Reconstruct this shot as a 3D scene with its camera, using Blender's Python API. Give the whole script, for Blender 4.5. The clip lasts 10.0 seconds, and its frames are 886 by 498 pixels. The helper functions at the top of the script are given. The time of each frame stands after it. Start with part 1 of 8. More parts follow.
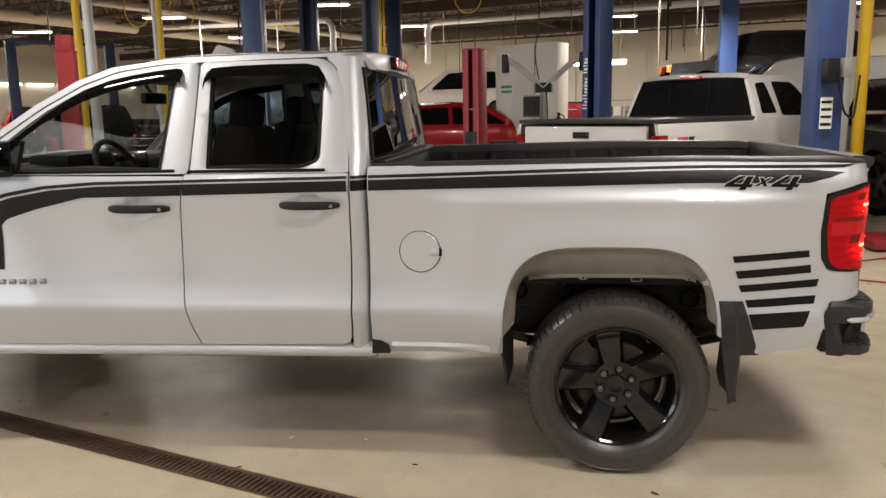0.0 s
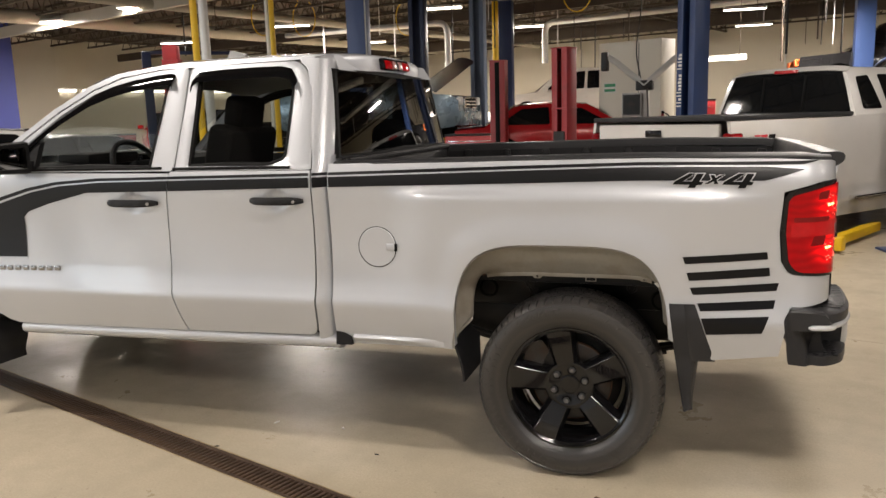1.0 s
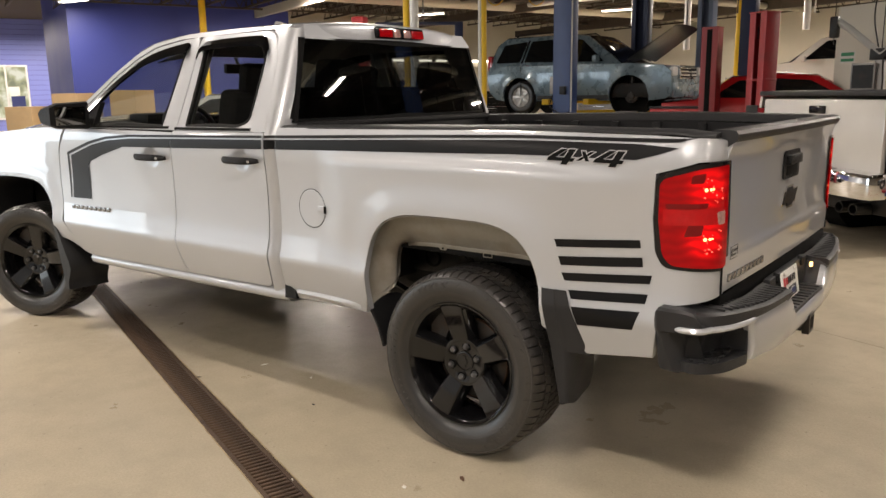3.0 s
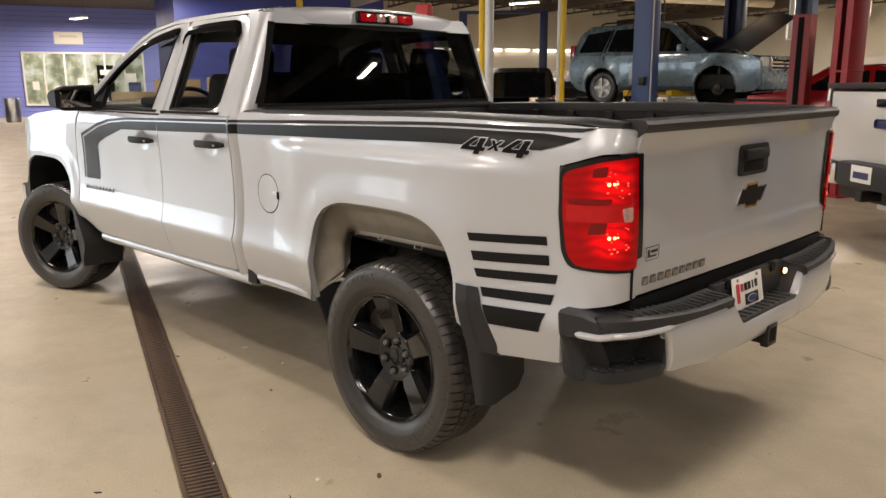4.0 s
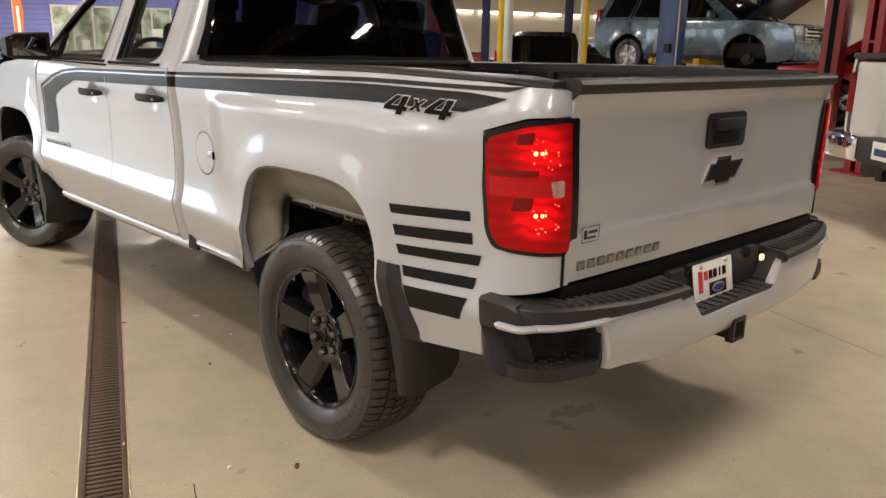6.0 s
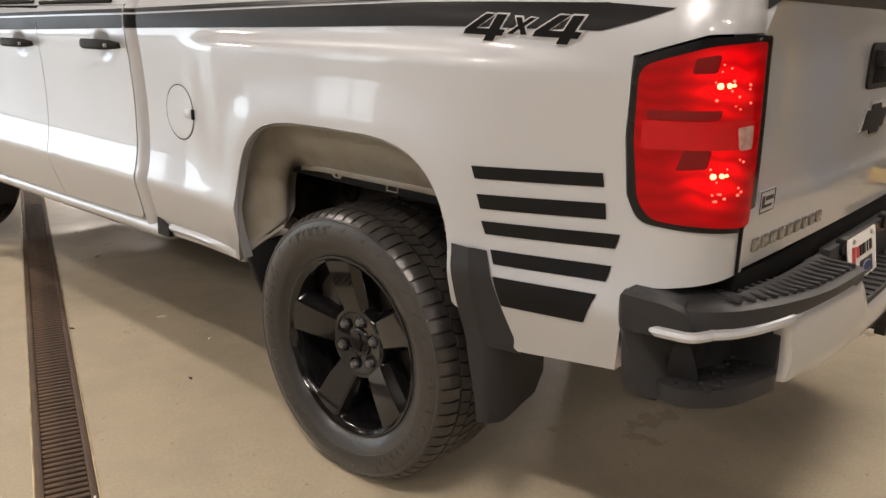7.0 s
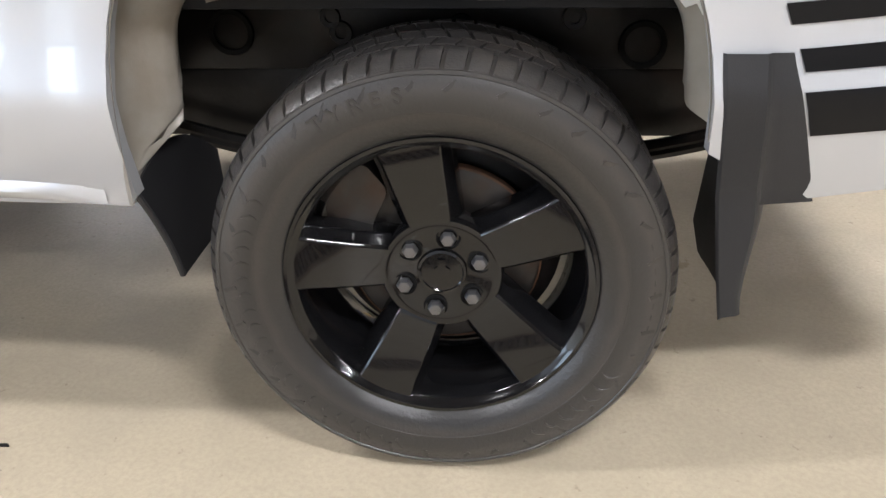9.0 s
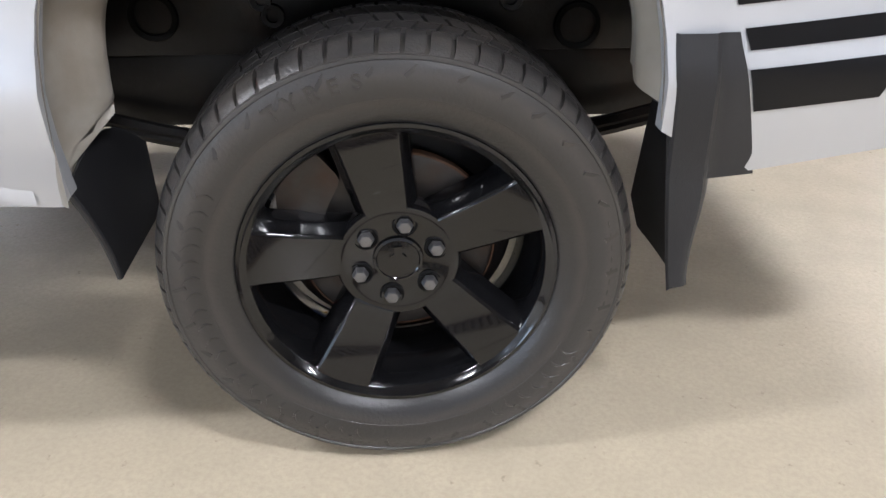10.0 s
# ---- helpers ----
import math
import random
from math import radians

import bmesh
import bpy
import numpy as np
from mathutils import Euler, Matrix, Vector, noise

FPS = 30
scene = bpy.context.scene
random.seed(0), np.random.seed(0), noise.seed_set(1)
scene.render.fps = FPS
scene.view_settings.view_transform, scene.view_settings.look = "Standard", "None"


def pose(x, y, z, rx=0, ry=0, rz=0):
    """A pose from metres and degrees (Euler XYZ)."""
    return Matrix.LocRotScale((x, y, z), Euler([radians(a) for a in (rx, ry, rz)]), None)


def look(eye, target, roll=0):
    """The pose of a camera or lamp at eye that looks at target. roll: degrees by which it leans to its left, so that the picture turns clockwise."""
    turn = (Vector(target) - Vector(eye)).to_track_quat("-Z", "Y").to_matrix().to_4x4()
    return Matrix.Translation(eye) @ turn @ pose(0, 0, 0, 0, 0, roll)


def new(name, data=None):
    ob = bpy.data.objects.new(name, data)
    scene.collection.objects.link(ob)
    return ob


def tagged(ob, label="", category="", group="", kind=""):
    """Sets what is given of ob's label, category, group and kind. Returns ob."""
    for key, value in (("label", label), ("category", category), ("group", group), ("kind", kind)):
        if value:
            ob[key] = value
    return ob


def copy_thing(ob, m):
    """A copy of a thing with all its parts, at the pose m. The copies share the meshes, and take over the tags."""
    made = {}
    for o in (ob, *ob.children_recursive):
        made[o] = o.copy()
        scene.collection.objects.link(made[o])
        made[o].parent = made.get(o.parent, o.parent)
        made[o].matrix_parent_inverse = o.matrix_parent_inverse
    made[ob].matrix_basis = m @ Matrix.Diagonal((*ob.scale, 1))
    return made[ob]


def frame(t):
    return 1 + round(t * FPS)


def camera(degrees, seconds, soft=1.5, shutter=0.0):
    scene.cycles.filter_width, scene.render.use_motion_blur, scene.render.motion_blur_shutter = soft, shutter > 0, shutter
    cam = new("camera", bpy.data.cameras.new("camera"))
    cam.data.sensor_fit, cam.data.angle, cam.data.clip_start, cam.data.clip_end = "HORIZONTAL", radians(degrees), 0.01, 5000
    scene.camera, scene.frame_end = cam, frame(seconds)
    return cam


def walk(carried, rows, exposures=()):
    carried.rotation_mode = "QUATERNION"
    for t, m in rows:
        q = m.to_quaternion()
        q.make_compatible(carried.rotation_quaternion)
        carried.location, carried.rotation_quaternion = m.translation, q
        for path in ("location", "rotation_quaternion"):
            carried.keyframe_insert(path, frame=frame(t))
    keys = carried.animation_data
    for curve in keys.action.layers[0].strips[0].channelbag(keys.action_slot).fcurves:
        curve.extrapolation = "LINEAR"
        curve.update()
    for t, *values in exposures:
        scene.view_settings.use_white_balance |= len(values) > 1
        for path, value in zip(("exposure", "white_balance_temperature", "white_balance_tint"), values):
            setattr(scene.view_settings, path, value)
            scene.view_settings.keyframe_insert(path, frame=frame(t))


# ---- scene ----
cam = camera(59.4, 10.0)
PATH = [
    (0, (0.387, -0.277, 1.587), (0.124, 1.675, 1.239), -1.0),
    (0.5, (0.81, -0.229, 1.559), (0.355, 1.691, 1.234), -1.6),
    (1, (1.177, -0.161, 1.556), (0.571, 1.715, 1.219), -1.7),
    (1.5, (1.549, -0.015, 1.554), (0.829, 1.819, 1.212), -1.7),
    (2, (1.912, 0.128, 1.526), (1.03, 1.887, 1.171), -1.3),
    (2.5, (2.245, 0.3, 1.524), (1.193, 1.959, 1.148), -1.1),
    (4, (2.998, 1.077, 1.486), (1.598, 2.444, 1.07), -0.3),
    (4.5, (3.099, 1.288, 1.486), (1.668, 2.622, 1.068), -0.1),
    (5, (3.126, 1.366, 1.487), (1.678, 2.677, 1.056), 0.1),
    (6.5, (2.757, 1.613, 1.381), (1.355, 2.931, 0.837), 1.9),
    (7, (2.279, 1.676, 1.281), (0.981, 3.094, 0.729), 1.0),
    (7.5, (1.807, 1.81, 1.191), (0.711, 3.36, 0.563), 0.5),
    (8, (1.378, 1.829, 1.127), (0.701, 3.548, 0.361), -0.5),
    (8.5, (1.026, 1.856, 1.08), (0.692, 3.639, 0.236), -1.7),
    (9, (0.813, 1.888, 1.074), (0.64, 3.639, 0.124), -1.7),
    (9.5, (0.733, 1.898, 1.079), (0.755, 3.645, 0.105), -0.4),
    (10, (0.696, 1.902, 1.078), (0.81, 3.632, 0.08), -0.1),
]
LIGHT = [(0, -0.16, 6900, 13), (1.5, -0.20, 7150, 14), (2.5, -0.25, 7250, 14), (5, -0.28, 7300, 16), (7, -0.26, 7350, 16), (7.5, -0.16, 7300, 15), (8, 0.10, 7200, 15), (8.5, 0.38, 6850, 14), (9, 0.60, 6100, 12.5), (9.5, 0.60, 5950, 13), (10, 0.56, 5850, 13)]
walk(cam, [(t, look(eye, target, roll)) for t, eye, target, roll in PATH], LIGHT)

# ---- light ----
world = bpy.data.worlds.new("hall_air")
scene.world = world
world.use_nodes = True
world.node_tree.nodes["Background"].inputs[0].default_value = (0.9, 0.95, 1.0, 1)
world.node_tree.nodes["Background"].inputs[1].default_value = 0.05
LAMP_POWER = 190.0
LAMP_FACE = 9.0
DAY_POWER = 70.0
scene.view_settings.exposure = 0.0

# hall axes: AX along the floor drain, AY across it
TH = radians(-19.2)
AX, AY = Vector((math.cos(TH), math.sin(TH), 0)), Vector((-math.sin(TH), math.cos(TH), 0))
HALL = Matrix.Rotation(TH, 4, "Z")


def hall(u, v, z=0.0):
    return AX * u + AY * v + Vector((0, 0, z))


# ---- materials ----
def nodes_of(name):
    m = bpy.data.materials.new(name)
    m.use_nodes = True
    return m, m.node_tree.nodes, m.node_tree.links, m.node_tree.nodes["Principled BSDF"]


def mat(name, color, rough=0.5, metal=0.0, vary=0.12, scale=6.0, bump=0.0, bscale=60.0, coat=0.0, dirt=None, dscale=1.2, spec=0.5):
    """Principled surface with colour varied at two scales, roughness variation and fine relief."""
    m, N, L, b = nodes_of(name)
    tex = N.new("ShaderNodeTexCoord")
    big = N.new("ShaderNodeTexNoise")
    big.inputs["Scale"].default_value, big.inputs["Detail"].default_value = scale, 4
    fine = N.new("ShaderNodeTexNoise")
    fine.inputs["Scale"].default_value, fine.inputs["Detail"].default_value = bscale, 3
    L.new(tex.outputs["Object"], big.inputs["Vector"])
    L.new(tex.outputs["Object"], fine.inputs["Vector"])
    add = N.new("ShaderNodeMath")
    add.operation = "MULTIPLY_ADD"
    L.new(fine.outputs["Fac"], add.inputs[0])
    add.inputs[1].default_value = 0.35
    L.new(big.outputs["Fac"], add.inputs[2])
    ramp = N.new("ShaderNodeMapRange")
    ramp.inputs["From Min"].default_value, ramp.inputs["From Max"].default_value = 0.35, 1.0
    L.new(add.outputs[0], ramp.inputs["Value"])
    mix = N.new("ShaderNodeMix")
    mix.data_type = "RGBA"
    mix.inputs[6].default_value = (*[c * (1 - vary) for c in color], 1)
    mix.inputs[7].default_value = (*[min(1, c * (1 + vary)) for c in color], 1)
    L.new(ramp.outputs[0], mix.inputs[0])
    out = mix.outputs[2]
    if dirt:
        blot = N.new("ShaderNodeTexNoise")
        blot.inputs["Scale"].default_value, blot.inputs["Detail"].default_value = dscale, 8
        L.new(tex.outputs["Object"], blot.inputs["Vector"])
        cut = N.new("ShaderNodeMapRange")
        cut.inputs["From Min"].default_value, cut.inputs["From Max"].default_value = 0.52, 0.75
        L.new(blot.outputs["Fac"], cut.inputs["Value"])
        dm = N.new("ShaderNodeMix")
        dm.data_type = "RGBA"
        L.new(cut.outputs[0], dm.inputs[0])
        L.new(out, dm.inputs[6])
        dm.inputs[7].default_value = (*dirt, 1)
        out = dm.outputs[2]
    L.new(out, b.inputs["Base Color"])
    rr = N.new("ShaderNodeMapRange")
    rr.inputs["To Min"].default_value, rr.inputs["To Max"].default_value = max(0.02, rough * 0.8), min(1, rough * 1.2)
    L.new(big.outputs["Fac"], rr.inputs["Value"])
    L.new(rr.outputs[0], b.inputs["Roughness"])
    b.inputs["Metallic"].default_value = metal
    b.inputs["Coat Weight"].default_value = coat
    b.inputs["Coat Roughness"].default_value = 0.03
    b.inputs["Specular IOR Level"].default_value = spec
    if bump:
        bn = N.new("ShaderNodeBump")
        bn.inputs["Strength"].default_value, bn.inputs["Distance"].default_value = bump, 0.004
        L.new(fine.outputs["Fac"], bn.inputs["Height"])
        L.new(bn.outputs[0], b.inputs["Normal"])
    return m


def glass(name, tint, gloss=1.0):
    """A thin pane: tinted see-through with a mirror-like surface by Fresnel."""
    m, N, L, b = nodes_of(name)
    N.remove(b)
    t, g, f, mx = N.new("ShaderNodeBsdfTransparent"), N.new("ShaderNodeBsdfGlossy"), N.new("ShaderNodeLayerWeight"), N.new("ShaderNodeMixShader")
    pw, ml = N.new("ShaderNodeMath"), N.new("ShaderNodeMath")
    pw.operation, ml.operation = "POWER", "MULTIPLY_ADD"
    t.inputs[0].default_value = (*tint, 1)
    g.inputs["Color"].default_value = (gloss, gloss, gloss, 1)
    g.inputs["Roughness"].default_value = 0.02
    f.inputs[0].default_value = 0.5
    L.new(f.outputs["Facing"], pw.inputs[0])
    pw.inputs[1].default_value = 4.0
    L.new(pw.outputs[0], ml.inputs[0])
    ml.inputs[1].default_value, ml.inputs[2].default_value = 0.85, 0.035
    L.new(ml.outputs[0], mx.inputs[0])
    L.new(t.outputs[0], mx.inputs[1])
    L.new(g.outputs[0], mx.inputs[2])
    L.new(mx.outputs[0], N["Material Output"].inputs[0])
    return m


def glow(name, color, strength):
    m, N, L, b = nodes_of(name)
    m.cycles.emission_sampling = "NONE"
    b.inputs["Base Color"].default_value = (*color, 1)
    b.inputs["Emission Color"].default_value = (*color, 1)
    b.inputs["Emission Strength"].default_value = strength
    return m


M = {}
M["silver"] = mat("silver_car_paint", (0.48, 0.495, 0.52), 0.42, 0.42, vary=0.02, scale=3, coat=1.0, bscale=900)
M["silver_bare"] = mat("primed_inner_metal", (0.27, 0.25, 0.215), 0.45, 0.2, vary=0.15, scale=5, bump=0.1, dirt=(0.15, 0.11, 0.075), dscale=4)
M["black_plastic"] = mat("textured_black_plastic", (0.012, 0.012, 0.013), 0.5, 0, vary=0.2, bump=0.25, bscale=500, spec=0.2)
M["gray_plastic"] = mat("dark_grey_plastic", (0.024, 0.024, 0.0255), 0.44, 0, vary=0.15, bump=0.15, bscale=400, spec=0.25)
M["gloss_black"] = mat("gloss_black_paint", (0.008, 0.008, 0.009), 0.10, 0.0, vary=0.1, coat=0.0, spec=0.3)
M["rim_black"] = mat("gloss_black_wheel_paint", (0.005, 0.005, 0.0055), 0.13, 0.0, vary=0.15, coat=0.55, spec=0.25)
M["nut"] = mat("dark_chrome_lug_nut", (0.16, 0.16, 0.165), 0.3, 0.8, vary=0.1)
M["decal"] = mat("matte_charcoal_vinyl", (0.009, 0.009, 0.010), 0.36, 0, vary=0.05, spec=0.2)
M["decal_black"] = mat("black_vinyl", (0.006, 0.006, 0.007), 0.3, 0, vary=0.05, spec=0.2)
M["decal_edge"] = mat("light_grey_vinyl", (0.45, 0.45, 0.46), 0.35, 0, vary=0.05)
M["rubber"] = mat("tyre_rubber", (0.027, 0.0252, 0.0242), 0.30, 0, vary=0.35, scale=9, bump=0.22, bscale=160, dirt=(0.055, 0.047, 0.040), dscale=7, spec=0.5)
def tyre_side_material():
    """Sidewall rubber with moulded bands and dusty tones; its sheen is painted as lighter outer bands."""
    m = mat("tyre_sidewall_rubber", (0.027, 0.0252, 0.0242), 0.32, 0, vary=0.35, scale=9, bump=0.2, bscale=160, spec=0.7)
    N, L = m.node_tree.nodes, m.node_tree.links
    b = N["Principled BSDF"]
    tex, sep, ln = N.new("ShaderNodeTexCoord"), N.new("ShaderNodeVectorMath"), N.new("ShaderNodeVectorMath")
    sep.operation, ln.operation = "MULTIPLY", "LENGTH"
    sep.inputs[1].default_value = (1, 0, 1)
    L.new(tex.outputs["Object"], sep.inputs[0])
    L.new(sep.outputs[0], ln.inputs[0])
    band_noise = N.new("ShaderNodeTexNoise")
    band_noise.inputs["Scale"].default_value, band_noise.inputs["Detail"].default_value = 16, 7
    L.new(tex.outputs["Object"], band_noise.inputs["Vector"])
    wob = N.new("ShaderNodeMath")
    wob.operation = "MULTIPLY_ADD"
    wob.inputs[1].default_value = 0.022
    L.new(band_noise.outputs["Fac"], wob.inputs[0])
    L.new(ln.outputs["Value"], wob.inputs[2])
    # radial ramp: sheen put into the base colour, lighter towards the shoulder
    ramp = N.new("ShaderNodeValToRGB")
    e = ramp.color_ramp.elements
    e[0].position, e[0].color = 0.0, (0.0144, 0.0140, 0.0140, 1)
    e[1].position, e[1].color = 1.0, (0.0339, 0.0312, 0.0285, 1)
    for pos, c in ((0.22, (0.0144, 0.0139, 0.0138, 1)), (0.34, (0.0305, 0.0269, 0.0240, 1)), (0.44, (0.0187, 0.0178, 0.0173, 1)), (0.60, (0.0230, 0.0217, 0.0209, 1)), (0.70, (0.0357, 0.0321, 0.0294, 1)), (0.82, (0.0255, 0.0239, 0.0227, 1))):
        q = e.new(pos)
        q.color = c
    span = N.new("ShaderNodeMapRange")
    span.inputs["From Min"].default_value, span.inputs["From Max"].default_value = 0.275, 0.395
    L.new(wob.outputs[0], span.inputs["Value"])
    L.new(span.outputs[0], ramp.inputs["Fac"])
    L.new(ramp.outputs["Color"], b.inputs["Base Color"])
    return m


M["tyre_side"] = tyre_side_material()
# near-black of rubber seals, also standing in for shade in gaps and holes
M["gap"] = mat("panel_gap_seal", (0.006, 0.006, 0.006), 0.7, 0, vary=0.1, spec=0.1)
M["chassis"] = mat("black_chassis_paint", (0.010, 0.0095, 0.0095), 0.36, 0.0, vary=0.4, scale=12, bump=0.2, bscale=60, dirt=(0.024, 0.016, 0.012), dscale=7, spec=0.25)
M["chrome"] = mat("chrome", (0.8, 0.8, 0.8), 0.06, 1.0, vary=0.02)
M["badge"] = mat("dull_grey_chrome", (0.30, 0.295, 0.29), 0.22, 0.9, vary=0.05)
M["mirror"] = mat("dark_mirror_glass", (0.32, 0.31, 0.30), 0.03, 1.0, vary=0.02)
M["steel"] = mat("brushed_steel", (0.5, 0.49, 0.47), 0.3, 1.0, vary=0.1)
M["rust_steel"] = mat("rusty_brake_steel", (0.050, 0.047, 0.045), 0.40, 0.6, vary=0.3, scale=20, dirt=(0.055, 0.030, 0.017), dscale=9)
M["alloy"] = mat("silver_alloy_wheel_paint", (0.55, 0.55, 0.54), 0.35, 0.3, vary=0.05)
M["rust"] = mat("rust", (0.10, 0.05, 0.026), 0.8, 0.1, vary=0.4, scale=30)
M["seat"] = mat("dark_grey_seat_cloth", (0.018, 0.017, 0.017), 0.85, 0, vary=0.15, bump=0.4, bscale=300, spec=0.08)
M["trim_dark"] = mat("dark_cabin_plastic", (0.009, 0.009, 0.010), 0.6, 0, vary=0.15, bump=0.2, bscale=300, spec=0.1)
M["trim_light"] = mat("grey_headliner", (0.22, 0.21, 0.195), 0.85, 0, vary=0.08, bump=0.2, bscale=300)
M["side_glass"] = glass("side_window_glass", (0.80, 0.83, 0.82), 0.6)
M["dark_glass"] = glass("dark_tinted_glass", (0.16, 0.17, 0.17))
M["red_led"] = glow("red_dash_light", (1.0, 0.05, 0.02), 6)
M["amber"] = glow("amber_bulb", (1.0, 0.55, 0.2), 5)
M["tail_glow"] = glow("lit_tail_bulb", (1.0, 0.30, 0.12), 7)
M["tail_speck"] = glow("lit_tail_facet", (1.0, 0.10, 0.07), 3)
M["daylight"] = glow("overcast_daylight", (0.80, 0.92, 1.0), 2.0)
# bounce colour of the unseen street wall, for cool fill on the pickup
M["pale_wall"] = mat("pale_blue_wall_paint", (0.52, 0.58, 0.66), 0.6, 0, vary=0.06, scale=0.6, bump=0.2, bscale=20)
M["smoked"] = mat("smoked_acrylic", (0.003, 0.003, 0.0035), 0.06, 0, vary=0.05, spec=0.35)
M["white_paint"] = mat("white_car_paint", (0.58, 0.565, 0.535), 0.3, 0, vary=0.03, coat=1.0)
M["blue_car"] = mat("steel_blue_car_paint", (0.135, 0.195, 0.235), 0.28, 0.3, vary=0.04, coat=1.0)
M["red_car"] = mat("red_car_paint", (0.42, 0.012, 0.016), 0.25, 0.1, vary=0.05, coat=1.0)
M["black_car"] = mat("black_car_paint", (0.012, 0.012, 0.013), 0.15, 0.1, vary=0.05, coat=1.0)
M["dark_green_car"] = mat("dark_green_car_paint", (0.03, 0.045, 0.04), 0.2, 0.2, vary=0.05, coat=1.0)
M["lift_blue"] = mat("blue_lift_paint", (0.024, 0.052, 0.150), 0.38, 0.05, vary=0.12, scale=3, dirt=(0.03, 0.05, 0.12), dscale=3)
M["lift_navy"] = mat("navy_lift_paint", (0.012, 0.022, 0.07), 0.4, 0.05, vary=0.12, scale=3)
M["lift_grey_blue"] = mat("faded_blue_lift_paint", (0.12, 0.16, 0.24), 0.45, 0.05, vary=0.1, scale=3)
M["lift_red"] = mat("red_lift_paint", (0.26, 0.014, 0.018), 0.4, 0.05, vary=0.12, scale=3, dirt=(0.15, 0.02, 0.02), dscale=3)
M["yellow"] = mat("yellow_paint", (0.72, 0.45, 0.01), 0.45, 0, vary=0.1, scale=4)
M["white_pipe"] = mat("galvanised_pipe", (0.55, 0.55, 0.53), 0.45, 0.35, vary=0.1, scale=4)
M["cream"] = mat("cream_wall_paint", (0.60, 0.555, 0.455), 0.6, 0, vary=0.05, scale=0.6, bump=0.2, bscale=20, dirt=(0.52, 0.47, 0.37), dscale=0.3)
M["blue_wall"] = mat("dark_blue_wall_paint", (0.034, 0.050, 0.25), 0.5, 0, vary=0.08, scale=0.7, bump=0.2, bscale=20)
M["lav_wall"] = mat("blue_block_wall_paint", (0.20, 0.235, 0.60), 0.5, 0, vary=0.08, scale=0.5, bump=0.2, bscale=20)
M["deck"] = mat("dark_roof_deck", (0.085, 0.07, 0.055), 0.8, 0, vary=0.2, scale=1, spec=0.2)
M["joist"] = mat("brown_joist_steel", (0.07, 0.055, 0.042), 0.6, 0.2, vary=0.2, scale=2, spec=0.2)
M["duct"] = mat("off_white_duct_paint", (0.36, 0.33, 0.27), 0.5, 0, vary=0.06, scale=1)
M["lamp"] = glow("lit_lamp_diffuser", (1.0, 0.955, 0.90), LAMP_FACE)
M["lamp_soft"] = glow("lit_wall_lamp_diffuser", (1.0, 0.96, 0.88), 6.0)
M["lamp_body"] = mat("white_lamp_housing", (0.75, 0.73, 0.7), 0.4, 0.1, vary=0.04)
M["worn_steel"] = mat("worn_drain_edge", (0.42, 0.33, 0.20), 0.35, 0.6, vary=0.4, scale=14, bump=0.2, bscale=120, dirt=(0.12, 0.07, 0.035), dscale=9)
M["iron"] = mat("rusty_cast_iron", (0.078, 0.048, 0.032), 0.55, 0.4, vary=0.5, scale=9, bump=0.5, bscale=200, dirt=(0.12, 0.075, 0.045), dscale=5)
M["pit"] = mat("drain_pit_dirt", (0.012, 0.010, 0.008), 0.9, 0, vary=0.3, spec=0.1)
M["white_panel"] = mat("off_white_cabinet", (0.76, 0.72, 0.62), 0.45, 0, vary=0.04, scale=1)
M["grey_metal"] = mat("grey_machine_paint", (0.28, 0.27, 0.26), 0.4, 0.3, vary=0.1)
M["paper"] = mat("white_card", (0.75, 0.74, 0.7), 0.6, 0, vary=0.03)
M["green"] = mat("green_print", (0.05, 0.3, 0.15), 0.6, 0, vary=0.05)
M["red_print"] = mat("red_print", (0.5, 0.03, 0.04), 0.5, 0, vary=0.05)
M["navy_print"] = mat("navy_print", (0.02, 0.03, 0.12), 0.5, 0, vary=0.05)
M["cardboard"] = mat("brown_cardboard", (0.38, 0.26, 0.14), 0.8, 0, vary=0.1)
M["orange"] = mat("orange_banner_cloth", (0.75, 0.16, 0.03), 0.7, 0, vary=0.05)


def greenery():
    """Daylit lawn, shrubs and pale sky outside a window."""
    m, N, L, b = nodes_of("daylit_greenery")
    tex, nz, rp = N.new("ShaderNodeTexCoord"), N.new("ShaderNodeTexNoise"), N.new("ShaderNodeValToRGB")
    nz.inputs["Scale"].default_value, nz.inputs["Detail"].default_value = 1.6, 6
    L.new(tex.outputs["Object"], nz.inputs["Vector"])
    L.new(nz.outputs["Fac"], rp.inputs[0])
    e = rp.color_ramp.elements
    e[0].position, e[0].color = 0.36, (0.10, 0.15, 0.06, 1)
    e[1].position, e[1].color = 0.62, (0.75, 0.82, 0.72, 1)
    e.new(0.48).color = (0.36, 0.42, 0.22, 1)
    L.new(rp.outputs[0], b.inputs["Emission Color"])
    b.inputs["Base Color"].default_value = (0.1, 0.1, 0.1, 1)
    b.inputs["Emission Strength"].default_value = 0.9
    return m


M["green_foliage"] = greenery()


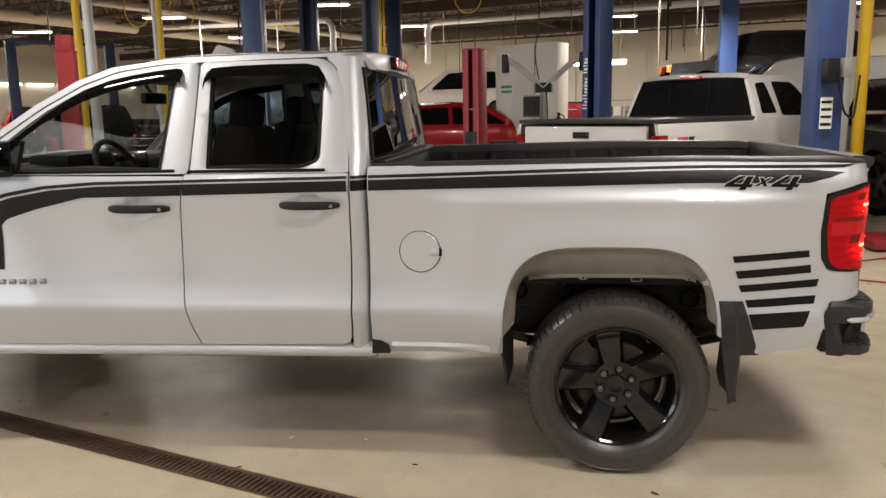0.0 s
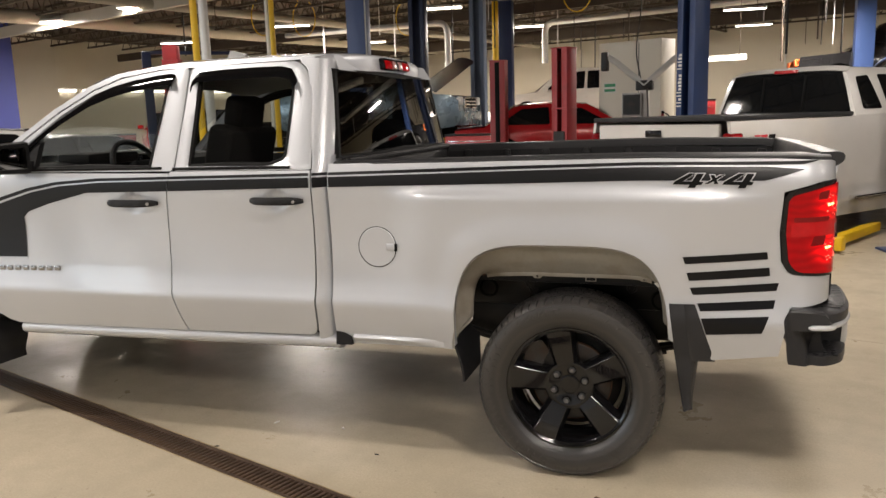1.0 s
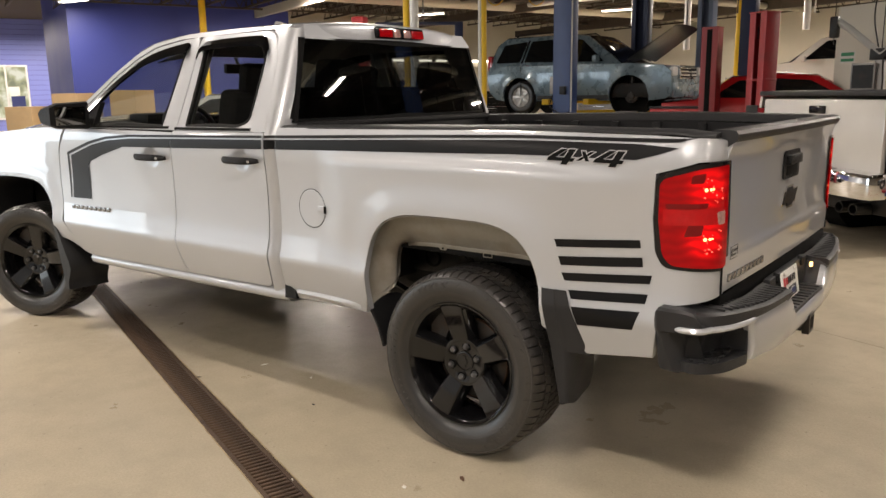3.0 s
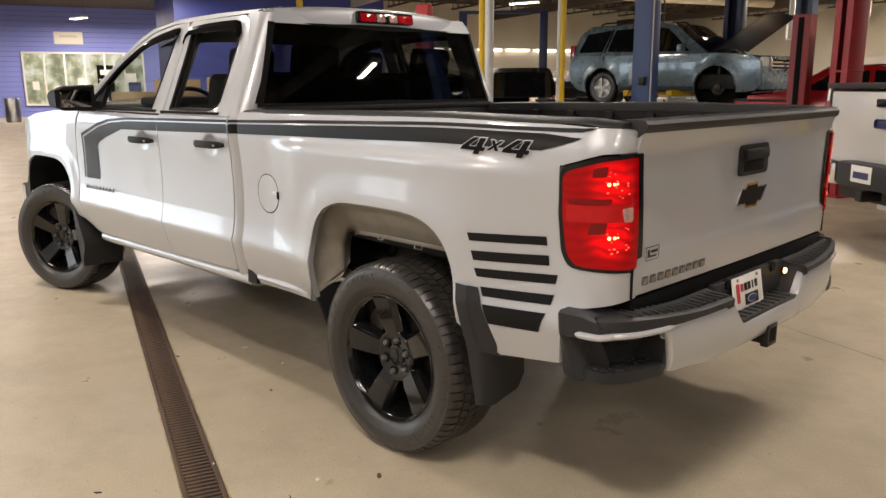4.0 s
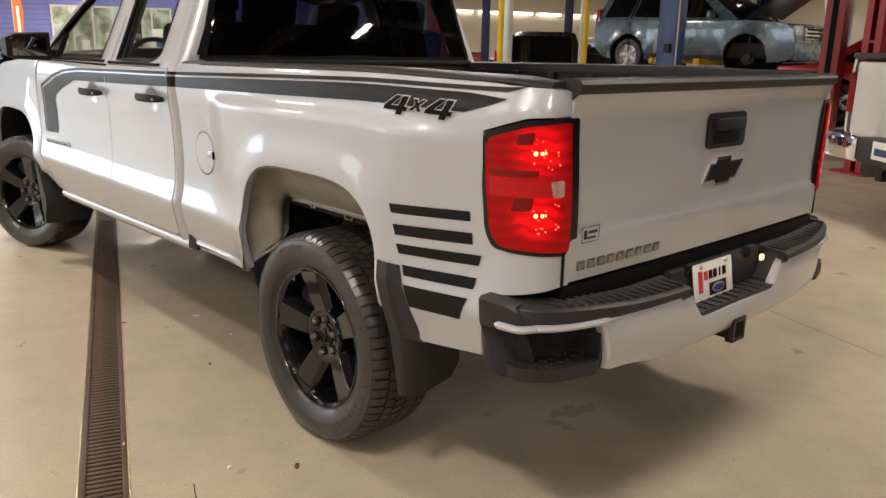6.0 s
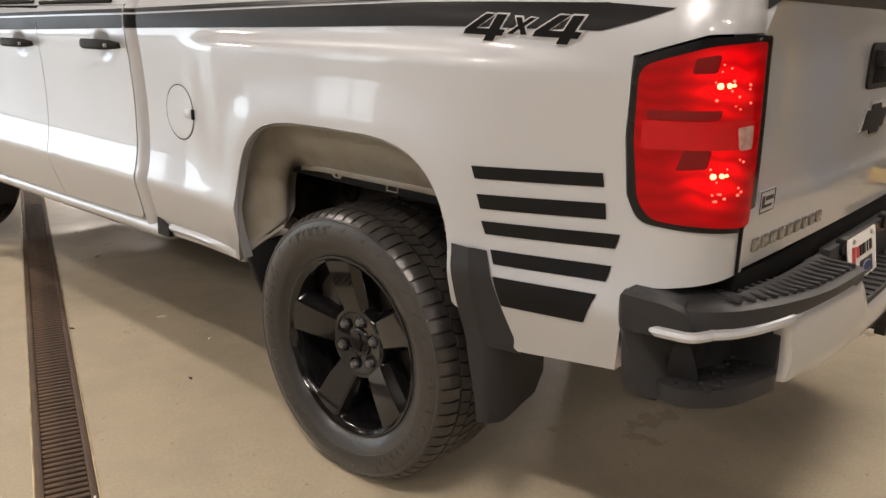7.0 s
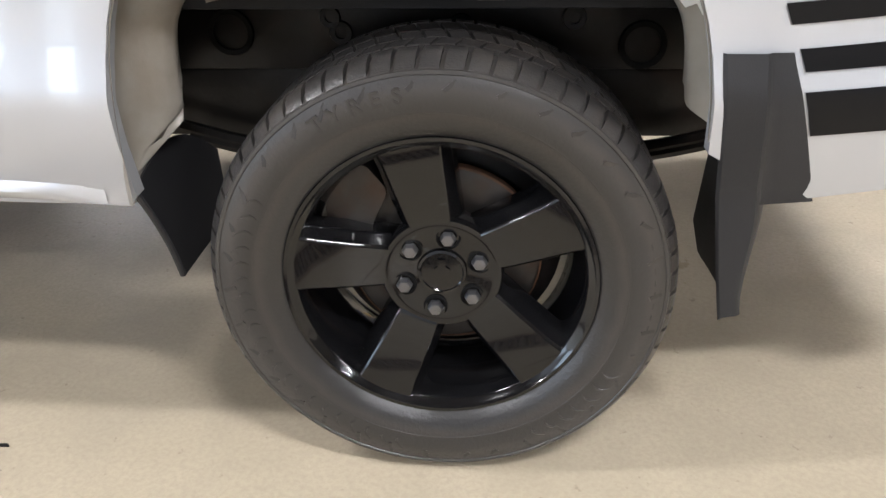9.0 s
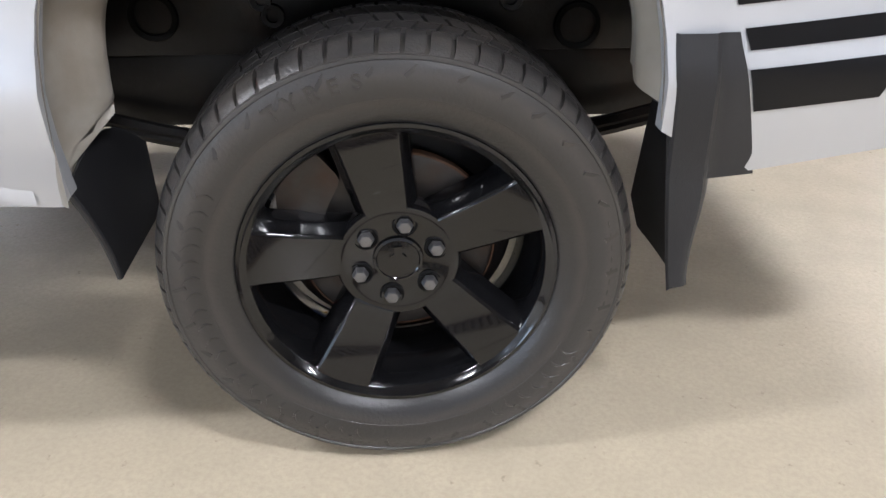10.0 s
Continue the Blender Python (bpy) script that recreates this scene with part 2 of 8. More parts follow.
def floor_material():
    m, N, L, b = nodes_of("sealed_concrete_floor")
    tex = N.new("ShaderNodeTexCoord")

    def nz(s, d, rgh=0.55):
        n = N.new("ShaderNodeTexNoise")
        n.inputs["Scale"].default_value, n.inputs["Detail"].default_value, n.inputs["Roughness"].default_value = s, d, rgh
        L.new(tex.outputs["Object"], n.inputs["Vector"])
        return n

    def rng(src, a, b2, lo, hi):
        r = N.new("ShaderNodeMapRange")
        for k, v in zip(("From Min", "From Max", "To Min", "To Max"), (a, b2, lo, hi)):
            r.inputs[k].default_value = v
        L.new(src, r.inputs["Value"])
        return r.outputs[0]

    def mixc(fac, a, bcol):
        x = N.new("ShaderNodeMix")
        x.data_type = "RGBA"
        L.new(fac, x.inputs[0])
        for i, c in ((6, a), (7, bcol)):
            if isinstance(c, tuple):
                x.inputs[i].default_value = (*c, 1)
            else:
                L.new(c, x.inputs[i])
        return x.outputs[2]

    cloud, mottle, grain, streak = nz(0.7, 3), nz(6, 8, 0.68), nz(90, 4, 0.7), nz(1.0, 6, 0.6)
    stretch = N.new("ShaderNodeMapping")
    stretch.inputs["Scale"].default_value = (0.6, 3.2, 1)
    stretch.inputs["Rotation"].default_value = (0, 0, 0.35)
    L.new(tex.outputs["Object"], stretch.inputs["Vector"])
    L.new(stretch.outputs[0], streak.inputs["Vector"])
    base = mixc(rng(cloud.outputs["Fac"], 0.2, 0.8, 0, 1), (0.40, 0.342, 0.250), (0.52, 0.452, 0.338))
    base = mixc(rng(mottle.outputs["Fac"], 0.36, 0.70, 0, 0.42), base, (0.38, 0.325, 0.236))
    base = mixc(rng(streak.outputs["Fac"], 0.35, 0.85, 0, 0.35), base, (0.40, 0.342, 0.248))
    base = mixc(rng(grain.outputs["Fac"], 0.40, 0.64, 0, 0.55), base, (0.34, 0.288, 0.210))
    smear = nz(2.1, 9, 0.66)
    base = mixc(rng(smear.outputs["Fac"], 0.44, 0.74, 0, 0.62), base, (0.30, 0.258, 0.192))
    fleck = nz(34, 3, 0.6)
    base = mixc(rng(fleck.outputs["Fac"], 0.67, 0.74, 0, 0.6), base, (0.18, 0.145, 0.105))
    L.new(base, b.inputs["Base Color"])
    L.new(rng(smear.outputs["Fac"], 0.3, 0.7, 0.24, 0.50), b.inputs["Roughness"])
    b.inputs["Specular IOR Level"].default_value = 0.4
    bn = N.new("ShaderNodeBump")
    bn.inputs["Strength"].default_value, bn.inputs["Distance"].default_value = 0.12, 0.003
    L.new(mottle.outputs["Fac"], bn.inputs["Height"])
    L.new(bn.outputs[0], b.inputs["Normal"])
    return m


M["floor"] = floor_material()


def tail_lens_material():
    """Red lens that glows round its two bulbs."""
    m, N, L, b = nodes_of("red_tail_lens")
    m.cycles.emission_sampling = "NONE"
    tex, ab = N.new("ShaderNodeTexCoord"), N.new("ShaderNodeVectorMath")
    ab.operation = "ABSOLUTE"
    L.new(tex.outputs["Object"], ab.inputs[0])
    total = None
    for z in (1.19, 1.015):
        d, r = N.new("ShaderNodeVectorMath"), N.new("ShaderNodeMapRange")
        d.operation, r.interpolation_type = "DISTANCE", "SMOOTHERSTEP"
        L.new(ab.outputs[0], d.inputs[0])
        d.inputs[1].default_value = (0.985, 0.90, z)
        for k, v in zip(("From Min", "From Max", "To Min", "To Max"), (0.008, 0.105, 1.0, 0.0)):
            r.inputs[k].default_value = v
        L.new(d.outputs["Value"], r.inputs["Value"])
        if total is None:
            total = r.outputs[0]
        else:
            plus = N.new("ShaderNodeMath")
            L.new(total, plus.inputs[0])
            L.new(r.outputs[0], plus.inputs[1])
            total = plus.outputs[0]
    wave = N.new("ShaderNodeTexWave")
    wave.wave_type, wave.bands_direction = "BANDS", "Z"
    wave.inputs["Scale"].default_value, wave.inputs["Distortion"].default_value = 9, 6.0
    L.new(tex.outputs["Object"], wave.inputs["Vector"])
    fin = N.new("ShaderNodeMapRange")
    fin.inputs["To Min"].default_value, fin.inputs["To Max"].default_value = 0.55, 1.15
    L.new(wave.outputs["Fac"], fin.inputs["Value"])
    base = N.new("ShaderNodeMath")
    base.inputs[1].default_value = 0.16
    L.new(total, base.inputs[0])
    mul = N.new("ShaderNodeMath")
    mul.operation = "MULTIPLY"
    L.new(base.outputs[0], mul.inputs[0])
    L.new(fin.outputs[0], mul.inputs[1])
    L.new(mul.outputs[0], b.inputs["Emission Strength"])
    b.inputs["Emission Color"].default_value = (1.0, 0.004, 0.006, 1)
    b.inputs["Base Color"].default_value = (0.22, 0.003, 0.005, 1)
    b.inputs["Roughness"].default_value = 0.06
    b.inputs["Specular IOR Level"].default_value = 0.15
    return m


M["lens"] = tail_lens_material()
M["lens_dark"] = mat("dim_red_lens", (0.17, 0.003, 0.005), 0.1, 0, vary=0.2, spec=0.3)
M["lens_mid"] = mat("red_lens_band", (0.34, 0.005, 0.008), 0.08, 0, vary=0.15, scale=30, spec=0.3)
M["lens_mid"].node_tree.nodes["Principled BSDF"].inputs["Emission Color"].default_value = (1.0, 0.01, 0.012, 1)
M["lens_mid"].node_tree.nodes["Principled BSDF"].inputs["Emission Strength"].default_value = 0.12
M["car_glass"] = mat("dark_car_glass", (0.005, 0.0055, 0.006), 0.04, 0, vary=0.1, coat=0.0, spec=0.45)
M["lens_off"] = mat("unlit_red_lens", (0.38, 0.01, 0.015), 0.12, 0, vary=0.15, coat=1)
M["lens_clear"] = mat("clear_reverse_lens", (0.50, 0.27, 0.25), 0.12, 0.2, vary=0.35, scale=60, coat=1)


# ---- mesh helpers ----
def sm(a, b, x):
    t = min(1.0, max(0.0, (x - a) / (b - a)))
    return t * t * (3 - 2 * t)


def spline(xs, ys):
    """Smooth curve through points, as a function."""
    xs, ys = list(xs), list(ys)
    d = [0.0] * len(xs)
    for i in range(len(xs)):
        a, b = max(0, i - 1), min(len(xs) - 1, i + 1)
        d[i] = (ys[b] - ys[a]) / (xs[b] - xs[a])

    def f(x):
        if x <= xs[0]:
            return ys[0] + d[0] * (x - xs[0])
        if x >= xs[-1]:
            return ys[-1] + d[-1] * (x - xs[-1])
        i = max(k for k in range(len(xs) - 1) if xs[k] <= x)
        h = xs[i + 1] - xs[i]
        t = (x - xs[i]) / h
        return (ys[i] * (1 + 2 * t) * (1 - t) ** 2 + d[i] * h * t * (1 - t) ** 2 + ys[i + 1] * t * t * (3 - 2 * t) + d[i + 1] * h * t * t * (t - 1))

    return f


def rounded(pts, r=0.02, n=5):
    """Closed 2D outline with rounded corners; a point may carry its own radius as third number."""
    out, k = [], len(pts)
    for i, p in enumerate(pts):
        rad = p[2] if len(p) > 2 else r
        a, b, c = Vector(pts[i - 1][:2]), Vector(p[:2]), Vector(pts[(i + 1) % k][:2])
        u, w = a - b, c - b
        q = min(rad, u.length * 0.45, w.length * 0.45)
        if q < 1e-4:
            out.append(tuple(b))
            continue
        p0, p1 = b + u.normalized() * q, b + w.normalized() * q
        for j in range(n + 1):
            t = j / n
            out.append(tuple(p0 * (1 - t) ** 2 + b * 2 * t * (1 - t) + p1 * t * t))
    return out


def dense(pts, step=0.03, closed=True):
    out, k = [], len(pts)
    for i in range(k if closed else k - 1):
        a, b = Vector(pts[i][:2]), Vector(pts[(i + 1) % k][:2])
        m = max(1, int((b - a).length / step))
        out += [tuple(a.lerp(b, j / m)) for j in range(m)]
    if not closed:
        out.append(tuple(pts[-1][:2]))
    return out


def part(name, bm, material, parent=None, label="", sharp=35, fix=True):
    """Links a bmesh as one mesh object under a thing or a part."""
    if fix:
        bmesh.ops.recalc_face_normals(bm, faces=bm.faces[:])
    me = bpy.data.meshes.new(name)
    bm.to_mesh(me)
    bm.free()
    me.materials.append(M[material] if isinstance(material, str) else material)
    for p in me.polygons:
        p.use_smooth = True
    me.set_sharp_from_angle(angle=radians(sharp))
    ob = new(name, me)
    if parent:
        ob.parent = parent
    if label:
        tagged(ob, label)
    return ob


def thing(name, m, label, category, group="", kind=""):
    ob = new(name)
    ob.matrix_world = m
    ob.empty_display_size = 0.1
    return tagged(ob, label, category, group, kind)


def BM():
    return bmesh.new()


def box(bm, c, s, bev=0.0, rot=None, seg=2):
    m = Matrix.Translation(c) @ (rot or Matrix()) @ Matrix.Diagonal((*s, 1))
    vs = bmesh.ops.create_cube(bm, size=1, matrix=m)["verts"]
    if bev:
        es = list({e for v in vs for e in v.link_edges})
        bmesh.ops.bevel(bm, geom=es, offset=bev, segments=seg, affect="EDGES", profile=0.6)
    return bm


def boxed(name, c, s, material, parent=None, bev=0.005, rot=None, label=""):
    return part(name, box(BM(), c, s, bev, rot), material, parent, label)


def tube(bm, pts, r, seg=10, cap=True):
    pts = [Vector(p) for p in pts]
    rings, up = [], None
    for i, p in enumerate(pts):
        t = (pts[min(i + 1, len(pts) - 1)] - pts[max(i - 1, 0)]).normalized()
        side = t.cross(up if up and abs(t.dot(up)) < 0.98 else (Vector((0, 0, 1)) if abs(t.z) < 0.9 else Vector((1, 0, 0)))).normalized()
        up = side.cross(t)
        rad = r[i] if isinstance(r, (list, tuple)) else r
        rings.append([bm.verts.new(p + (side * math.cos(a) + up * math.sin(a)) * rad) for a in (2 * math.pi * j / seg for j in range(seg))])
    for a, b in zip(rings, rings[1:]):
        for j in range(seg):
            bm.faces.new((a[j], a[(j + 1) % seg], b[(j + 1) % seg], b[j]))
    if cap:
        bm.faces.new(rings[0][::-1])
        bm.faces.new(rings[-1])
    return bm


def bend(pts, r=0.1, n=5):
    """3D polyline with rounded corners."""
    pts = [Vector(p) for p in pts]
    out = [pts[0]]
    for a, b, c in zip(pts, pts[1:], pts[2:]):
        q = min(r, (a - b).length * 0.45, (c - b).length * 0.45)
        p0, p1 = b + (a - b).normalized() * q, b + (c - b).normalized() * q
        out += [p0 * (1 - t) ** 2 + b * 2 * t * (1 - t) + p1 * t * t for t in (j / n for j in range(n + 1))]
    return out + [pts[-1]]


def lathe(bm, prof, seg=64, axis="Y", closed=False):
    """Revolves (radius, along) points round the axis."""
    rings = []
    for j in range(seg):
        a = 2 * math.pi * j / seg
        c, s = math.cos(a), math.sin(a)
        rings.append([bm.verts.new((r * c, y, r * s) if axis == "Y" else (r * c, r * s, y)) for r, y in prof])
    n = len(prof)
    for j in range(seg):
        a, b = rings[j], rings[(j + 1) % seg]
        for i in range(n if closed else n - 1):
            bm.faces.new((a[i], a[(i + 1) % n], b[(i + 1) % n], b[i]))
    return bm


def prism(bm, poly, fn, d0, d1):
    """Extrudes a 2D outline: fn(u, v, d) gives the place."""
    lo = [bm.verts.new(fn(u, v, d0)) for u, v in poly]
    hi = [bm.verts.new(fn(u, v, d1)) for u, v in poly]
    bm.faces.new(lo[::-1])
    bm.faces.new(hi)
    n = len(poly)
    for i in range(n):
        bm.faces.new((lo[i], lo[(i + 1) % n], hi[(i + 1) % n], hi[i]))
    return bm


def sheet(bm, f, us, vs):
    """Grid surface f(u, v)."""
    g = [[bm.verts.new(f(u, v)) for v in vs] for u in us]
    for a, b in zip(g, g[1:]):
        for i in range(len(vs) - 1):
            bm.faces.new((a[i], a[i + 1], b[i + 1], b[i]))
    return bm


def steps(a, b, n):
    return [a + (b - a) * i / n for i in range(n + 1)]


def panel(outline, fn, step=0.04, thick=0.018, edge=0.004):
    """Shaped sheet-metal panel: a 2D outline cut into a grid, bent by fn(s, z), with turned-in edges."""
    bm = BM()
    bm.faces.new([bm.verts.new((s, 0, z)) for s, z in outline])
    if edge:
        bmesh.ops.inset_region(bm, faces=bm.faces[:], thickness=edge, use_even_offset=True)
        inner = max(bm.faces, key=lambda q: q.calc_area())
        rim = {v for v in bm.verts} - set(inner.verts)
        for v in rim:
            v.co.y = 1.0
    ss, zs = [p[0] for p in outline], [p[1] for p in outline]
    for lo, hi, no in ((min(ss), max(ss), (1, 0, 0)), (min(zs), max(zs), (0, 0, 1))):
        k = max(1, int((hi - lo) / step))
        for i in range(1, k):
            c = lo + (hi - lo) * i / k
            bmesh.ops.bisect_plane(bm, geom=bm.verts[:] + bm.edges[:] + bm.faces[:], dist=1e-6, plane_co=Vector(no) * c, plane_no=no)
    low = {v: v.co.y for v in bm.verts}
    for v in bm.verts:
        p = Vector(fn(v.co.x, v.co.z))
        v.co = p
    bmesh.ops.triangulate(bm, faces=[q for q in bm.faces if len(q.verts) > 4])
    bm.normal_update()
    if sum(q.normal.y * q.calc_area() for q in bm.faces) * sum(v.co.y for v in bm.verts) < 0:
        bmesh.ops.reverse_faces(bm, faces=bm.faces[:])
        bm.normal_update()
    if edge:
        for v, d in low.items():
            if d > 0.001:
                v.co -= v.normal * edge * 0.7 * d
    bound = [e for e in bm.edges if e.is_boundary]
    r = bmesh.ops.extrude_edge_only(bm, edges=bound)
    for v in (g for g in r["geom"] if isinstance(g, bmesh.types.BMVert)):
        n = Vector((0, -1 if v.co.y < 0 else 1, 0))
        v.co -= n * thick
    return bm


def mirrored(ob, parent, name=None):
    """The same part on the far side of its thing."""
    me = ob.data.copy()
    me.transform(Matrix.Diagonal((1, -1, 1, 1)))
    me.flip_normals()
    c = new(name or ob.name, me)
    c.parent = parent
    return c


def text_mesh(body, size, depth=0.002, shear=0.0, bold=0.0):
    """Lettering as a mesh in the XY plane, centred."""
    cu = bpy.data.curves.new("lettering", "FONT")
    cu.body, cu.size, cu.extrude, cu.shear, cu.offset = body, size, depth, shear, bold
    cu.align_x, cu.align_y = "CENTER", "CENTER"
    tmp = bpy.data.objects.new("lettering", cu)
    scene.collection.objects.link(tmp)
    me = bpy.data.meshes.new_from_object(tmp.evaluated_get(bpy.context.evaluated_depsgraph_get()))
    bpy.data.objects.remove(tmp)
    return me


def lettering(name, body, size, m, material, parent, depth=0.002, shear=0.0, bold=0.0, label=""):
    me = text_mesh(body, size, depth, shear, bold)
    me.transform(m)
    me.materials.clear()
    me.materials.append(M[material])
    ob = new(name, me)
    ob.parent = parent
    return tagged(ob, label) if label else ob

# ---- the pickup: x to its rear from the rear axle, y across (minus: driver's side), z up ----
TRUCK = thing("pickup_truck", pose(0.685, 3.975, 0, 0, 0, 0.6), "silver four-door pickup with black stripes and black wheels, parked on concrete", "pickup truck")

side_profile = spline((0.46, 0.50, 0.56, 0.62, 0.69, 0.735, 0.77, 0.84, 0.95, 1.05, 1.15, 1.24, 1.30, 1.335, 1.36, 1.40, 1.55, 1.70, 1.82, 1.88, 1.92),
                      (0.905, 0.925, 0.942, 0.957, 0.972, 0.979, 0.970, 0.957, 0.952, 0.953, 0.959, 0.967, 0.969, 0.963, 0.950, 0.932, 0.868, 0.806, 0.757, 0.728, 0.700))


def arch_q(x, z, xc, a, h, z0=0.45, p=4.0):
    return (abs((x - xc) / a) ** p + max(0.0, (z - z0) / h) ** p) ** (1 / p)


REAR_ARCH = (-0.045, 0.460, 0.577)
FRONT_ARCH = (-3.690, 0.480, 0.545)


def cab_w(x, z):
    return side_profile(z) - 0.03 * sm(-2.9, -4.2, x)


def door_map(s, z):
    return (s, -cab_w(s, z), z)


def door_skin(s, z):
    """Door surface with a scooped hollow behind each handle."""
    y = -cab_w(s, z)
    for hx, hz in ((-2.150, 1.194), (-1.358, 1.208)):
        q = ((s - hx) / 0.066) ** 2 + ((z - hz) / 0.050) ** 2
        if q < 1:
            y += 0.013 * (1 - q)
    return (s, y, z)


def corner_map(s, z):
    """Cab side that turns round the rear corner of the cab."""
    w, r, s0 = cab_w(min(s, -1.17), z), 0.075, -1.175 + 0.0 * z
    lean = -0.10 * max(0.0, z - 1.40)
    if s <= s0:
        return (s + lean * sm(s0 - 0.1, s0, s), -w, z)
    a = min(1.5707, (s - s0) / r)
    return (s0 + lean + r * math.sin(a), -(w - r * (1 - math.cos(a)) - max(0.0, s - s0 - r * 1.5707)), z)


def box_w(x, z):
    w = side_profile(min(z, 1.36)) - (0.0 if z < 1.36 else (z - 1.36) * 0.25)
    w -= 0.006
    inb = sm(-0.85, -0.58, x) * (1 - sm(0.42, 0.88, x)) * (1 - sm(1.222, 1.272, z)) * (0.65 + 0.35 * sm(0.70, 1.05, z))
    q = arch_q(x, z, *REAR_ARCH)
    w += 0.022 * inb + 0.011 * (1 - sm(1.03, 1.24, q)) - 0.02 * sm(0.45, 0.95, x)
    # hollow under the shoulder is filled inside the wheel bulge
    w += (0.976 - side_profile(z)) * 0.5 * inb * sm(0.6, 0.75, z)
    return w


TAIL_R, TAIL_S = 0.13, 0.90


def box_map(s, z):
    if s <= TAIL_S:
        return (s, -box_w(s, z), z)
    a = min(1.5707, (s - TAIL_S) / TAIL_R)
    w = box_w(TAIL_S, z)
    return (TAIL_S + TAIL_R * math.sin(a), -(w - TAIL_R * (1 - math.cos(a)) - max(0.0, s - TAIL_S - TAIL_R * 1.5707)), z)


def fender_w(x, z):
    q = arch_q(x, z, *FRONT_ARCH)
    return cab_w(x, z) + 0.012 * (1 - sm(1.12, 1.2, q)) + 0.012 * sm(-3.15, -3.3, x) * sm(0.5, 0.7, z) * (1 - sm(1.1, 1.25, z))


def fender_map(s, z):
    r, s0 = 0.42, -4.02
    if s >= s0:
        return (s, -fender_w(s, z), z)
    a = min(1.3, (s0 - s) / r)
    return (s0 - r * math.sin(a), -(fender_w(s0, z) - r * (1 - math.cos(a))), z)


def arch_edge(x0, a, h, zl, zr, n=26, z0=0.45, p=4.0):
    """Wheel opening from its rear foot over the top to its front foot."""
    pts = [(x0 + a, zr)]
    for i in range(n + 1):
        t = math.pi * i / n
        c, s = math.cos(t), math.sin(t)
        pts.append((x0 + a * math.copysign(abs(c) ** (2 / p), c), z0 + h * abs(s) ** (2 / p)))
    return [q for q in pts if q[1] > max(min(zl, zr), 0.46)] + [(x0 - a * 1.0, zl)]


# box side with wheel opening and cut-out for the tail lamp
ra = arch_edge(-0.045, 0.460, 0.577, 0.56, 0.56)
box_outline = ([(-1.095, 0.53), (-1.092, 1.372), (0.80, 1.392), (1.02, 1.382), (1.076, 1.372), (1.092, 1.310), (0.975, 1.305), (0.832, 1.262), (0.822, 1.10), (0.832, 0.985), (0.86, 0.940),
                (1.09, 0.928), (1.09, 0.835), (0.87, 0.80), (0.838, 0.600), (0.57, 0.563)] + ra + [(-0.52, 0.54)])
bs = part("box_side", panel(dense(box_outline, 0.03), box_map, 0.018, 0.03), "silver", TRUCK, fix=False)
mirrored(bs, TRUCK)

# front wings
fa = arch_edge(-3.690, 0.480, 0.545, 0.60, 0.60)
fender_outline = [(-3.02, 1.352), (-3.40, 1.335), (-3.80, 1.305), (-4.15, 1.24), (-4.40, 1.15), (-4.46, 0.95), (-4.42, 0.60)] + fa[::-1] + [(-3.08, 0.60), (-3.00, 0.575), (-3.126, 0.743), (-3.143, 1.02), (-3.106, 1.197)]
fw = part("front_wing", panel(dense(fender_outline, 0.06), fender_map, 0.05, 0.03), "silver", TRUCK, fix=False)
mirrored(fw, TRUCK)


def loop_ring(outer, inner, fn, n=72, thick=0.03):
    """Frame between two closed outlines, sampled evenly from matching start corners."""
    def even(pts):
        pts = [Vector(p[:2]) for p in pts]
        pts.append(pts[0])
        ln = [0.0]
        for a, b in zip(pts, pts[1:]):
            ln.append(ln[-1] + (b - a).length)
        out = []
        for i in range(n):
            d = ln[-1] * i / n
            k = max(j for j in range(len(ln) - 1) if ln[j] <= d)
            out.append(pts[k].lerp(pts[k + 1], (d - ln[k]) / max(1e-9, ln[k + 1] - ln[k])))
        return out
    o = even(outer)
    # nearest match keeps the strip from twisting
    dn = [Vector(p) for p in dense(inner, 0.01)]
    rows = [[], [], [], []]
    bm = BM()
    for p in o:
        q = min(dn, key=lambda r: (r - p).length)
        for k, t in enumerate((0.0, 0.08, 0.92, 1.0)):
            w = p.lerp(q, t)
            c = Vector(fn(w.x, w.y))
            c.y += 0.004 if k in (0, 3) else 0
            rows[k].append(bm.verts.new(c))
    back = [bm.verts.new(v.co + Vector((0, thick, 0))) for v in rows[0]]
    backi = [bm.verts.new(v.co + Vector((0, thick, 0))) for v in rows[3]]
    chain = [back] + rows + [backi]
    for a, b in zip(chain, chain[1:]):
        for i in range(n):
            j = (i + 1) % n
            bm.faces.new((a[i], a[j], b[j], b[i]))
    bmesh.ops.remove_doubles(bm, verts=bm.verts[:], dist=0.0004)
    bm.normal_update()
    mid = [q for q in bm.faces if abs(q.normal.y) > 0.6]
    if sum(q.normal.y * q.calc_area() for q in mid) > 0:
        bmesh.ops.reverse_faces(bm, faces=bm.faces[:])
    return bm


# doors
f_low = rounded([(-2.985, 1.345, 0.02), (-3.098, 1.197, 0.05), (-3.136, 1.02, 0.1), (-3.118, 0.743, 0.1), (-2.985, 0.556, 0.08), (-2.90, 0.534, 0.02), (-1.915, 0.549, 0.012), (-1.950, 0.640, 0.08), (-1.977, 0.778, 0.1), (-1.973, 1.037, 0.1), (-1.962, 1.215, 0.1), (-1.937, 1.336, 0.01)], 0.03)
f_out = [(-2.975, 1.346), (-2.80, 1.512), (-2.62, 1.656), (-2.45, 1.762), (-2.30, 1.822), (-2.10, 1.852), (-1.923, 1.862), (-1.918, 1.60), (-1.916, 1.346)]
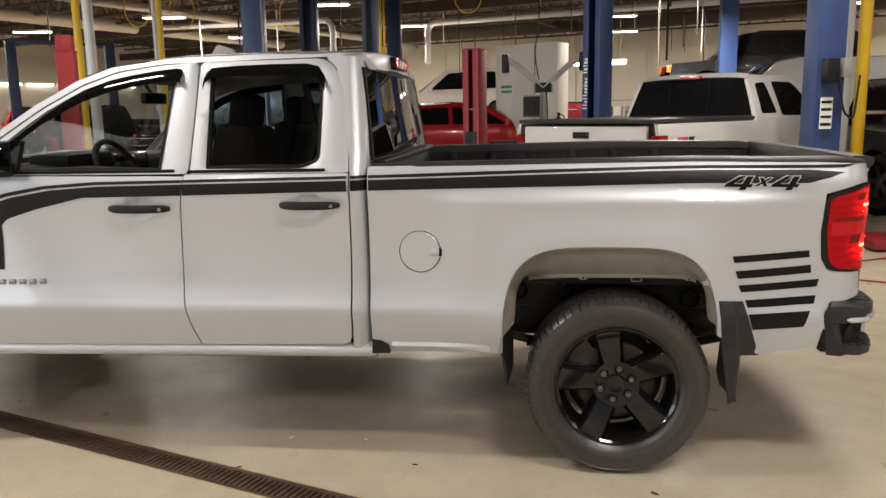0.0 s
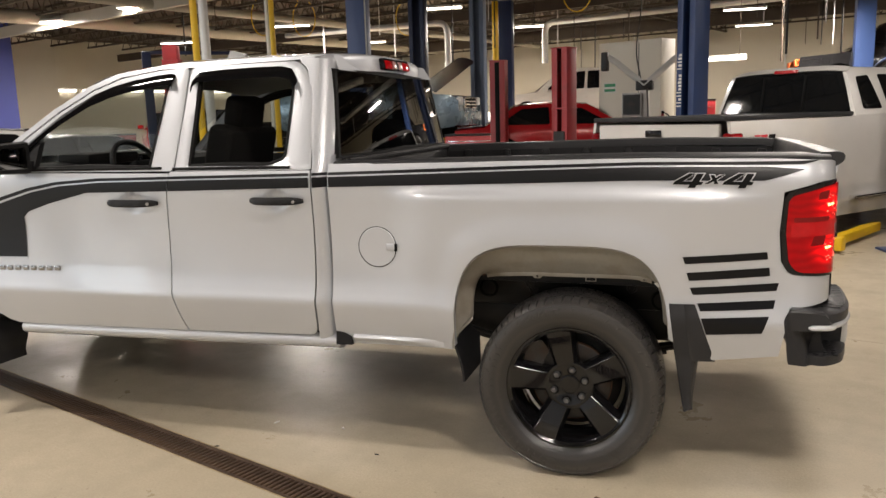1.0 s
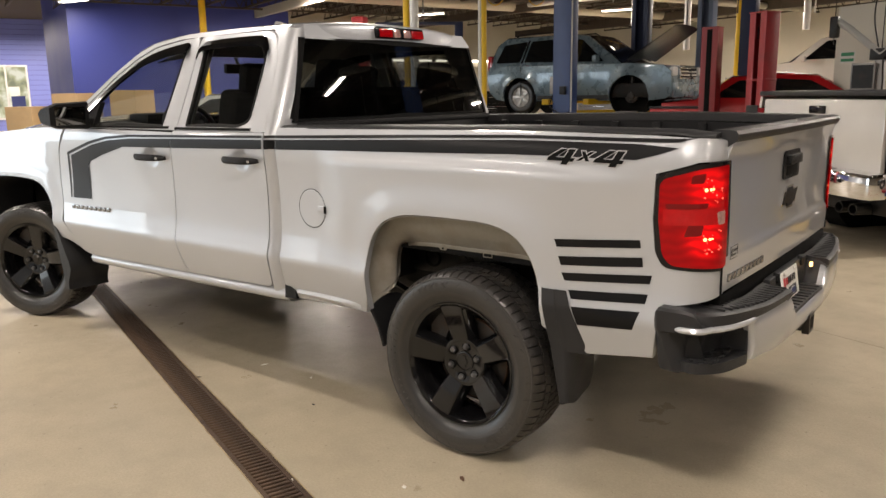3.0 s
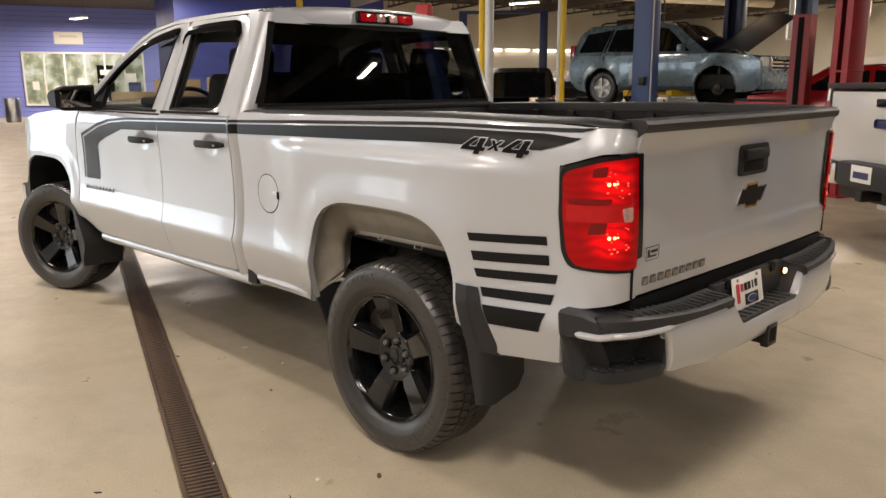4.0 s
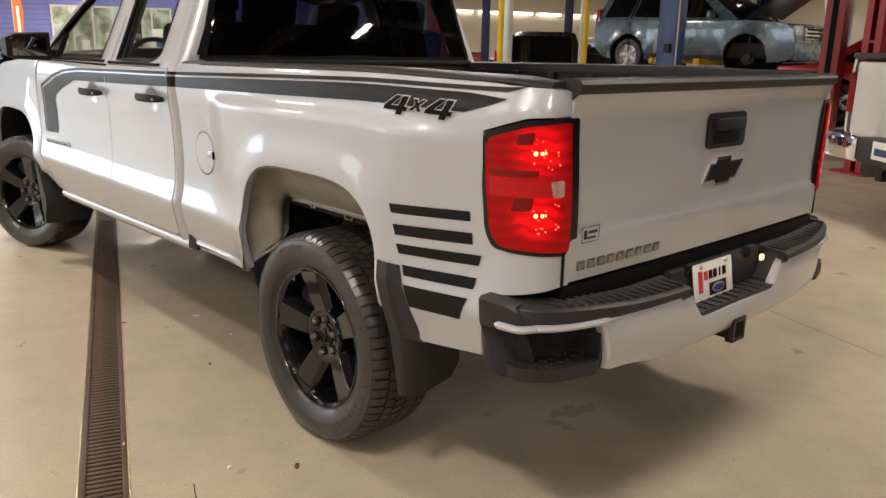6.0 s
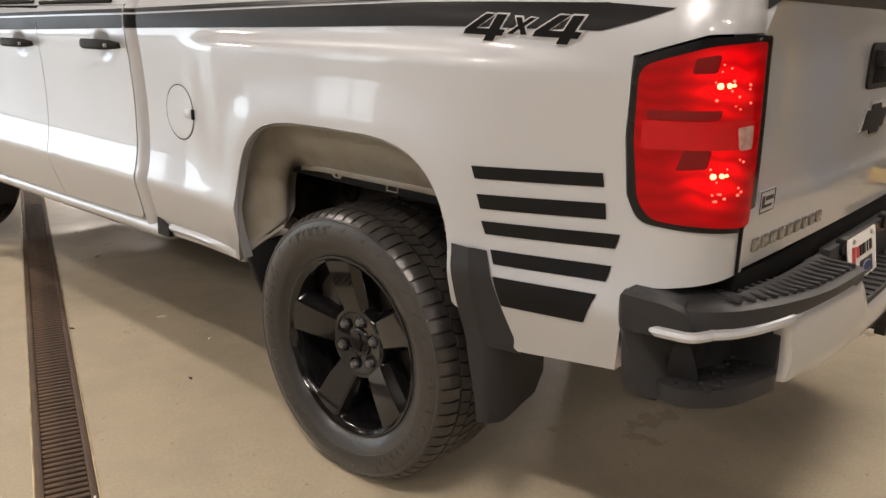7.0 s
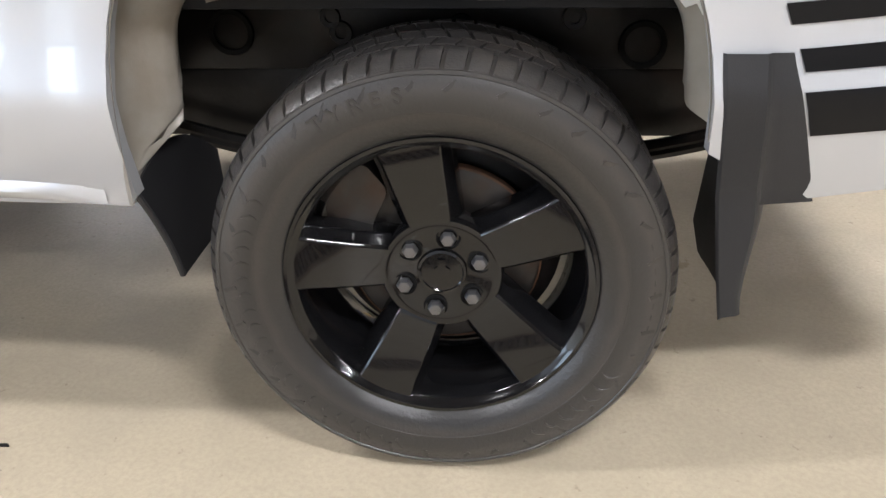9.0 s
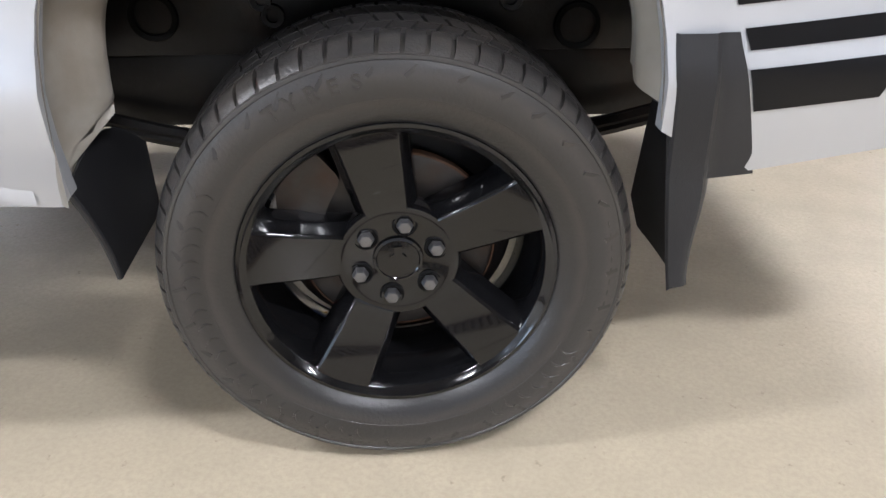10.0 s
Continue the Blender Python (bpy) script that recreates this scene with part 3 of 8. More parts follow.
f_in = [(-2.865, 1.366), (-2.775, 1.476), (-2.605, 1.622), (-2.44, 1.726), (-2.29, 1.784), (-2.10, 1.816), (-2.012, 1.822), (-2.030, 1.74), (-2.050, 1.366)]
r_low = rounded([(-1.931, 1.345, 0.01), (-1.956, 1.215, 0.1), (-1.967, 1.037, 0.1), (-1.971, 0.778, 0.1), (-1.944, 0.640, 0.08), (-1.909, 0.550, 0.012), (-1.192, 0.566, 0.05), (-1.186, 0.66, 0.05), (-1.180, 1.066, 0.1), (-1.177, 1.345, 0.01)], 0.03)
r_out = rounded([(-1.910, 1.346, 0.005), (-1.914, 1.862, 0.01), (-1.30, 1.866, 0.09), (-1.212, 1.74, 0.12), (-1.177, 1.346, 0.005)], 0.03, 8)
r_in = rounded([(-1.834, 1.368, 0.01), (-1.858, 1.822, 0.04), (-1.352, 1.828, 0.06), (-1.318, 1.74, 0.04), (-1.312, 1.40, 0.03), (-1.385, 1.368, 0.06)], 0.03, 5)


def side_pane(inner):
    bm = BM()
    o = dense(inner, 0.06)
    bm.faces.new([bm.verts.new(Vector(door_map(s, z)) + Vector((0, 0.022, 0))) for s, z in o])
    bmesh.ops.triangulate(bm, faces=bm.faces[:])
    bm.normal_update()
    if sum(q.normal.y for q in bm.faces) > 0:
        bmesh.ops.reverse_faces(bm, faces=bm.faces[:])
    return bm


def visor(pts, drop):
    """Smoked rain guard that follows the top of a window."""
    bm = BM()
    top = [Vector(door_map(s, z)) + Vector((0, -0.004, 0)) for s, z in pts]
    mid = [Vector(door_map(s, z - drop * 0.5)) + Vector((0, -0.026, 0)) for s, z in pts]
    low = [Vector(door_map(s, z - drop)) + Vector((0, -0.022, 0)) for s, z in pts]
    inn = [p + Vector((0, 0.006, 0)) for p in low]
    rows = [[bm.verts.new(p) for p in r] for r in (top, mid, low, inn)]
    for a, b in zip(rows, rows[1:]):
        for i in range(len(a) - 1):
            bm.faces.new((a[i], a[i + 1], b[i + 1], b[i]))
    return bm


def handle(x, z):
    bm = BM()
    y = -cab_w(x, z)
    xs = steps(-0.137, 0.137, 18)
    rows = []
    for dx in xs:
        e = 1 - abs(dx / 0.142) ** 6
        lift = 0.045 * (1 - abs(dx / 0.137) ** 3.0) + 0.006
        h = 0.0185 * max(0.25, e) ** 0.5
        ring = [(0, h), (-0.006, h), (-0.012, h * 0.4), (-0.012, -h * 0.5), (-0.004, -h), (0.004, -h)]
        rows.append([bm.verts.new((x + dx, y - lift + a, z + c + 0.003 * e)) for a, c in ring])
    for a, b in zip(rows, rows[1:]):
        for i in range(6):
            bm.faces.new((a[i], a[(i + 1) % 6], b[(i + 1) % 6], b[i]))
    bm.faces.new(rows[0])
    bm.faces.new(rows[-1][::-1])
    return bm


def door(name, low, outer, inner, hx, hz, vis):
    d = part(name, panel(dense(low, 0.03), door_skin, 0.0135, 0.03), "silver", TRUCK, fix=False)
    made = [d]
    made.append(part("window_surround", loop_ring(outer, inner, door_map), "silver", d, fix=False))
    made.append(part("window_pane", side_pane(inner), "side_glass", d, "clear side window glass", fix=False))
    seal = [(s, z) for s, z in dense(inner, 0.03)]
    bm = BM()
    c = Vector((sum(p[0] for p in seal) / len(seal), sum(p[1] for p in seal) / len(seal)))
    rows = []
    for k, (sc, dy) in enumerate(((0.0, 0.0), (0.014, 0.004), (0.018, 0.02))):
        rows.append([bm.verts.new(Vector(door_map(*(Vector(p) + (c - Vector(p)).normalized() * sc))) + Vector((0, dy - 0.0015, 0))) for p in seal])
    for a, b in zip(rows, rows[1:]):
        for i in range(len(seal)):
            j = (i + 1) % len(seal)
            bm.faces.new((a[i], a[j], b[j], b[i]))
    made.append(part("window_seal", bm, "gap", d, "black rubber window seal"))
    bs0, bs1 = min(p[0] for p in low), max(p[0] for p in low)
    bm = BM()
    xa, xb = (min(p[0] for p in inner) - 0.06, max(p[0] for p in inner) + 0.03)
    tube(bm, [Vector(door_map(x, 1.357 + 0.004 * (x - xa))) + Vector((0, -0.001, 0)) for x in steps(xa, xb, 14)], 0.0075, 8)
    made.append(part("belt_moulding", bm, "gap", d, "black belt moulding"))
    made.append(part("door_handle", handle(hx, hz), "black_plastic", d, "black plastic pull handle"))
    bm = lathe(BM(), [(0.007, 0.004), (0.007, -0.003), (0.006, -0.004), (0.0005, -0.004)], 14)
    bmesh.ops.translate(bm, verts=bm.verts[:], vec=(hx + 0.105, -cab_w(hx, hz) - 0.046, hz))
    made.append(part("lock_cylinder", bm, "grey_metal", d))
    made.append(part("rain_guard", visor(*vis), "smoked", d, "smoked black window rain guard", fix=False))
    m = mirrored(d, TRUCK)
    for o in made[1:]:
        mirrored(o, m)
    return d


front_door = door("front_door", f_low, f_out, f_in, -2.145, 1.192, ([(-2.80, 1.468), (-2.70, 1.560), (-2.605, 1.640), (-2.52, 1.695), (-2.44, 1.742), (-2.33, 1.784), (-2.225, 1.808), (-2.11, 1.826), (-2.025, 1.834), (-2.000, 1.828), (-1.992, 1.812)], 0.060))
rear_door = door("rear_door", r_low, r_out, r_in, -1.353, 1.206, ([(-1.882, 1.785), (-1.876, 1.815), (-1.855, 1.832), (-1.72, 1.840), (-1.55, 1.843), (-1.40, 1.842), (-1.345, 1.828), (-1.318, 1.790), (-1.305, 1.765)], 0.052))

# door hinge pillars and inner pillar trim behind the panels
for x0, x1 in ((-3.10, -2.99), (-1.99, -1.90), (-1.20, -1.15)):
    bm = sheet(BM(), lambda x, z: (x, -cab_w(x, z) + 0.024, z), steps(x0, x1, 4), steps(0.555, 1.35, 24))
    mirrored(part("door_jamb", bm, "gap", TRUCK), TRUCK)
for x0, x1, l0, l1 in ((-1.955, -1.875, -1.955, -1.875), (-1.25, -1.14, -1.33, -1.18)):
    bm = BM()
    for d in (0.022, 0.075):
        sheet(bm, lambda u, z: (x0 + (x1 - x0) * u + ((l0 - x0) + (l1 - l0 - x1 + x0) * u) * (z - 1.35) / 0.5, -cab_w(-1.9, z) + d, z), (0, 0.5, 1), steps(1.35, 1.865, 12))
    bmesh.ops.bridge_loops(bm, edges=[e for e in bm.edges if e.is_boundary])
    mirrored(part("cabin_pillar", bm, "trim_light", TRUCK, "grey inner pillar trim"), TRUCK)

# cab corner behind the rear door, up to the roof
door_edge = [(x + 0.006, z + 0.002) for x, z in r_out[::-1] if x > -1.31 and z > 1.35]
corner_outline = [(-1.186, 0.535), (-1.177, 0.66), (-1.173, 1.07), (-1.170, 1.345)] + door_edge + [(-1.31, 1.874), (-1.20, 1.876), (-1.06, 1.862), (-1.058, 1.42), (-1.058, 0.535)]
cc = part("cab_corner", panel(dense(corner_outline, 0.03), corner_map, 0.02, 0.0, 0.003), "silver", TRUCK, fix=False)
mirrored(cc, TRUCK)

# roof rail and windscreen pillar
rail = [(-3.04, 1.352), (-2.86, 1.512), (-2.66, 1.672), (-2.48, 1.786), (-2.33, 1.846), (-2.05, 1.882), (-1.6, 1.890), (-1.19, 1.883)]
gapl = [(-2.982, 1.352), (-2.806, 1.516), (-2.626, 1.660), (-2.455, 1.766), (-2.303, 1.826), (-2.10, 1.856), (-1.6, 1.866), (-1.30, 1.870)]
rp = part("roof_rail", panel(dense(rail, 0.05, False) + dense(gapl, 0.05, False)[::-1], door_map, 0.05, 0.02, 0.002), "silver", TRUCK, fix=False)
mirrored(rp, TRUCK)

roof_edge = spline((-2.50, -2.33, -2.05, -1.6, -1.25, -1.13), (1.785, 1.846, 1.882, 1.890, 1.883, 1.868))


def roof_at(x, t):
    ze = roof_edge(x)
    w = (cab_w(x, ze) + 0.002) * (1 - 0.085 * sm(-1.36, -1.14, x) ** 2)
    rise = 0.030 * sm(-2.55, -2.2, x) + 0.012
    return (x + (0.03 * (1 - t * t) - 0.035 * abs(t) ** 8) * sm(-1.5, -1.15, x) - 0.06 * (1 - t * t) * sm(-2.2, -2.5, x), w * t, ze + rise * (1 - abs(t) ** 3))


bm = sheet(BM(), roof_at, steps(-2.46, -1.165, 26), steps(-1, 1, 36))
sheet(bm, lambda k, t: (roof_at(-1.165, t)[0] + 0.022 * math.sin(k) * (1 - abs(t) ** 8), roof_at(-1.165, t)[1] * (1 - 0.035 * k * (1 - abs(t) ** 8)), roof_at(-1.165, t)[2] + (-0.085 * k / 1.6 + 0.02 * math.sin(2 * k)) * (1 - abs(t) ** 8)), steps(0, 1.6, 5), steps(-1, 1, 36))
bmesh.ops.remove_doubles(bm, verts=bm.verts[:], dist=0.0005)
part("roof", bm, "silver", TRUCK, fix=True)
bm = sheet(BM(), lambda x, t: (x, 0.9 * roof_at(x, t)[1], roof_at(x, t)[2] - 0.05 - 0.03 * abs(t) ** 3), steps(-2.42, -1.2, 12), steps(-1, 1, 16))
part("headliner", bm, "trim_light", TRUCK, "grey cloth headliner")


def rear_glass_at(u, t):
    """u from the sill (0) to the roof (1)."""
    z = 1.395 + 0.425 * u
    w = (0.832 - 0.120 * u)
    return (-1.083 - 0.055 * u + 0.03 * (1 - t * t) - 0.006, w * t, z)


bm = sheet(BM(), rear_glass_at, steps(0, 1, 6), steps(-1, 1, 20))
part("rear_window", bm, "dark_glass", TRUCK, "dark tinted rear window", fix=False)
bm = BM()
edge = [(0, -1 + 2 * k / 20) for k in range(20)] + [(k / 8, 1) for k in range(8)] + [(1, 1 - 2 * k / 20) for k in range(20)] + [(1 - k / 8, -1) for k in range(8)]
o = [Vector(rear_glass_at(*p)) for p in edge]
c = Vector((-1.1, 0, 1.61))
rows = [[bm.verts.new(p + (p - c).normalized() * a + Vector((b, 0, 0))) for p in o] for a, b in ((0.012, -0.012), (0.004, 0.003), (-0.02, 0.003), (-0.022, -0.004))]
for a, b in zip(rows, rows[1:]):
    for i in range(len(o)):
        j = (i + 1) % len(o)
        bm.faces.new((a[i], a[j], b[j], b[i]))
part("rear_window_seal", bm, "gap", TRUCK, "black rear window seal")
# rear wall of the cab and its quarter edge
bm = sheet(BM(), lambda z, t: (-1.102 + 0.012 * (1 - t * t), 0.885 * t, z), steps(0.60, 1.41, 8), steps(-1, 1, 20))
part("cab_back_panel", bm, "silver", TRUCK)
bm = sheet(BM(), lambda u, t: (-1.125 - 0.04 * u, (0.705 - 0.03 * u) * t, 1.815 + 0.075 * u), steps(0, 1, 2), steps(-1, 1, 16))
part("cab_back_header", bm, "silver", TRUCK)

# high stop lamp
bm = BM()
box(bm, (-1.118, 0, 1.868), (0.055, 0.40, 0.062), 0.014, Matrix.Rotation(radians(-12), 4, "Y"))
stop = part("high_stop_lamp", bm, "gloss_black", TRUCK, "high-mounted red stop lamp")
for y0, w, mm in ((-0.135, 0.105, "lens"), (0.135, 0.105, "lens"), (-0.045, 0.06, "lens_clear"), (0.045, 0.06, "lens_clear")):
    part("lens", box(BM(), (-1.094, y0, 1.866), (0.016, w, 0.044), 0.005, Matrix.Rotation(radians(-12), 4, "Y")), mm, stop)

# windscreen, bonnet, front end
bm = sheet(BM(), lambda u, t: (-3.16 + 0.70 * u - 0.14 * (1 - t * t) * (1 - 0.4 * u), (0.86 - 0.13 * u) * t, 1.33 + 0.47 * u), steps(0, 1, 8), steps(-1, 1, 16))
part("windscreen", bm, "side_glass", TRUCK, "clear windscreen", fix=False)
bm = sheet(BM(), lambda x, t: (x - 0.25 * (1 - t * t) * sm(-3.9, -4.35, x), (0.925 - 0.10 * sm(-3.7, -4.4, x)) * t, spline((-4.42, -4.2, -3.8, -3.4, -3.05), (1.12, 1.215, 1.290, 1.325, 1.345))(x) + 0.05 * (1 - abs(t) ** 4) + 0.02 * sm(0.35, 0.5, abs(t)) * (1 - sm(0.8, 0.95, abs(t)))), steps(-4.40, -3.02, 20), steps(-1, 1, 24))
part("bonnet", bm, "silver", TRUCK)
bm = box(BM(), (-4.42, 0, 0.90), (0.12, 1.5, 0.42), 0.04)
grille = part("grille", bm, "gloss_black", TRUCK, "black front grille")
for z in (0.80, 0.90, 1.0):
    part("grille_bar", box(BM(), (-4.49, 0, z), (0.03, 1.4, 0.03), 0.008), "black_plastic", grille)
bm = sheet(BM(), lambda a, z: (-4.30 - 0.27 * math.cos(a) ** 0.5 if abs(a) < 1.57 else -4.30, 0.92 * math.sin(a), z), steps(-1.57, 1.57, 24), (0.46, 0.52, 0.60, 0.68, 0.72))
part("front_bumper", bm, "silver", TRUCK)

# sills
bm = BM()
prof = [(0.905, 0.572), (0.926, 0.560), (0.934, 0.548), (0.937, 0.536), (0.934, 0.520), (0.924, 0.506), (0.905, 0.498), (0.80, 0.495)]
xs = steps(-2.90, -1.085, 24)
rows = [[bm.verts.new((x, -w - 0.004 * sm(-2.9, -2.8, x), z + 0.014 * (x + 1.0))) for w, z in prof] for x in xs]
for a, b in zip(rows, rows[1:]):
    for i in range(len(prof) - 1):
        bm.faces.new((a[i], a[i + 1], b[i + 1], b[i]))
bm.faces.new(rows[0])
bm.faces.new(rows[-1][::-1])
sl = part("sill", bm, "silver", TRUCK)
mirrored(sl, TRUCK)
bm = prism(BM(), [(-1.094, 0.592), (-1.052, 0.586), (-1.020, 0.568), (-1.014, 0.528), (-1.098, 0.525)], lambda s, z, d: (s, -0.925 - d, z), 0.0, 0.022)
sb = part("sill_end_cap", bm, "black_plastic", TRUCK, "black plastic end cap")
mirrored(sb, TRUCK)
bm = BM()
rows = []
for x in steps(-1.005, -0.56, 14):
    k = 1 - sm(-0.75, -0.56, x)
    rows.append([bm.verts.new((x, -box_w(x, 0.57) - d * k, z)) for d, z in ((0.0, 0.585), (0.010, 0.575), (0.013, 0.565), (0.006, 0.552), (-0.005, 0.545))])
for a, b in zip(rows, rows[1:]):
    for i in range(4):
        bm.faces.new((a[i], a[i + 1], b[i + 1], b[i]))
part("box_sill_ledge", bm, "silver", TRUCK)

# fuel flap
bm = BM()
n = 44
rings = []
for r, d in ((0.0905, 0.004), (0.0905, -0.0012), (0.088, -0.003), (0.05, -0.003)):
    rings.append([bm.verts.new(Vector(box_map(-0.866 + r * math.cos(a), 0.997 + r * math.sin(a))) + Vector((0, d, 0))) for a in (2 * math.pi * k / n for k in range(n))])
for a, b in zip(rings, rings[1:]):
    for i in range(n):
        bm.faces.new((a[i], a[(i + 1) % n], b[(i + 1) % n], b[i]))
bm.faces.new(rings[-1])
fuel = part("fuel_flap", bm, "silver", TRUCK, "round silver fuel flap")
bm = BM()
rows = [[bm.verts.new(Vector(box_map(-0.866 + r * math.cos(a), 0.997 + r * math.sin(a))) + Vector((0, -0.0012, 0))) for a in (2 * math.pi * k / n for k in range(n))] for r in (0.0905, 0.0940)]
for i in range(n):
    bm.faces.new((rows[0][i], rows[0][(i + 1) % n], rows[1][(i + 1) % n], rows[1][i]))
part("flap_gap", bm, "gap", fuel)
part("finger_tab", box(BM(), (-0.800, -box_w(-0.80, 1.0) - 0.006, 0.998), (0.042, 0.012, 0.030), 0.006), "silver", fuel)
part("tab_recess", box(BM(), (-0.776, -box_w(-0.776, 1.0) - 0.003, 0.996), (0.014, 0.008, 0.034), 0.003), "gap", fuel)


# ---- vinyl stripes ----
def decal(name, pts, fn, material, parent, lift=0.0026, step=0.02, label=""):
    bm = BM()
    bm.faces.new([bm.verts.new((s, 0, z)) for s, z in dense(pts, step)])
    ss = [p[0] for p in pts]
    zs = [p[1] for p in pts]
    for lo, hi, no in ((min(ss), max(ss), (1, 0, 0)), (min(zs), max(zs), (0, 0, 1))):
        k = max(1, int((hi - lo) / step))
        for i in range(1, k):
            bmesh.ops.bisect_plane(bm, geom=bm.verts[:] + bm.edges[:] + bm.faces[:], dist=1e-6, plane_co=Vector(no) * (lo + (hi - lo) * i / k), plane_no=no)
    for v in bm.verts:
        p = Vector(fn(v.co.x, v.co.z))
        q = Vector(fn(v.co.x, v.co.z + 0.004))
        r = Vector(fn(v.co.x + 0.004, v.co.z))
        nn = (r - p).cross(q - p).normalized()
        if nn.y > 0:
            nn = -nn
        v.co = p + nn * lift
    return part(name, bm, material, parent, label, fix=False)


def band(x0, x1, lo, hi, n=12):
    xs = steps(x0, x1, n)
    return [(x, lo(x)) for x in xs] + [(x, hi(x)) for x in reversed(xs)]


b_lo = spline((-3.1, -2.35, -1.9, -1.09, -0.236, 0.456, 0.9), (1.240, 1.243, 1.252, 1.269, 1.284, 1.299, 1.308))
b_hi = spline((-3.1, -2.35, -1.9, -1.09, -0.236, 0.456, 0.9), (1.288, 1.293, 1.302, 1.315, 1.336, 1.352, 1.362))
t_lo = lambda x: b_hi(x) + 0.007
t_hi = lambda x: b_hi(x) + 0.020
STRIPE = "charcoal vinyl side stripe"
# box side
decal("side_stripe", [p for p in band(-1.088, 0.76, b_lo, b_hi)][:13] + [(0.84, 1.328), (0.905, 1.350)] + band(-1.088, 0.76, b_lo, b_hi)[13:], box_map, "decal", TRUCK, label=STRIPE)
decal("pin_stripe", band(-1.088, 0.90, t_lo, t_hi)[:13] + [(0.962, 1.385)] + band(-1.088, 0.90, t_lo, t_hi)[13:], box_map, "decal", TRUCK)
# cab corner, doors
decal("side_stripe", band(-1.168, -1.085, b_lo, b_hi, 8), corner_map, "decal_black", TRUCK, step=0.012)
decal("pin_stripe", band(-1.168, -1.085, t_lo, t_hi, 8), corner_map, "decal_black", TRUCK, step=0.012)
decal("side_stripe", band(-1.946, -1.184, b_lo, b_hi), door_map, "decal", rear_door, label=STRIPE)
decal("pin_stripe", band(-1.942, -1.182, t_lo, t_hi), door_map, "decal", rear_door)
decal("side_stripe", [(-2.40, 1.243), (-1.952, 1.251), (-1.945, 1.301), (-2.33, 1.294), (-2.55, 1.277), (-2.72, 1.245), (-2.965, 1.172), (-2.985, 1.04), (-2.998, 0.899), (-2.795, 0.904), (-2.785, 1.05), (-2.783, 1.115), (-2.75, 1.145), (-2.62, 1.188)], door_map, "decal", front_door, label=STRIPE)
decal("pin_stripe", [(-1.945, t_lo(-1.945)), (-2.33, 1.301), (-2.56, 1.284), (-2.73, 1.252), (-2.985, 1.178), (-3.005, 1.04), (-3.014, 0.899), (-3.028, 0.899), (-3.022, 1.04), (-3.003, 1.192), (-2.74, 1.267), (-2.57, 1.298), (-2.34, 1.315), (-1.943, t_hi(-1.943))], door_map, "decal", front_door)
for q in ([(0.461, 0.993), (0.471, 0.965), (0.784, 0.994), (0.780, 1.023)], [(0.477, 0.930), (0.488, 0.897), (0.794, 0.927), (0.790, 0.961)], [(0.491, 0.869), (0.504, 0.840), (0.820, 0.869), (0.828, 0.901)], [(0.521, 0.807), (0.534, 0.775), (0.810, 0.797), (0.817, 0.832)], [(0.537, 0.747), (0.559, 0.680), (0.770, 0.698), (0.795, 0.767)]):
    decal("hash_stripe", q, box_map, "decal_black", TRUCK, label="black vinyl hash stripe")
# lettering that is cut from vinyl
FOUR = [(0.32, 1), (0.55, 1), (0.28, 0.46), (0.60, 0.46), (0.60, 1), (0.85, 1), (0.85, 0.46), (1, 0.46), (1, 0.22), (0.85, 0.22), (0.85, 0), (0.60, 0), (0.60, 0.22), (0, 0.22), (0, 0.42)]
CROSS = [(0, 1), (0.30, 1), (0.5, 0.68), (0.70, 1), (1, 1), (0.66, 0.5), (1, 0), (0.70, 0), (0.5, 0.32), (0.30, 0), (0, 0), (0.34, 0.5)]


def grow(pts, d):
    """Outline moved outwards by d (points run either way round)."""
    n = len(pts)
    turn = sum(pts[i][0] * pts[(i + 1) % n][1] - pts[(i + 1) % n][0] * pts[i][1] for i in range(n))
    sg = 1 if turn > 0 else -1
    out = []
    for i in range(n):
        a, b, c = (Vector(pts[j % n]) for j in (i - 1, i, i + 1))
        e, f = (b - a).normalized(), (c - b).normalized()
        n1, n2 = Vector((e.y, -e.x)) * sg, Vector((f.y, -f.x)) * sg
        m = n1 + n2
        k = d / max(0.35, 1 + n1.dot(n2))
        out.append(tuple(b + m * k))
    return out


for glyph, x0, wide, low, tall in ((FOUR, 0.484, 0.108, -0.010, 0.056), (CROSS, 0.574, 0.052, 0.006, 0.034), (FOUR, 0.670, 0.108, -0.010, 0.056)):
    pts = [(x0 + (u - 0.5) * wide + (v * tall + low - 0.023) * 0.62, 1.283 + 0.02 * (x0 - 0.572) + low + v * tall) for u, v in reversed(glyph)]
    decal("lettering", grow(pts, 0.0034), box_map, "decal_edge", TRUCK, 0.0035)
    decal("lettering", pts, box_map, "gap", TRUCK, 0.0052)
# badge of nine small raised bars on the front door
for k in range(9):
    x = -3.02 + 0.0475 * k
    part("badge_bar", box(BM(), (x + 0.02, -cab_w(x, 0.843) - 0.003, 0.841 + 0.003 * k * 0.3), (0.032, 0.008, 0.026), 0.003), "badge", front_door)

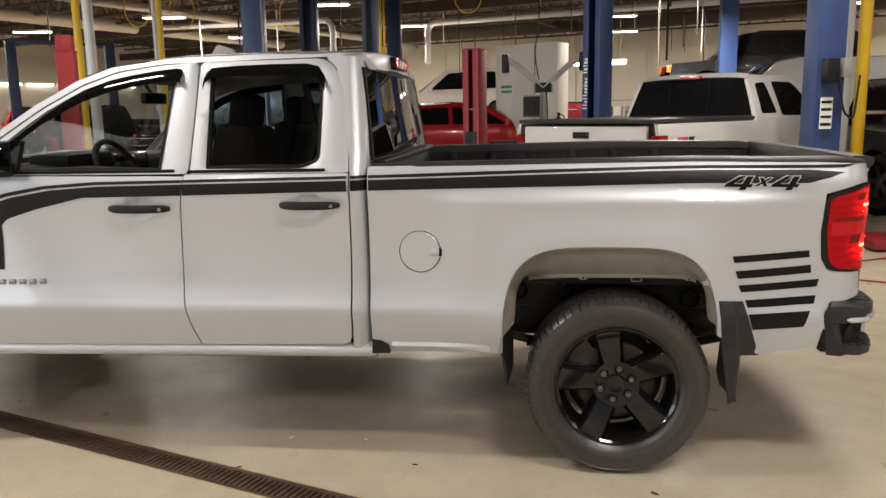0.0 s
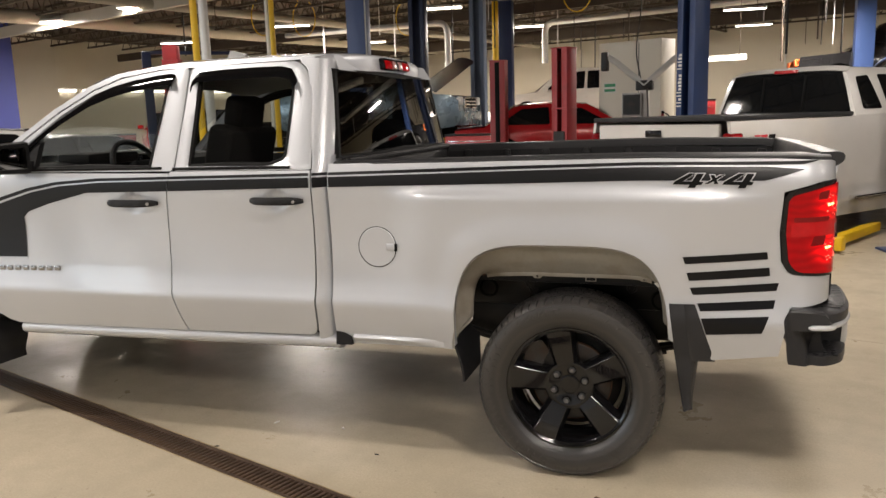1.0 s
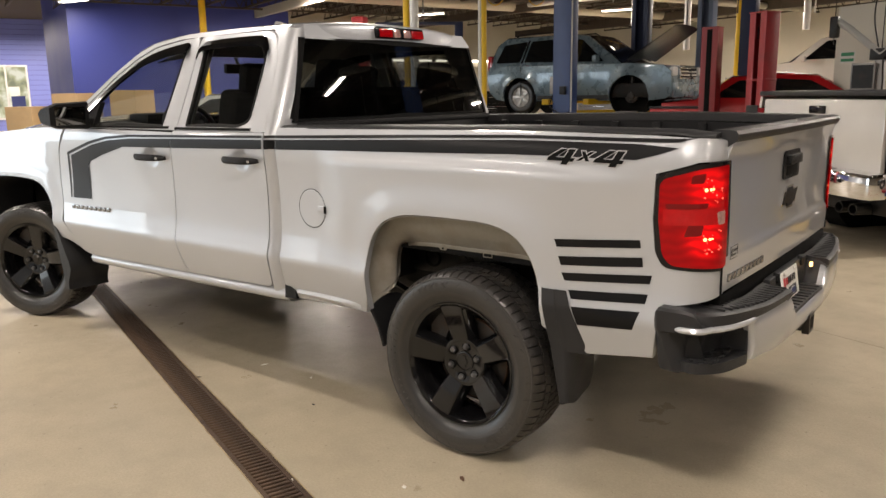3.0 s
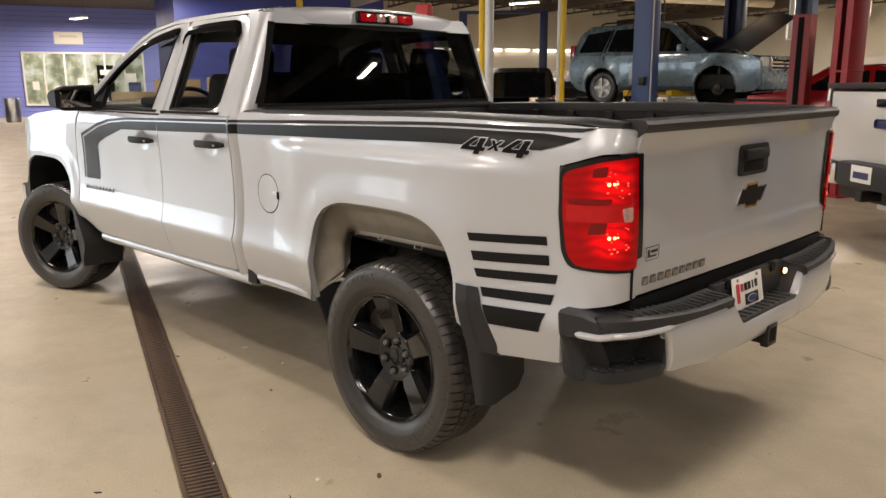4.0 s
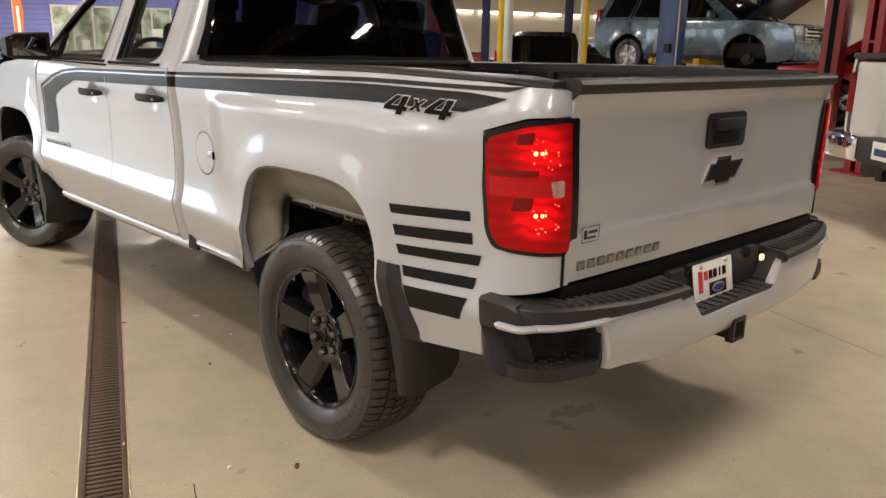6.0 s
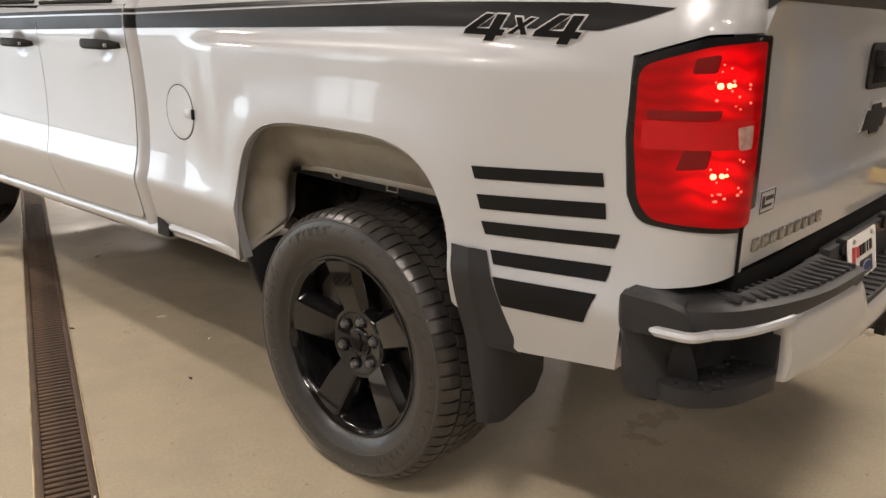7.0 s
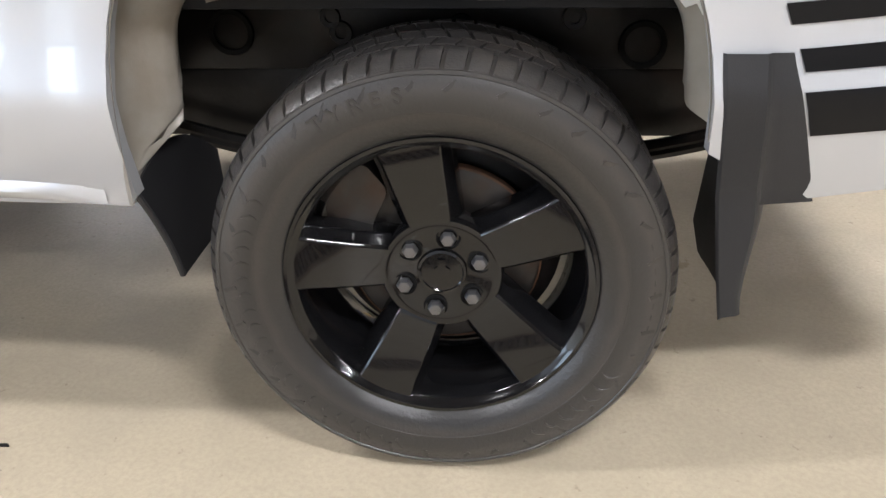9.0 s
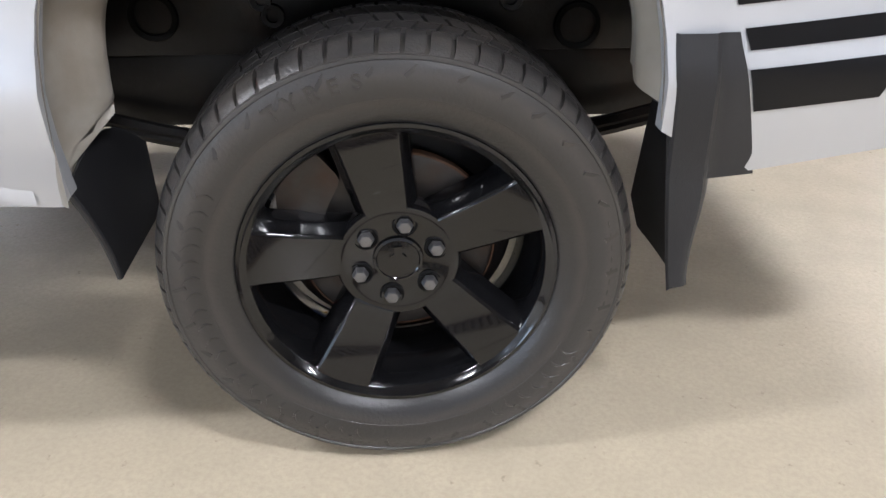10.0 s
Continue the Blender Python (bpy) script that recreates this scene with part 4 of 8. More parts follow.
# ---- bed, tailgate, bumper ----
bm = BM()
for sg in (-1,):
    xs = steps(-1.07, 1.004, 44)
    prof = [(-0.002, -0.034), (0.002, -0.031), (0.0, -0.024), (-0.012, -0.017), (-0.05, -0.014), (-0.10, -0.015), (-0.155, -0.018), (-0.165, -0.026), (-0.165, -0.06)]
    rows = []
    for x in xs:
        w, z = box_w(min(x, TAIL_S), 1.385) + 0.002 - TAIL_R * (1 - math.sqrt(max(0.0, 1 - (max(0.0, x - TAIL_S) / TAIL_R) ** 2))), 1.392 + 0.0150 * (x + 1.07) + 0.006 - 0.014 * sm(0.88, 1.0, x)
        rows.append([bm.verts.new((x, -(w + a if i < 6 else 0.80 - (i - 6) * 0.002), z + b)) for i, (a, b) in enumerate(prof)])
    for a, b in zip(rows, rows[1:]):
        for i in range(len(prof) - 1):
            bm.faces.new((a[i], a[i + 1], b[i + 1], b[i]))
    bm.faces.new(rows[0][::-1])
    bm.faces.new(rows[-1])
rc = part("bed_rail_cap", bm, "gray_plastic", TRUCK, "dark grey plastic bed rail cap")
mirrored(rc, TRUCK)
bm = sheet(BM(), lambda x, k: (x, -0.80 + 0.02 * math.sin(k), 1.385 - k * 0.35), steps(-1.06, 0.99, 12), steps(0.08, 1.57, 6))
bw = part("bed_inner_side", bm, "black_plastic", TRUCK, "black-lined inner side of the bed")
bw2 = mirrored(bw, TRUCK)
for x in steps(-0.9, 0.9, 7):
    for sg, up in ((-1, bw), (1, bw2)):
        part("side_rib", box(BM(), (x, sg * 0.772, 1.10), (0.05, 0.03, 0.5), 0.01), "black_plastic", up)
bm = BM()
box(bm, (-0.03, 0, 0.86), (2.08, 1.62, 0.05), 0.01)
bfl = part("bed_floor", bm, "black_plastic", TRUCK, "ribbed black bed floor")
for k in range(12):
    part("floor_rib", box(BM(), (-0.03, -0.74 + k * 0.1345, 0.888), (2.04, 0.06, 0.012), 0.004), "black_plastic", bfl)
bm = box(BM(), (-1.065, 0, 1.12), (0.03, 1.66, 0.54), 0.008)
box(bm, (-1.062, 0, 1.378), (0.05, 1.62, 0.03), 0.01)
part("bed_front_wall", bm, "black_plastic", TRUCK, "dark front wall of the bed")

TG = 1.042
tg_profile = spline((0.84, 0.87, 0.93, 0.965, 0.985, 1.02, 1.15, 1.27, 1.31, 1.345, 1.38, 1.41), (0.000, 0.001, 0.003, 0.0025, -0.002, -0.004, -0.004, -0.004, 0.0, 0.010, 0.019, 0.022))


def gate_map(y, z):
    return (TG + tg_profile(z) - 0.012 * (y / 0.8) ** 2, y, z)


bm = BM()
zs = [0.842, 0.848, 0.87, 0.90, 0.93, 0.95, 0.965, 0.975, 0.985, 1.0, 1.05, 1.1, 1.15, 1.2, 1.25, 1.28, 1.30, 1.32, 1.335, 1.35, 1.365, 1.378]
sheet(bm, lambda z, t: gate_map(0.812 * t, z), zs, [-1, -0.994] + steps(-0.97, 0.97, 32) + [0.994, 1])
be = [e for e in bm.edges if e.is_boundary]
r = bmesh.ops.extrude_edge_only(bm, edges=be)
for v in (g for g in r["geom"] if isinstance(g, bmesh.types.BMVert)):
    v.co.x -= 0.06
gate = part("tailgate", bm, "silver", TRUCK)
bm = BM()
rows = []
for y in steps(-0.815, 0.815, 24):
    x = gate_map(y, 1.385)[0]
    rows.append([bm.verts.new((x + a, y, z)) for a, z in ((0.003, 1.368), (0.010, 1.378), (0.012, 1.394), (0.004, 1.406), (-0.02, 1.411), (-0.075, 1.408), (-0.085, 1.39), (-0.085, 1.31))])
for a, b in zip(rows, rows[1:]):
    for i in range(7):
        bm.faces.new((a[i], a[i + 1], b[i + 1], b[i]))
bm.faces.new(rows[0])
bm.faces.new(rows[-1][::-1])
part("tailgate_cap", bm, "gray_plastic", gate, "dark grey plastic tailgate cap")
part("gate_inner", box(BM(), (0.985, 0, 1.09), (0.02, 1.58, 0.52), 0.004), "black_plastic", gate)
# handle plate with a grip recess
bm = prism(BM(), rounded([(-0.125, 1.172), (0.125, 1.172), (0.125, 1.290), (-0.125, 1.290)], 0.025), lambda u, v, d: (gate_map(u, v)[0] + d, u, v), -0.005, 0.007)
for sg in (-1, 1):
    part("gate_gap", box(BM(), (gate_map(0.8155, 0.885)[0] - 0.004, sg * 0.8155, 0.886), (0.014, 0.007, 0.10), 0.0), "gap", gate)
tp = part("gate_handle_plate", bm, "black_plastic", gate, "black plastic handle plate")
bm = box(BM(), (TG + 0.010, 0.0, 1.252), (0.026, 0.185, 0.042), 0.008)
part("gate_handle", bm, "black_plastic", tp)
bm = box(BM(), (TG + 0.0025, 0.0, 1.207), (0.004, 0.17, 0.040), 0.001)
part("grip_recess", bm, "gap", tp)
# cross-shaped emblem as a plain shape
em = [(-0.125, 1.06), (-0.055, 1.06), (-0.045, 1.044), (0.045, 1.044), (0.055, 1.06), (0.09, 1.06), (0.135, 1.122), (0.055, 1.122), (0.045, 1.140), (-0.045, 1.140), (-0.055, 1.122), (-0.09, 1.122)]
bm = prism(BM(), em, lambda u, v, d: (gate_map(u, v)[0] + d, u, v), -0.005, 0.006)
emb = part("emblem", bm, "chrome", gate, "chrome-edged black emblem")
c = (0.0, 1.092)
bm = prism(BM(), [(c[0] + (u - c[0]) * 0.86, c[1] + (v - c[1]) * 0.82) for u, v in em], lambda u, v, d: (gate_map(u, v)[0] + d, u, v), 0.004, 0.0080)
part("emblem_face", bm, "decal_black", emb)
for k in range(9):
    y = -0.762 + 0.0462 * k
    part("badge_bar", box(BM(), (gate_map(y, 0.885)[0] + 0.003, y + 0.02, 0.885), (0.008, 0.033, 0.028), 0.003), "badge", gate)
sx = gate_map(-0.705, 0.972)[0]
st = part("dealer_sticker", box(BM(), (sx + 0.001, -0.705, 0.972), (0.002, 0.088, 0.050), 0.0), "silver", gate, "small outlined dealer sticker")
for y, z, w, h in ((-0.705, 0.994, 0.080, 0.002), (-0.705, 0.950, 0.080, 0.002), (-0.744, 0.972, 0.002, 0.042), (-0.666, 0.972, 0.002, 0.042), (-0.728, 0.972, 0.013, 0.026), (-0.694, 0.978, 0.040, 0.009), (-0.700, 0.962, 0.038, 0.006)):
    part("sticker_bar", box(BM(), (sx + 0.0025, y, z), (0.001, w, h), 0.0), "gray_plastic", st)


# tail lamps
def lamp_map(s, z, lift=0.0):
    if s <= TAIL_S:
        return (s, -(box_w(s, z) + lift), z)
    a = min(1.5707, (s - TAIL_S) / TAIL_R)
    w, r = box_w(TAIL_S, z), TAIL_R + lift
    return (TAIL_S + r * math.sin(a), -(w + lift - r * (1 - math.cos(a)) - max(0.0, s - TAIL_S - TAIL_R * 1.5707)), z)


def lamp_piece(name, pts, lift, material, parent, thick=0.012, step=0.025, label=""):
    bm = panel(dense(pts, 0.02), lambda s, z: lamp_map(s, z, lift), step, thick, 0.004)
    return part(name, bm, material, parent, label, fix=False)


housing = rounded([(0.836, 1.258, 0.03), (0.975, 1.300, 0.02), (1.088, 1.306, 0.012), (1.088, 0.924, 0.012), (0.865, 0.935, 0.04), (0.836, 0.98, 0.03), (0.827, 1.10)], 0.02)
tl = lamp_piece("tail_lamp", housing, 0.004, "gloss_black", TRUCK, 0.05, label="lit red tail lamp in a black surround")
lens_o = rounded([(0.850, 1.243, 0.03), (0.98, 1.284, 0.02), (1.083, 1.295, 0.012), (1.082, 0.936, 0.012), (0.89, 0.947, 0.03), (0.860, 0.981, 0.03), (0.845, 1.10)], 0.02)
lamp_piece("lens", lens_o, 0.010, "lens", tl, 0.02)
lamp_piece("lens_band", rounded([(0.862, 1.142), (1.074, 1.150), (1.074, 1.095), (0.93, 1.090), (0.862, 1.085)], 0.008), 0.0125, "lens_mid", tl, 0.004)
lamp_piece("reverse_lens", rounded([(1.034, 1.136), (1.068, 1.140), (1.068, 1.094), (1.041, 1.092)], 0.006), 0.0145, "lens_clear", tl, 0.004)
for q in ([(0.955, 1.262), (0.995, 1.270), (0.990, 1.236), (0.950, 1.234)], [(0.870, 1.162), (1.005, 1.168), (1.000, 1.150), (0.872, 1.144)], [(0.945, 1.092), (0.990, 1.092), (0.985, 1.056), (0.932, 1.050)]):
    lamp_piece("reflector", rounded(q, 0.006), 0.0122, "lens_dark", tl, 0.004)
rnd = random.Random(8)
for z in (1.213, 1.042):
    spots_red = [(rnd.uniform(0.985, 1.06), rnd.uniform(-0.050, 0.042), rnd.uniform(0.0014, 0.0030)) for k in range(14)]
    for ds, dz, rr in [(0.998, 0.0, 0.0062), (1.014, 0.001, 0.0052), (1.023, 0.002, 0.0034)] + spots_red:
        p = Vector(lamp_map(ds, z + dz, 0.0105))
        bm = BM()
        bmesh.ops.create_uvsphere(bm, u_segments=10, v_segments=6, radius=rr, matrix=Matrix.Translation(p))
        part("lit_bulb" if rr > 0.0032 else "lit_facet", bm, "tail_glow" if rr > 0.0032 else "tail_speck", tl)
tl2 = mirrored(tl, TRUCK)
for o in list(tl.children):
    mirrored(o, tl2)


# rear bumper: plan of its face, from the corner to the middle
bump_x = spline((0.0, 0.3, 0.55, 0.75, 0.88, 0.95, 0.985, 1.0), (1.160, 1.155, 1.142, 1.115, 1.075, 1.02, 0.94, 0.86))


def bumper_face(bm, y0, y1, zlo, zhi, n=24, out=0.0):
    """Painted face bar between two heights."""
    rows = []
    for y in steps(y0, y1, n):
        x = bump_x(abs(y) / 0.985) + out
        a, b = zlo(y), zhi(y)
        rows.append([bm.verts.new((x + d, y, a + (b - a) * t)) for t, d in ((0, -0.03), (0.02, -0.012), (0.10, -0.003), (0.35, 0.004), (0.65, 0.004), (0.88, 0.0), (0.97, -0.008), (1, -0.03))])
    for a, b in zip(rows, rows[1:]):
        for i in range(7):
            bm.faces.new((a[i], a[i + 1], b[i + 1], b[i]))
    return bm


NOTCH = 0.30


def bm_row(p, n, d, z, sg):
    """A point d inwards of the bumper's plan."""
    x = p.x - n.x * d + 0.33 * max(0.0, 0.73 - z) * sm(0.95, 0.975, p.y)
    return (x, sg * (p.y - n.y * d), z)


def face_top(y):
    y = abs(y)
    return 0.660 + 0.085 * sm(NOTCH - 0.07, NOTCH + 0.02, y) + 0.005 * sm(0.4, 0.9, y)


def face_low(y):
    return 0.557 + 0.015 * sm(0.45, 0.62, abs(y)) + 0.150 * sm(0.690, 0.722, abs(y))


bumper = part("rear_bumper", bumper_face(BM(), -0.90, 0.90, face_low, face_top, 96), "silver", TRUCK, "silver rear bumper with black step pads")
# black lower corner with a foot step
for sg in (-1, 1):
    plan = [(bump_x(k) - 0.006, 0.985 * k) for k in steps(0.712, 0.935, 16)] + bend([(1.030, 0.930, 0), (1.012, 0.966, 0), (0.93, 0.980, 0), (0.862, 0.976, 0), (0.850, 0.955, 0)], 0.03, 4)
    plan = [Vector((p[0], p[1])) for p in plan]
    rows = []
    for i, p in enumerate(plan):
        t = (plan[min(i + 1, len(plan) - 1)] - plan[max(i - 1, 0)]).normalized()
        n = Vector((-t.y, t.x)) if Vector((-t.y, t.x)).dot(p - Vector((0.8, 0.8))) > 0 else Vector((t.y, -t.x))
        side = sm(0.945, 0.978, p.y)
        inn = (0.070 - 0.012 * sm(0.86, 0.93, p.y)) * sm(0.718, 0.735, p.y) * (1.0 if p.y < 0.93 else sm(0.885, 0.925, p.x))
        up = 0.752 + 0.050 * side
        prof = ((0.05, up + 0.006, 0), (0.008, up + 0.002, 0), (0.0, up - 0.008, 0), (0.002, 0.722, 0), (0.004, 0.714, 0.7), (0.010, 0.690, 1), (0.012, 0.636, 1.2), (0.014, 0.610, 1.2), (0.016, 0.590, 1.1), (0.022, 0.574, 1.0), (0.05, 0.568, 0.8))
        rows.append([bm_row(p, n, d + inn * g, z, sg) for d, z, g in prof])
    bm = BM()
    rows = [[bm.verts.new(q) for q in r] for r in rows]
    for a, b in zip(rows, rows[1:]):
        for i in range(len(a) - 1):
            bm.faces.new((a[i], a[i + 1], b[i + 1], b[i]))
    part("bumper_corner", bm, "gray_plastic", bumper, "dark grey plastic bumper corner with a foot step")
    # bright edge trim along the side
    rim_line = [(p.x + 0.006, sg * (p.y + 0.002), 0.737) for p in plan if p.x > 0.925]
    bm = tube(BM(), [(bump_x(0.62) - 0.008, sg * 0.61, 0.733)] + rim_line, [0.003, 0.007] + [0.0115] * (len(rim_line) - 2) + [0.004], 8)
    part("bumper_edge_trim", bm, "silver", bumper)
    bm = prism(BM(), rounded([(0.685, 0.92, 0.02), (0.708, 1.122, 0.05), (0.885, 1.078, 0.06), (0.958, 1.0, 0.06), (0.935, 0.925, 0.03)], 0.03), lambda u, v, d: (v, sg * u, d), 0.578, 0.616)
    bmesh.ops.bevel(bm, geom=[e for e in bm.edges if abs(e.calc_face_angle(0)) > 1.0], offset=0.008, segments=2, affect="EDGES")
    foot = part("foot_step", bm, "gray_plastic", bumper, "black foot step with raised treads")
    for i in range(7):
        for j in range(3):
            part("tread_bar", box(BM(), (0.975 + 0.036 * j, sg * (0.725 + 0.033 * i), 0.6180), (0.022, 0.010, 0.006), 0.002, Matrix.Rotation(radians(45 if (i + j) % 2 else -45), 4, "Z")), "gray_plastic", foot)
    # upper step pad
    bm = BM()
    rows = []
    for y in steps(NOTCH + 0.03, 0.975, 22):
        x = bump_x(y / 0.985)
        zt = 0.770 + 0.02 * sm(0.5, 0.9, y)
        rows.append([bm.verts.new((a, sg * y, z)) for a, z in ((x + 0.003, 0.742), (x + 0.004, zt - 0.006), (x - 0.008, zt), (min(x - 0.03, 1.085), zt + 0.004), (1.045 if y < 0.84 else min(0.93, x - 0.02), zt + 0.012), (1.035 if y < 0.84 else min(0.92, x - 0.03), zt - 0.02))])
    for a, b in zip(rows, rows[1:]):
        for i in range(5):
            bm.faces.new((a[i], a[i + 1], b[i + 1], b[i]))
    bm.faces.new(rows[0])
    pad = part("step_pad", bm, "gray_plastic", bumper, "ribbed dark grey step pad")
    for k in range(15):
        y = NOTCH + 0.055 + k * 0.036
        x = bump_x(y / 0.985)
        part("pad_rib", box(BM(), (x - 0.055, sg * y, 0.7765 + 0.02 * sm(0.5, 0.9, y)), (0.085, 0.012, 0.008), 0.003), "gray_plastic", pad)
    bm = BM()
    bmesh.ops.create_cone(bm, cap_ends=True, segments=24, radius1=0.024, radius2=0.020, depth=0.02, matrix=Matrix.Translation((1.062, sg * 0.20, 0.775)) @ Matrix.Rotation(radians(90), 4, "Y"))
    hole = part("bumper_socket", bm, "gap", bumper)
    if sg > 0:
        part("plate_lamp", box(BM(), (1.095, 0.262, 0.752), (0.012, 0.018, 0.022), 0.004), "amber", bumper, "lit amber-white number plate lamp")
# recess for the number plate
bm = BM()
box(bm, (1.05, 0, 0.728), (0.03, 0.60, 0.12), 0.006)
for sg in (-1, 1):
    prism(bm, [(1.03, 0.66), (1.03, 0.772), (1.10, 0.768), (1.15, 0.742), (1.15, 0.66)], lambda s, z, d: (s, sg * (0.27 + 0.06 * (z - 0.66) / 0.1 + d), z), 0.0, 0.05)
box(bm, (1.10, 0, 0.655), (0.11, 0.54, 0.02), 0.004)
well = part("plate_recess", bm, "gray_plastic", bumper, "dark plastic plate recess")
for k in range(9):
    part("pad_rib", box(BM(), (1.105, -0.2 + 0.05 * k, 0.667), (0.09, 0.012, 0.007), 0.002), "gray_plastic", well)
pm = Matrix.Translation((1.084, -0.062, 0.730)) @ Matrix.Rotation(radians(-10), 4, "Y") @ Matrix.Diagonal((1, 0.82, 0.82, 1))
plate = part("number_plate", box(BM(), (0, 0, 0), (0.003, 0.305, 0.152), 0.004), "paper", bumper, "white dealer number plate")
plate.matrix_local = pm
for k in range(5):
    part("plate_print", box(BM(), (0.003, -0.062 + 0.037 * k, 0.022), (0.002, 0.026 if k != 3 else 0.010, 0.036), 0.0), "decal_black" if k else "red_print", plate)
for c, s, mm in (((0.003, 0.03, -0.040), (0.002, 0.135, 0.052), "decal_black"), ((0.003, -0.105, 0.0), (0.002, 0.030, 0.090), "red_print")):
    part("plate_print", box(BM(), c, s, 0.0), mm, plate)
part("plate_oval", prism(BM(), [(0.03 + 0.048 * math.cos(a), -0.040 + 0.019 * math.sin(a)) for a in steps(0, 2 * math.pi * 23 / 24, 23)], lambda u, v, d: (d, u, v), 0.0042, 0.0055), "decal_edge", plate)
part("plate_oval", prism(BM(), [(0.03 + 0.043 * math.cos(a), -0.040 + 0.015 * math.sin(a)) for a in steps(0, 2 * math.pi * 23 / 24, 23)], lambda u, v, d: (d, u, v), 0.0057, 0.0065), "navy_print", plate)
for y in (-0.1, 0.1):
    bm = BM()
    bmesh.ops.create_cone(bm, cap_ends=True, segments=12, radius1=0.009, radius2=0.007, depth=0.006, matrix=Matrix.Translation((0.004, y, 0.062)) @ Matrix.Rotation(radians(90), 4, "Y"))
    part("plate_screw", bm, "steel", plate)
# black block added behind the bumper as the shade below the tailgate
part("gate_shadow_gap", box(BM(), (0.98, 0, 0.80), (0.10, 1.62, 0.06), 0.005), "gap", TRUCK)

# tow hitch
bm = BM()
box(bm, (1.02, 0, 0.553), (0.28, 0.070, 0.070), 0.008)
hitch = part("tow_hitch", bm, "chassis", TRUCK, "black square tow hitch receiver")
bm = BM()
for a, b in ((0.042, 0.0), (-0.042, 0.0)):
    box(bm, (1.155, a * 0.85, 0.553), (0.03, 0.014, 0.086), 0.004)
    box(bm, (1.155, 0, 0.553 + a * 0.85), (0.03, 0.086, 0.014), 0.004)
part("hitch_collar", bm, "chassis", hitch)
part("hitch_bore", box(BM(), (1.166, 0, 0.553), (0.004, 0.056, 0.056)), "gap", hitch)
bm = tube(BM(), [(0.95, -0.7, 0.545), (0.95, 0.7, 0.545)], 0.035, 10)
part("hitch_crossbar", bm, "chassis", hitch)

# front mudguards
bm = BM()
rows = []
for z in steps(0.72, 0.27, 12):
    k = (0.72 - z) / 0.45
    rows.append([bm.verts.new(p) for p in ((-3.235 + 0.09 * k, -0.985, z), (-3.215 + 0.22 * k - 0.12 * sm(0.6, 1, k), -0.985, z), (-3.19 + 0.19 * k - 0.1 * sm(0.6, 1, k), -0.72, z), (-3.22 + 0.09 * k, -0.72, z))])
for a, b in zip(rows, rows[1:]):
    for i in range(4):
        bm.faces.new((a[i], a[(i + 1) % 4], b[(i + 1) % 4], b[i]))
bm.faces.new(rows[0])
bm.faces.new(rows[-1][::-1])
fm = part("front_mudguard", bm, "gray_plastic", TRUCK, "dark grey front mudguard")
mirrored(fm, TRUCK)

# wheel wells: painted outer skin, then black liner and frame
def well_skin(x0, a, h, y0, y1, zcut):
    bm = BM()
    n = 30
    rows = []
    for i in range(n + 1):
        t = math.pi * i / n
        c, s = math.cos(t), math.sin(t)
        x = x0 + (a - 0.004) * math.copysign(abs(c) ** 0.5, c)
        z = 0.45 + (h - 0.004) * abs(s) ** 0.5
        rows.append([bm.verts.new((x + (0.02 * math.copysign(1, c) * k), -(y0 + (y1 - y0) * k), z + 0.035 * k * s)) for k in (0, 0.12, 0.4, 0.75, 1)])
    for p, q in zip(rows, rows[1:]):
        for i in range(4):
            bm.faces.new((p[i], p[i + 1], q[i + 1], q[i]))
    return bm


bm = BM()
box(bm, (-0.02, 0, 0.99), (1.3, 1.58, 0.10), 0.01)
box(bm, (0.62, -0.5, 0.80), (0.06, 0.9, 0.30), 0.01)
box(bm, (-0.60, -0.5, 0.80), (0.05, 0.84, 0.32), 0.01)
box(bm, (-0.60, 0.5, 0.80), (0.05, 0.84, 0.32), 0.01)
part("underbody", bm, "chassis", TRUCK)
# ladder frame with holes, axle, springs, spare wheel, tank
for sg in (-1, 1):
    bm = BM()
    box(bm, (-1.70, sg * 0.50, 0.60), (5.0, 0.075, 0.16), 0.012)
    box(bm, (-0.05, sg * 0.53, 0.765), (1.35, 0.06, 0.21), 0.02)
    fr = part("frame_rail", bm, "chassis", TRUCK, "black steel chassis rail")
    for x, z, r in ((-0.445, 0.738, 0.036), (-0.24, 0.765, 0.010), (-0.22, 0.735, 0.012), (0.02, 0.745, 0.014), (0.24, 0.76, 0.012), (0.375, 0.708, 0.036), (0.50, 0.76, 0.016)):
        bm = lathe(BM(), [(r + 0.012, sg * 0.0), (r + 0.010, sg * 0.005), (r, sg * 0.004), (r * 0.95, -sg * 0.02), (0.0005, -sg * 0.02)], 20)
        o = part("rail_hole", bm, "gap" if r > 0.03 else "chassis", fr)
        o.location = (x, sg * 0.562, z)
bm = tube(BM(), [(0, -0.72, 0.392), (0, -0.2, 0.392), (0, -0.14, 0.392), (0, 0.14, 0.392), (0, 0.2, 0.392), (0, 0.72, 0.392)], [0.045, 0.045, 0.13, 0.13, 0.045, 0.045], 14)
part("rear_axle", bm, "chassis", TRUCK, "black rear axle with its housing")
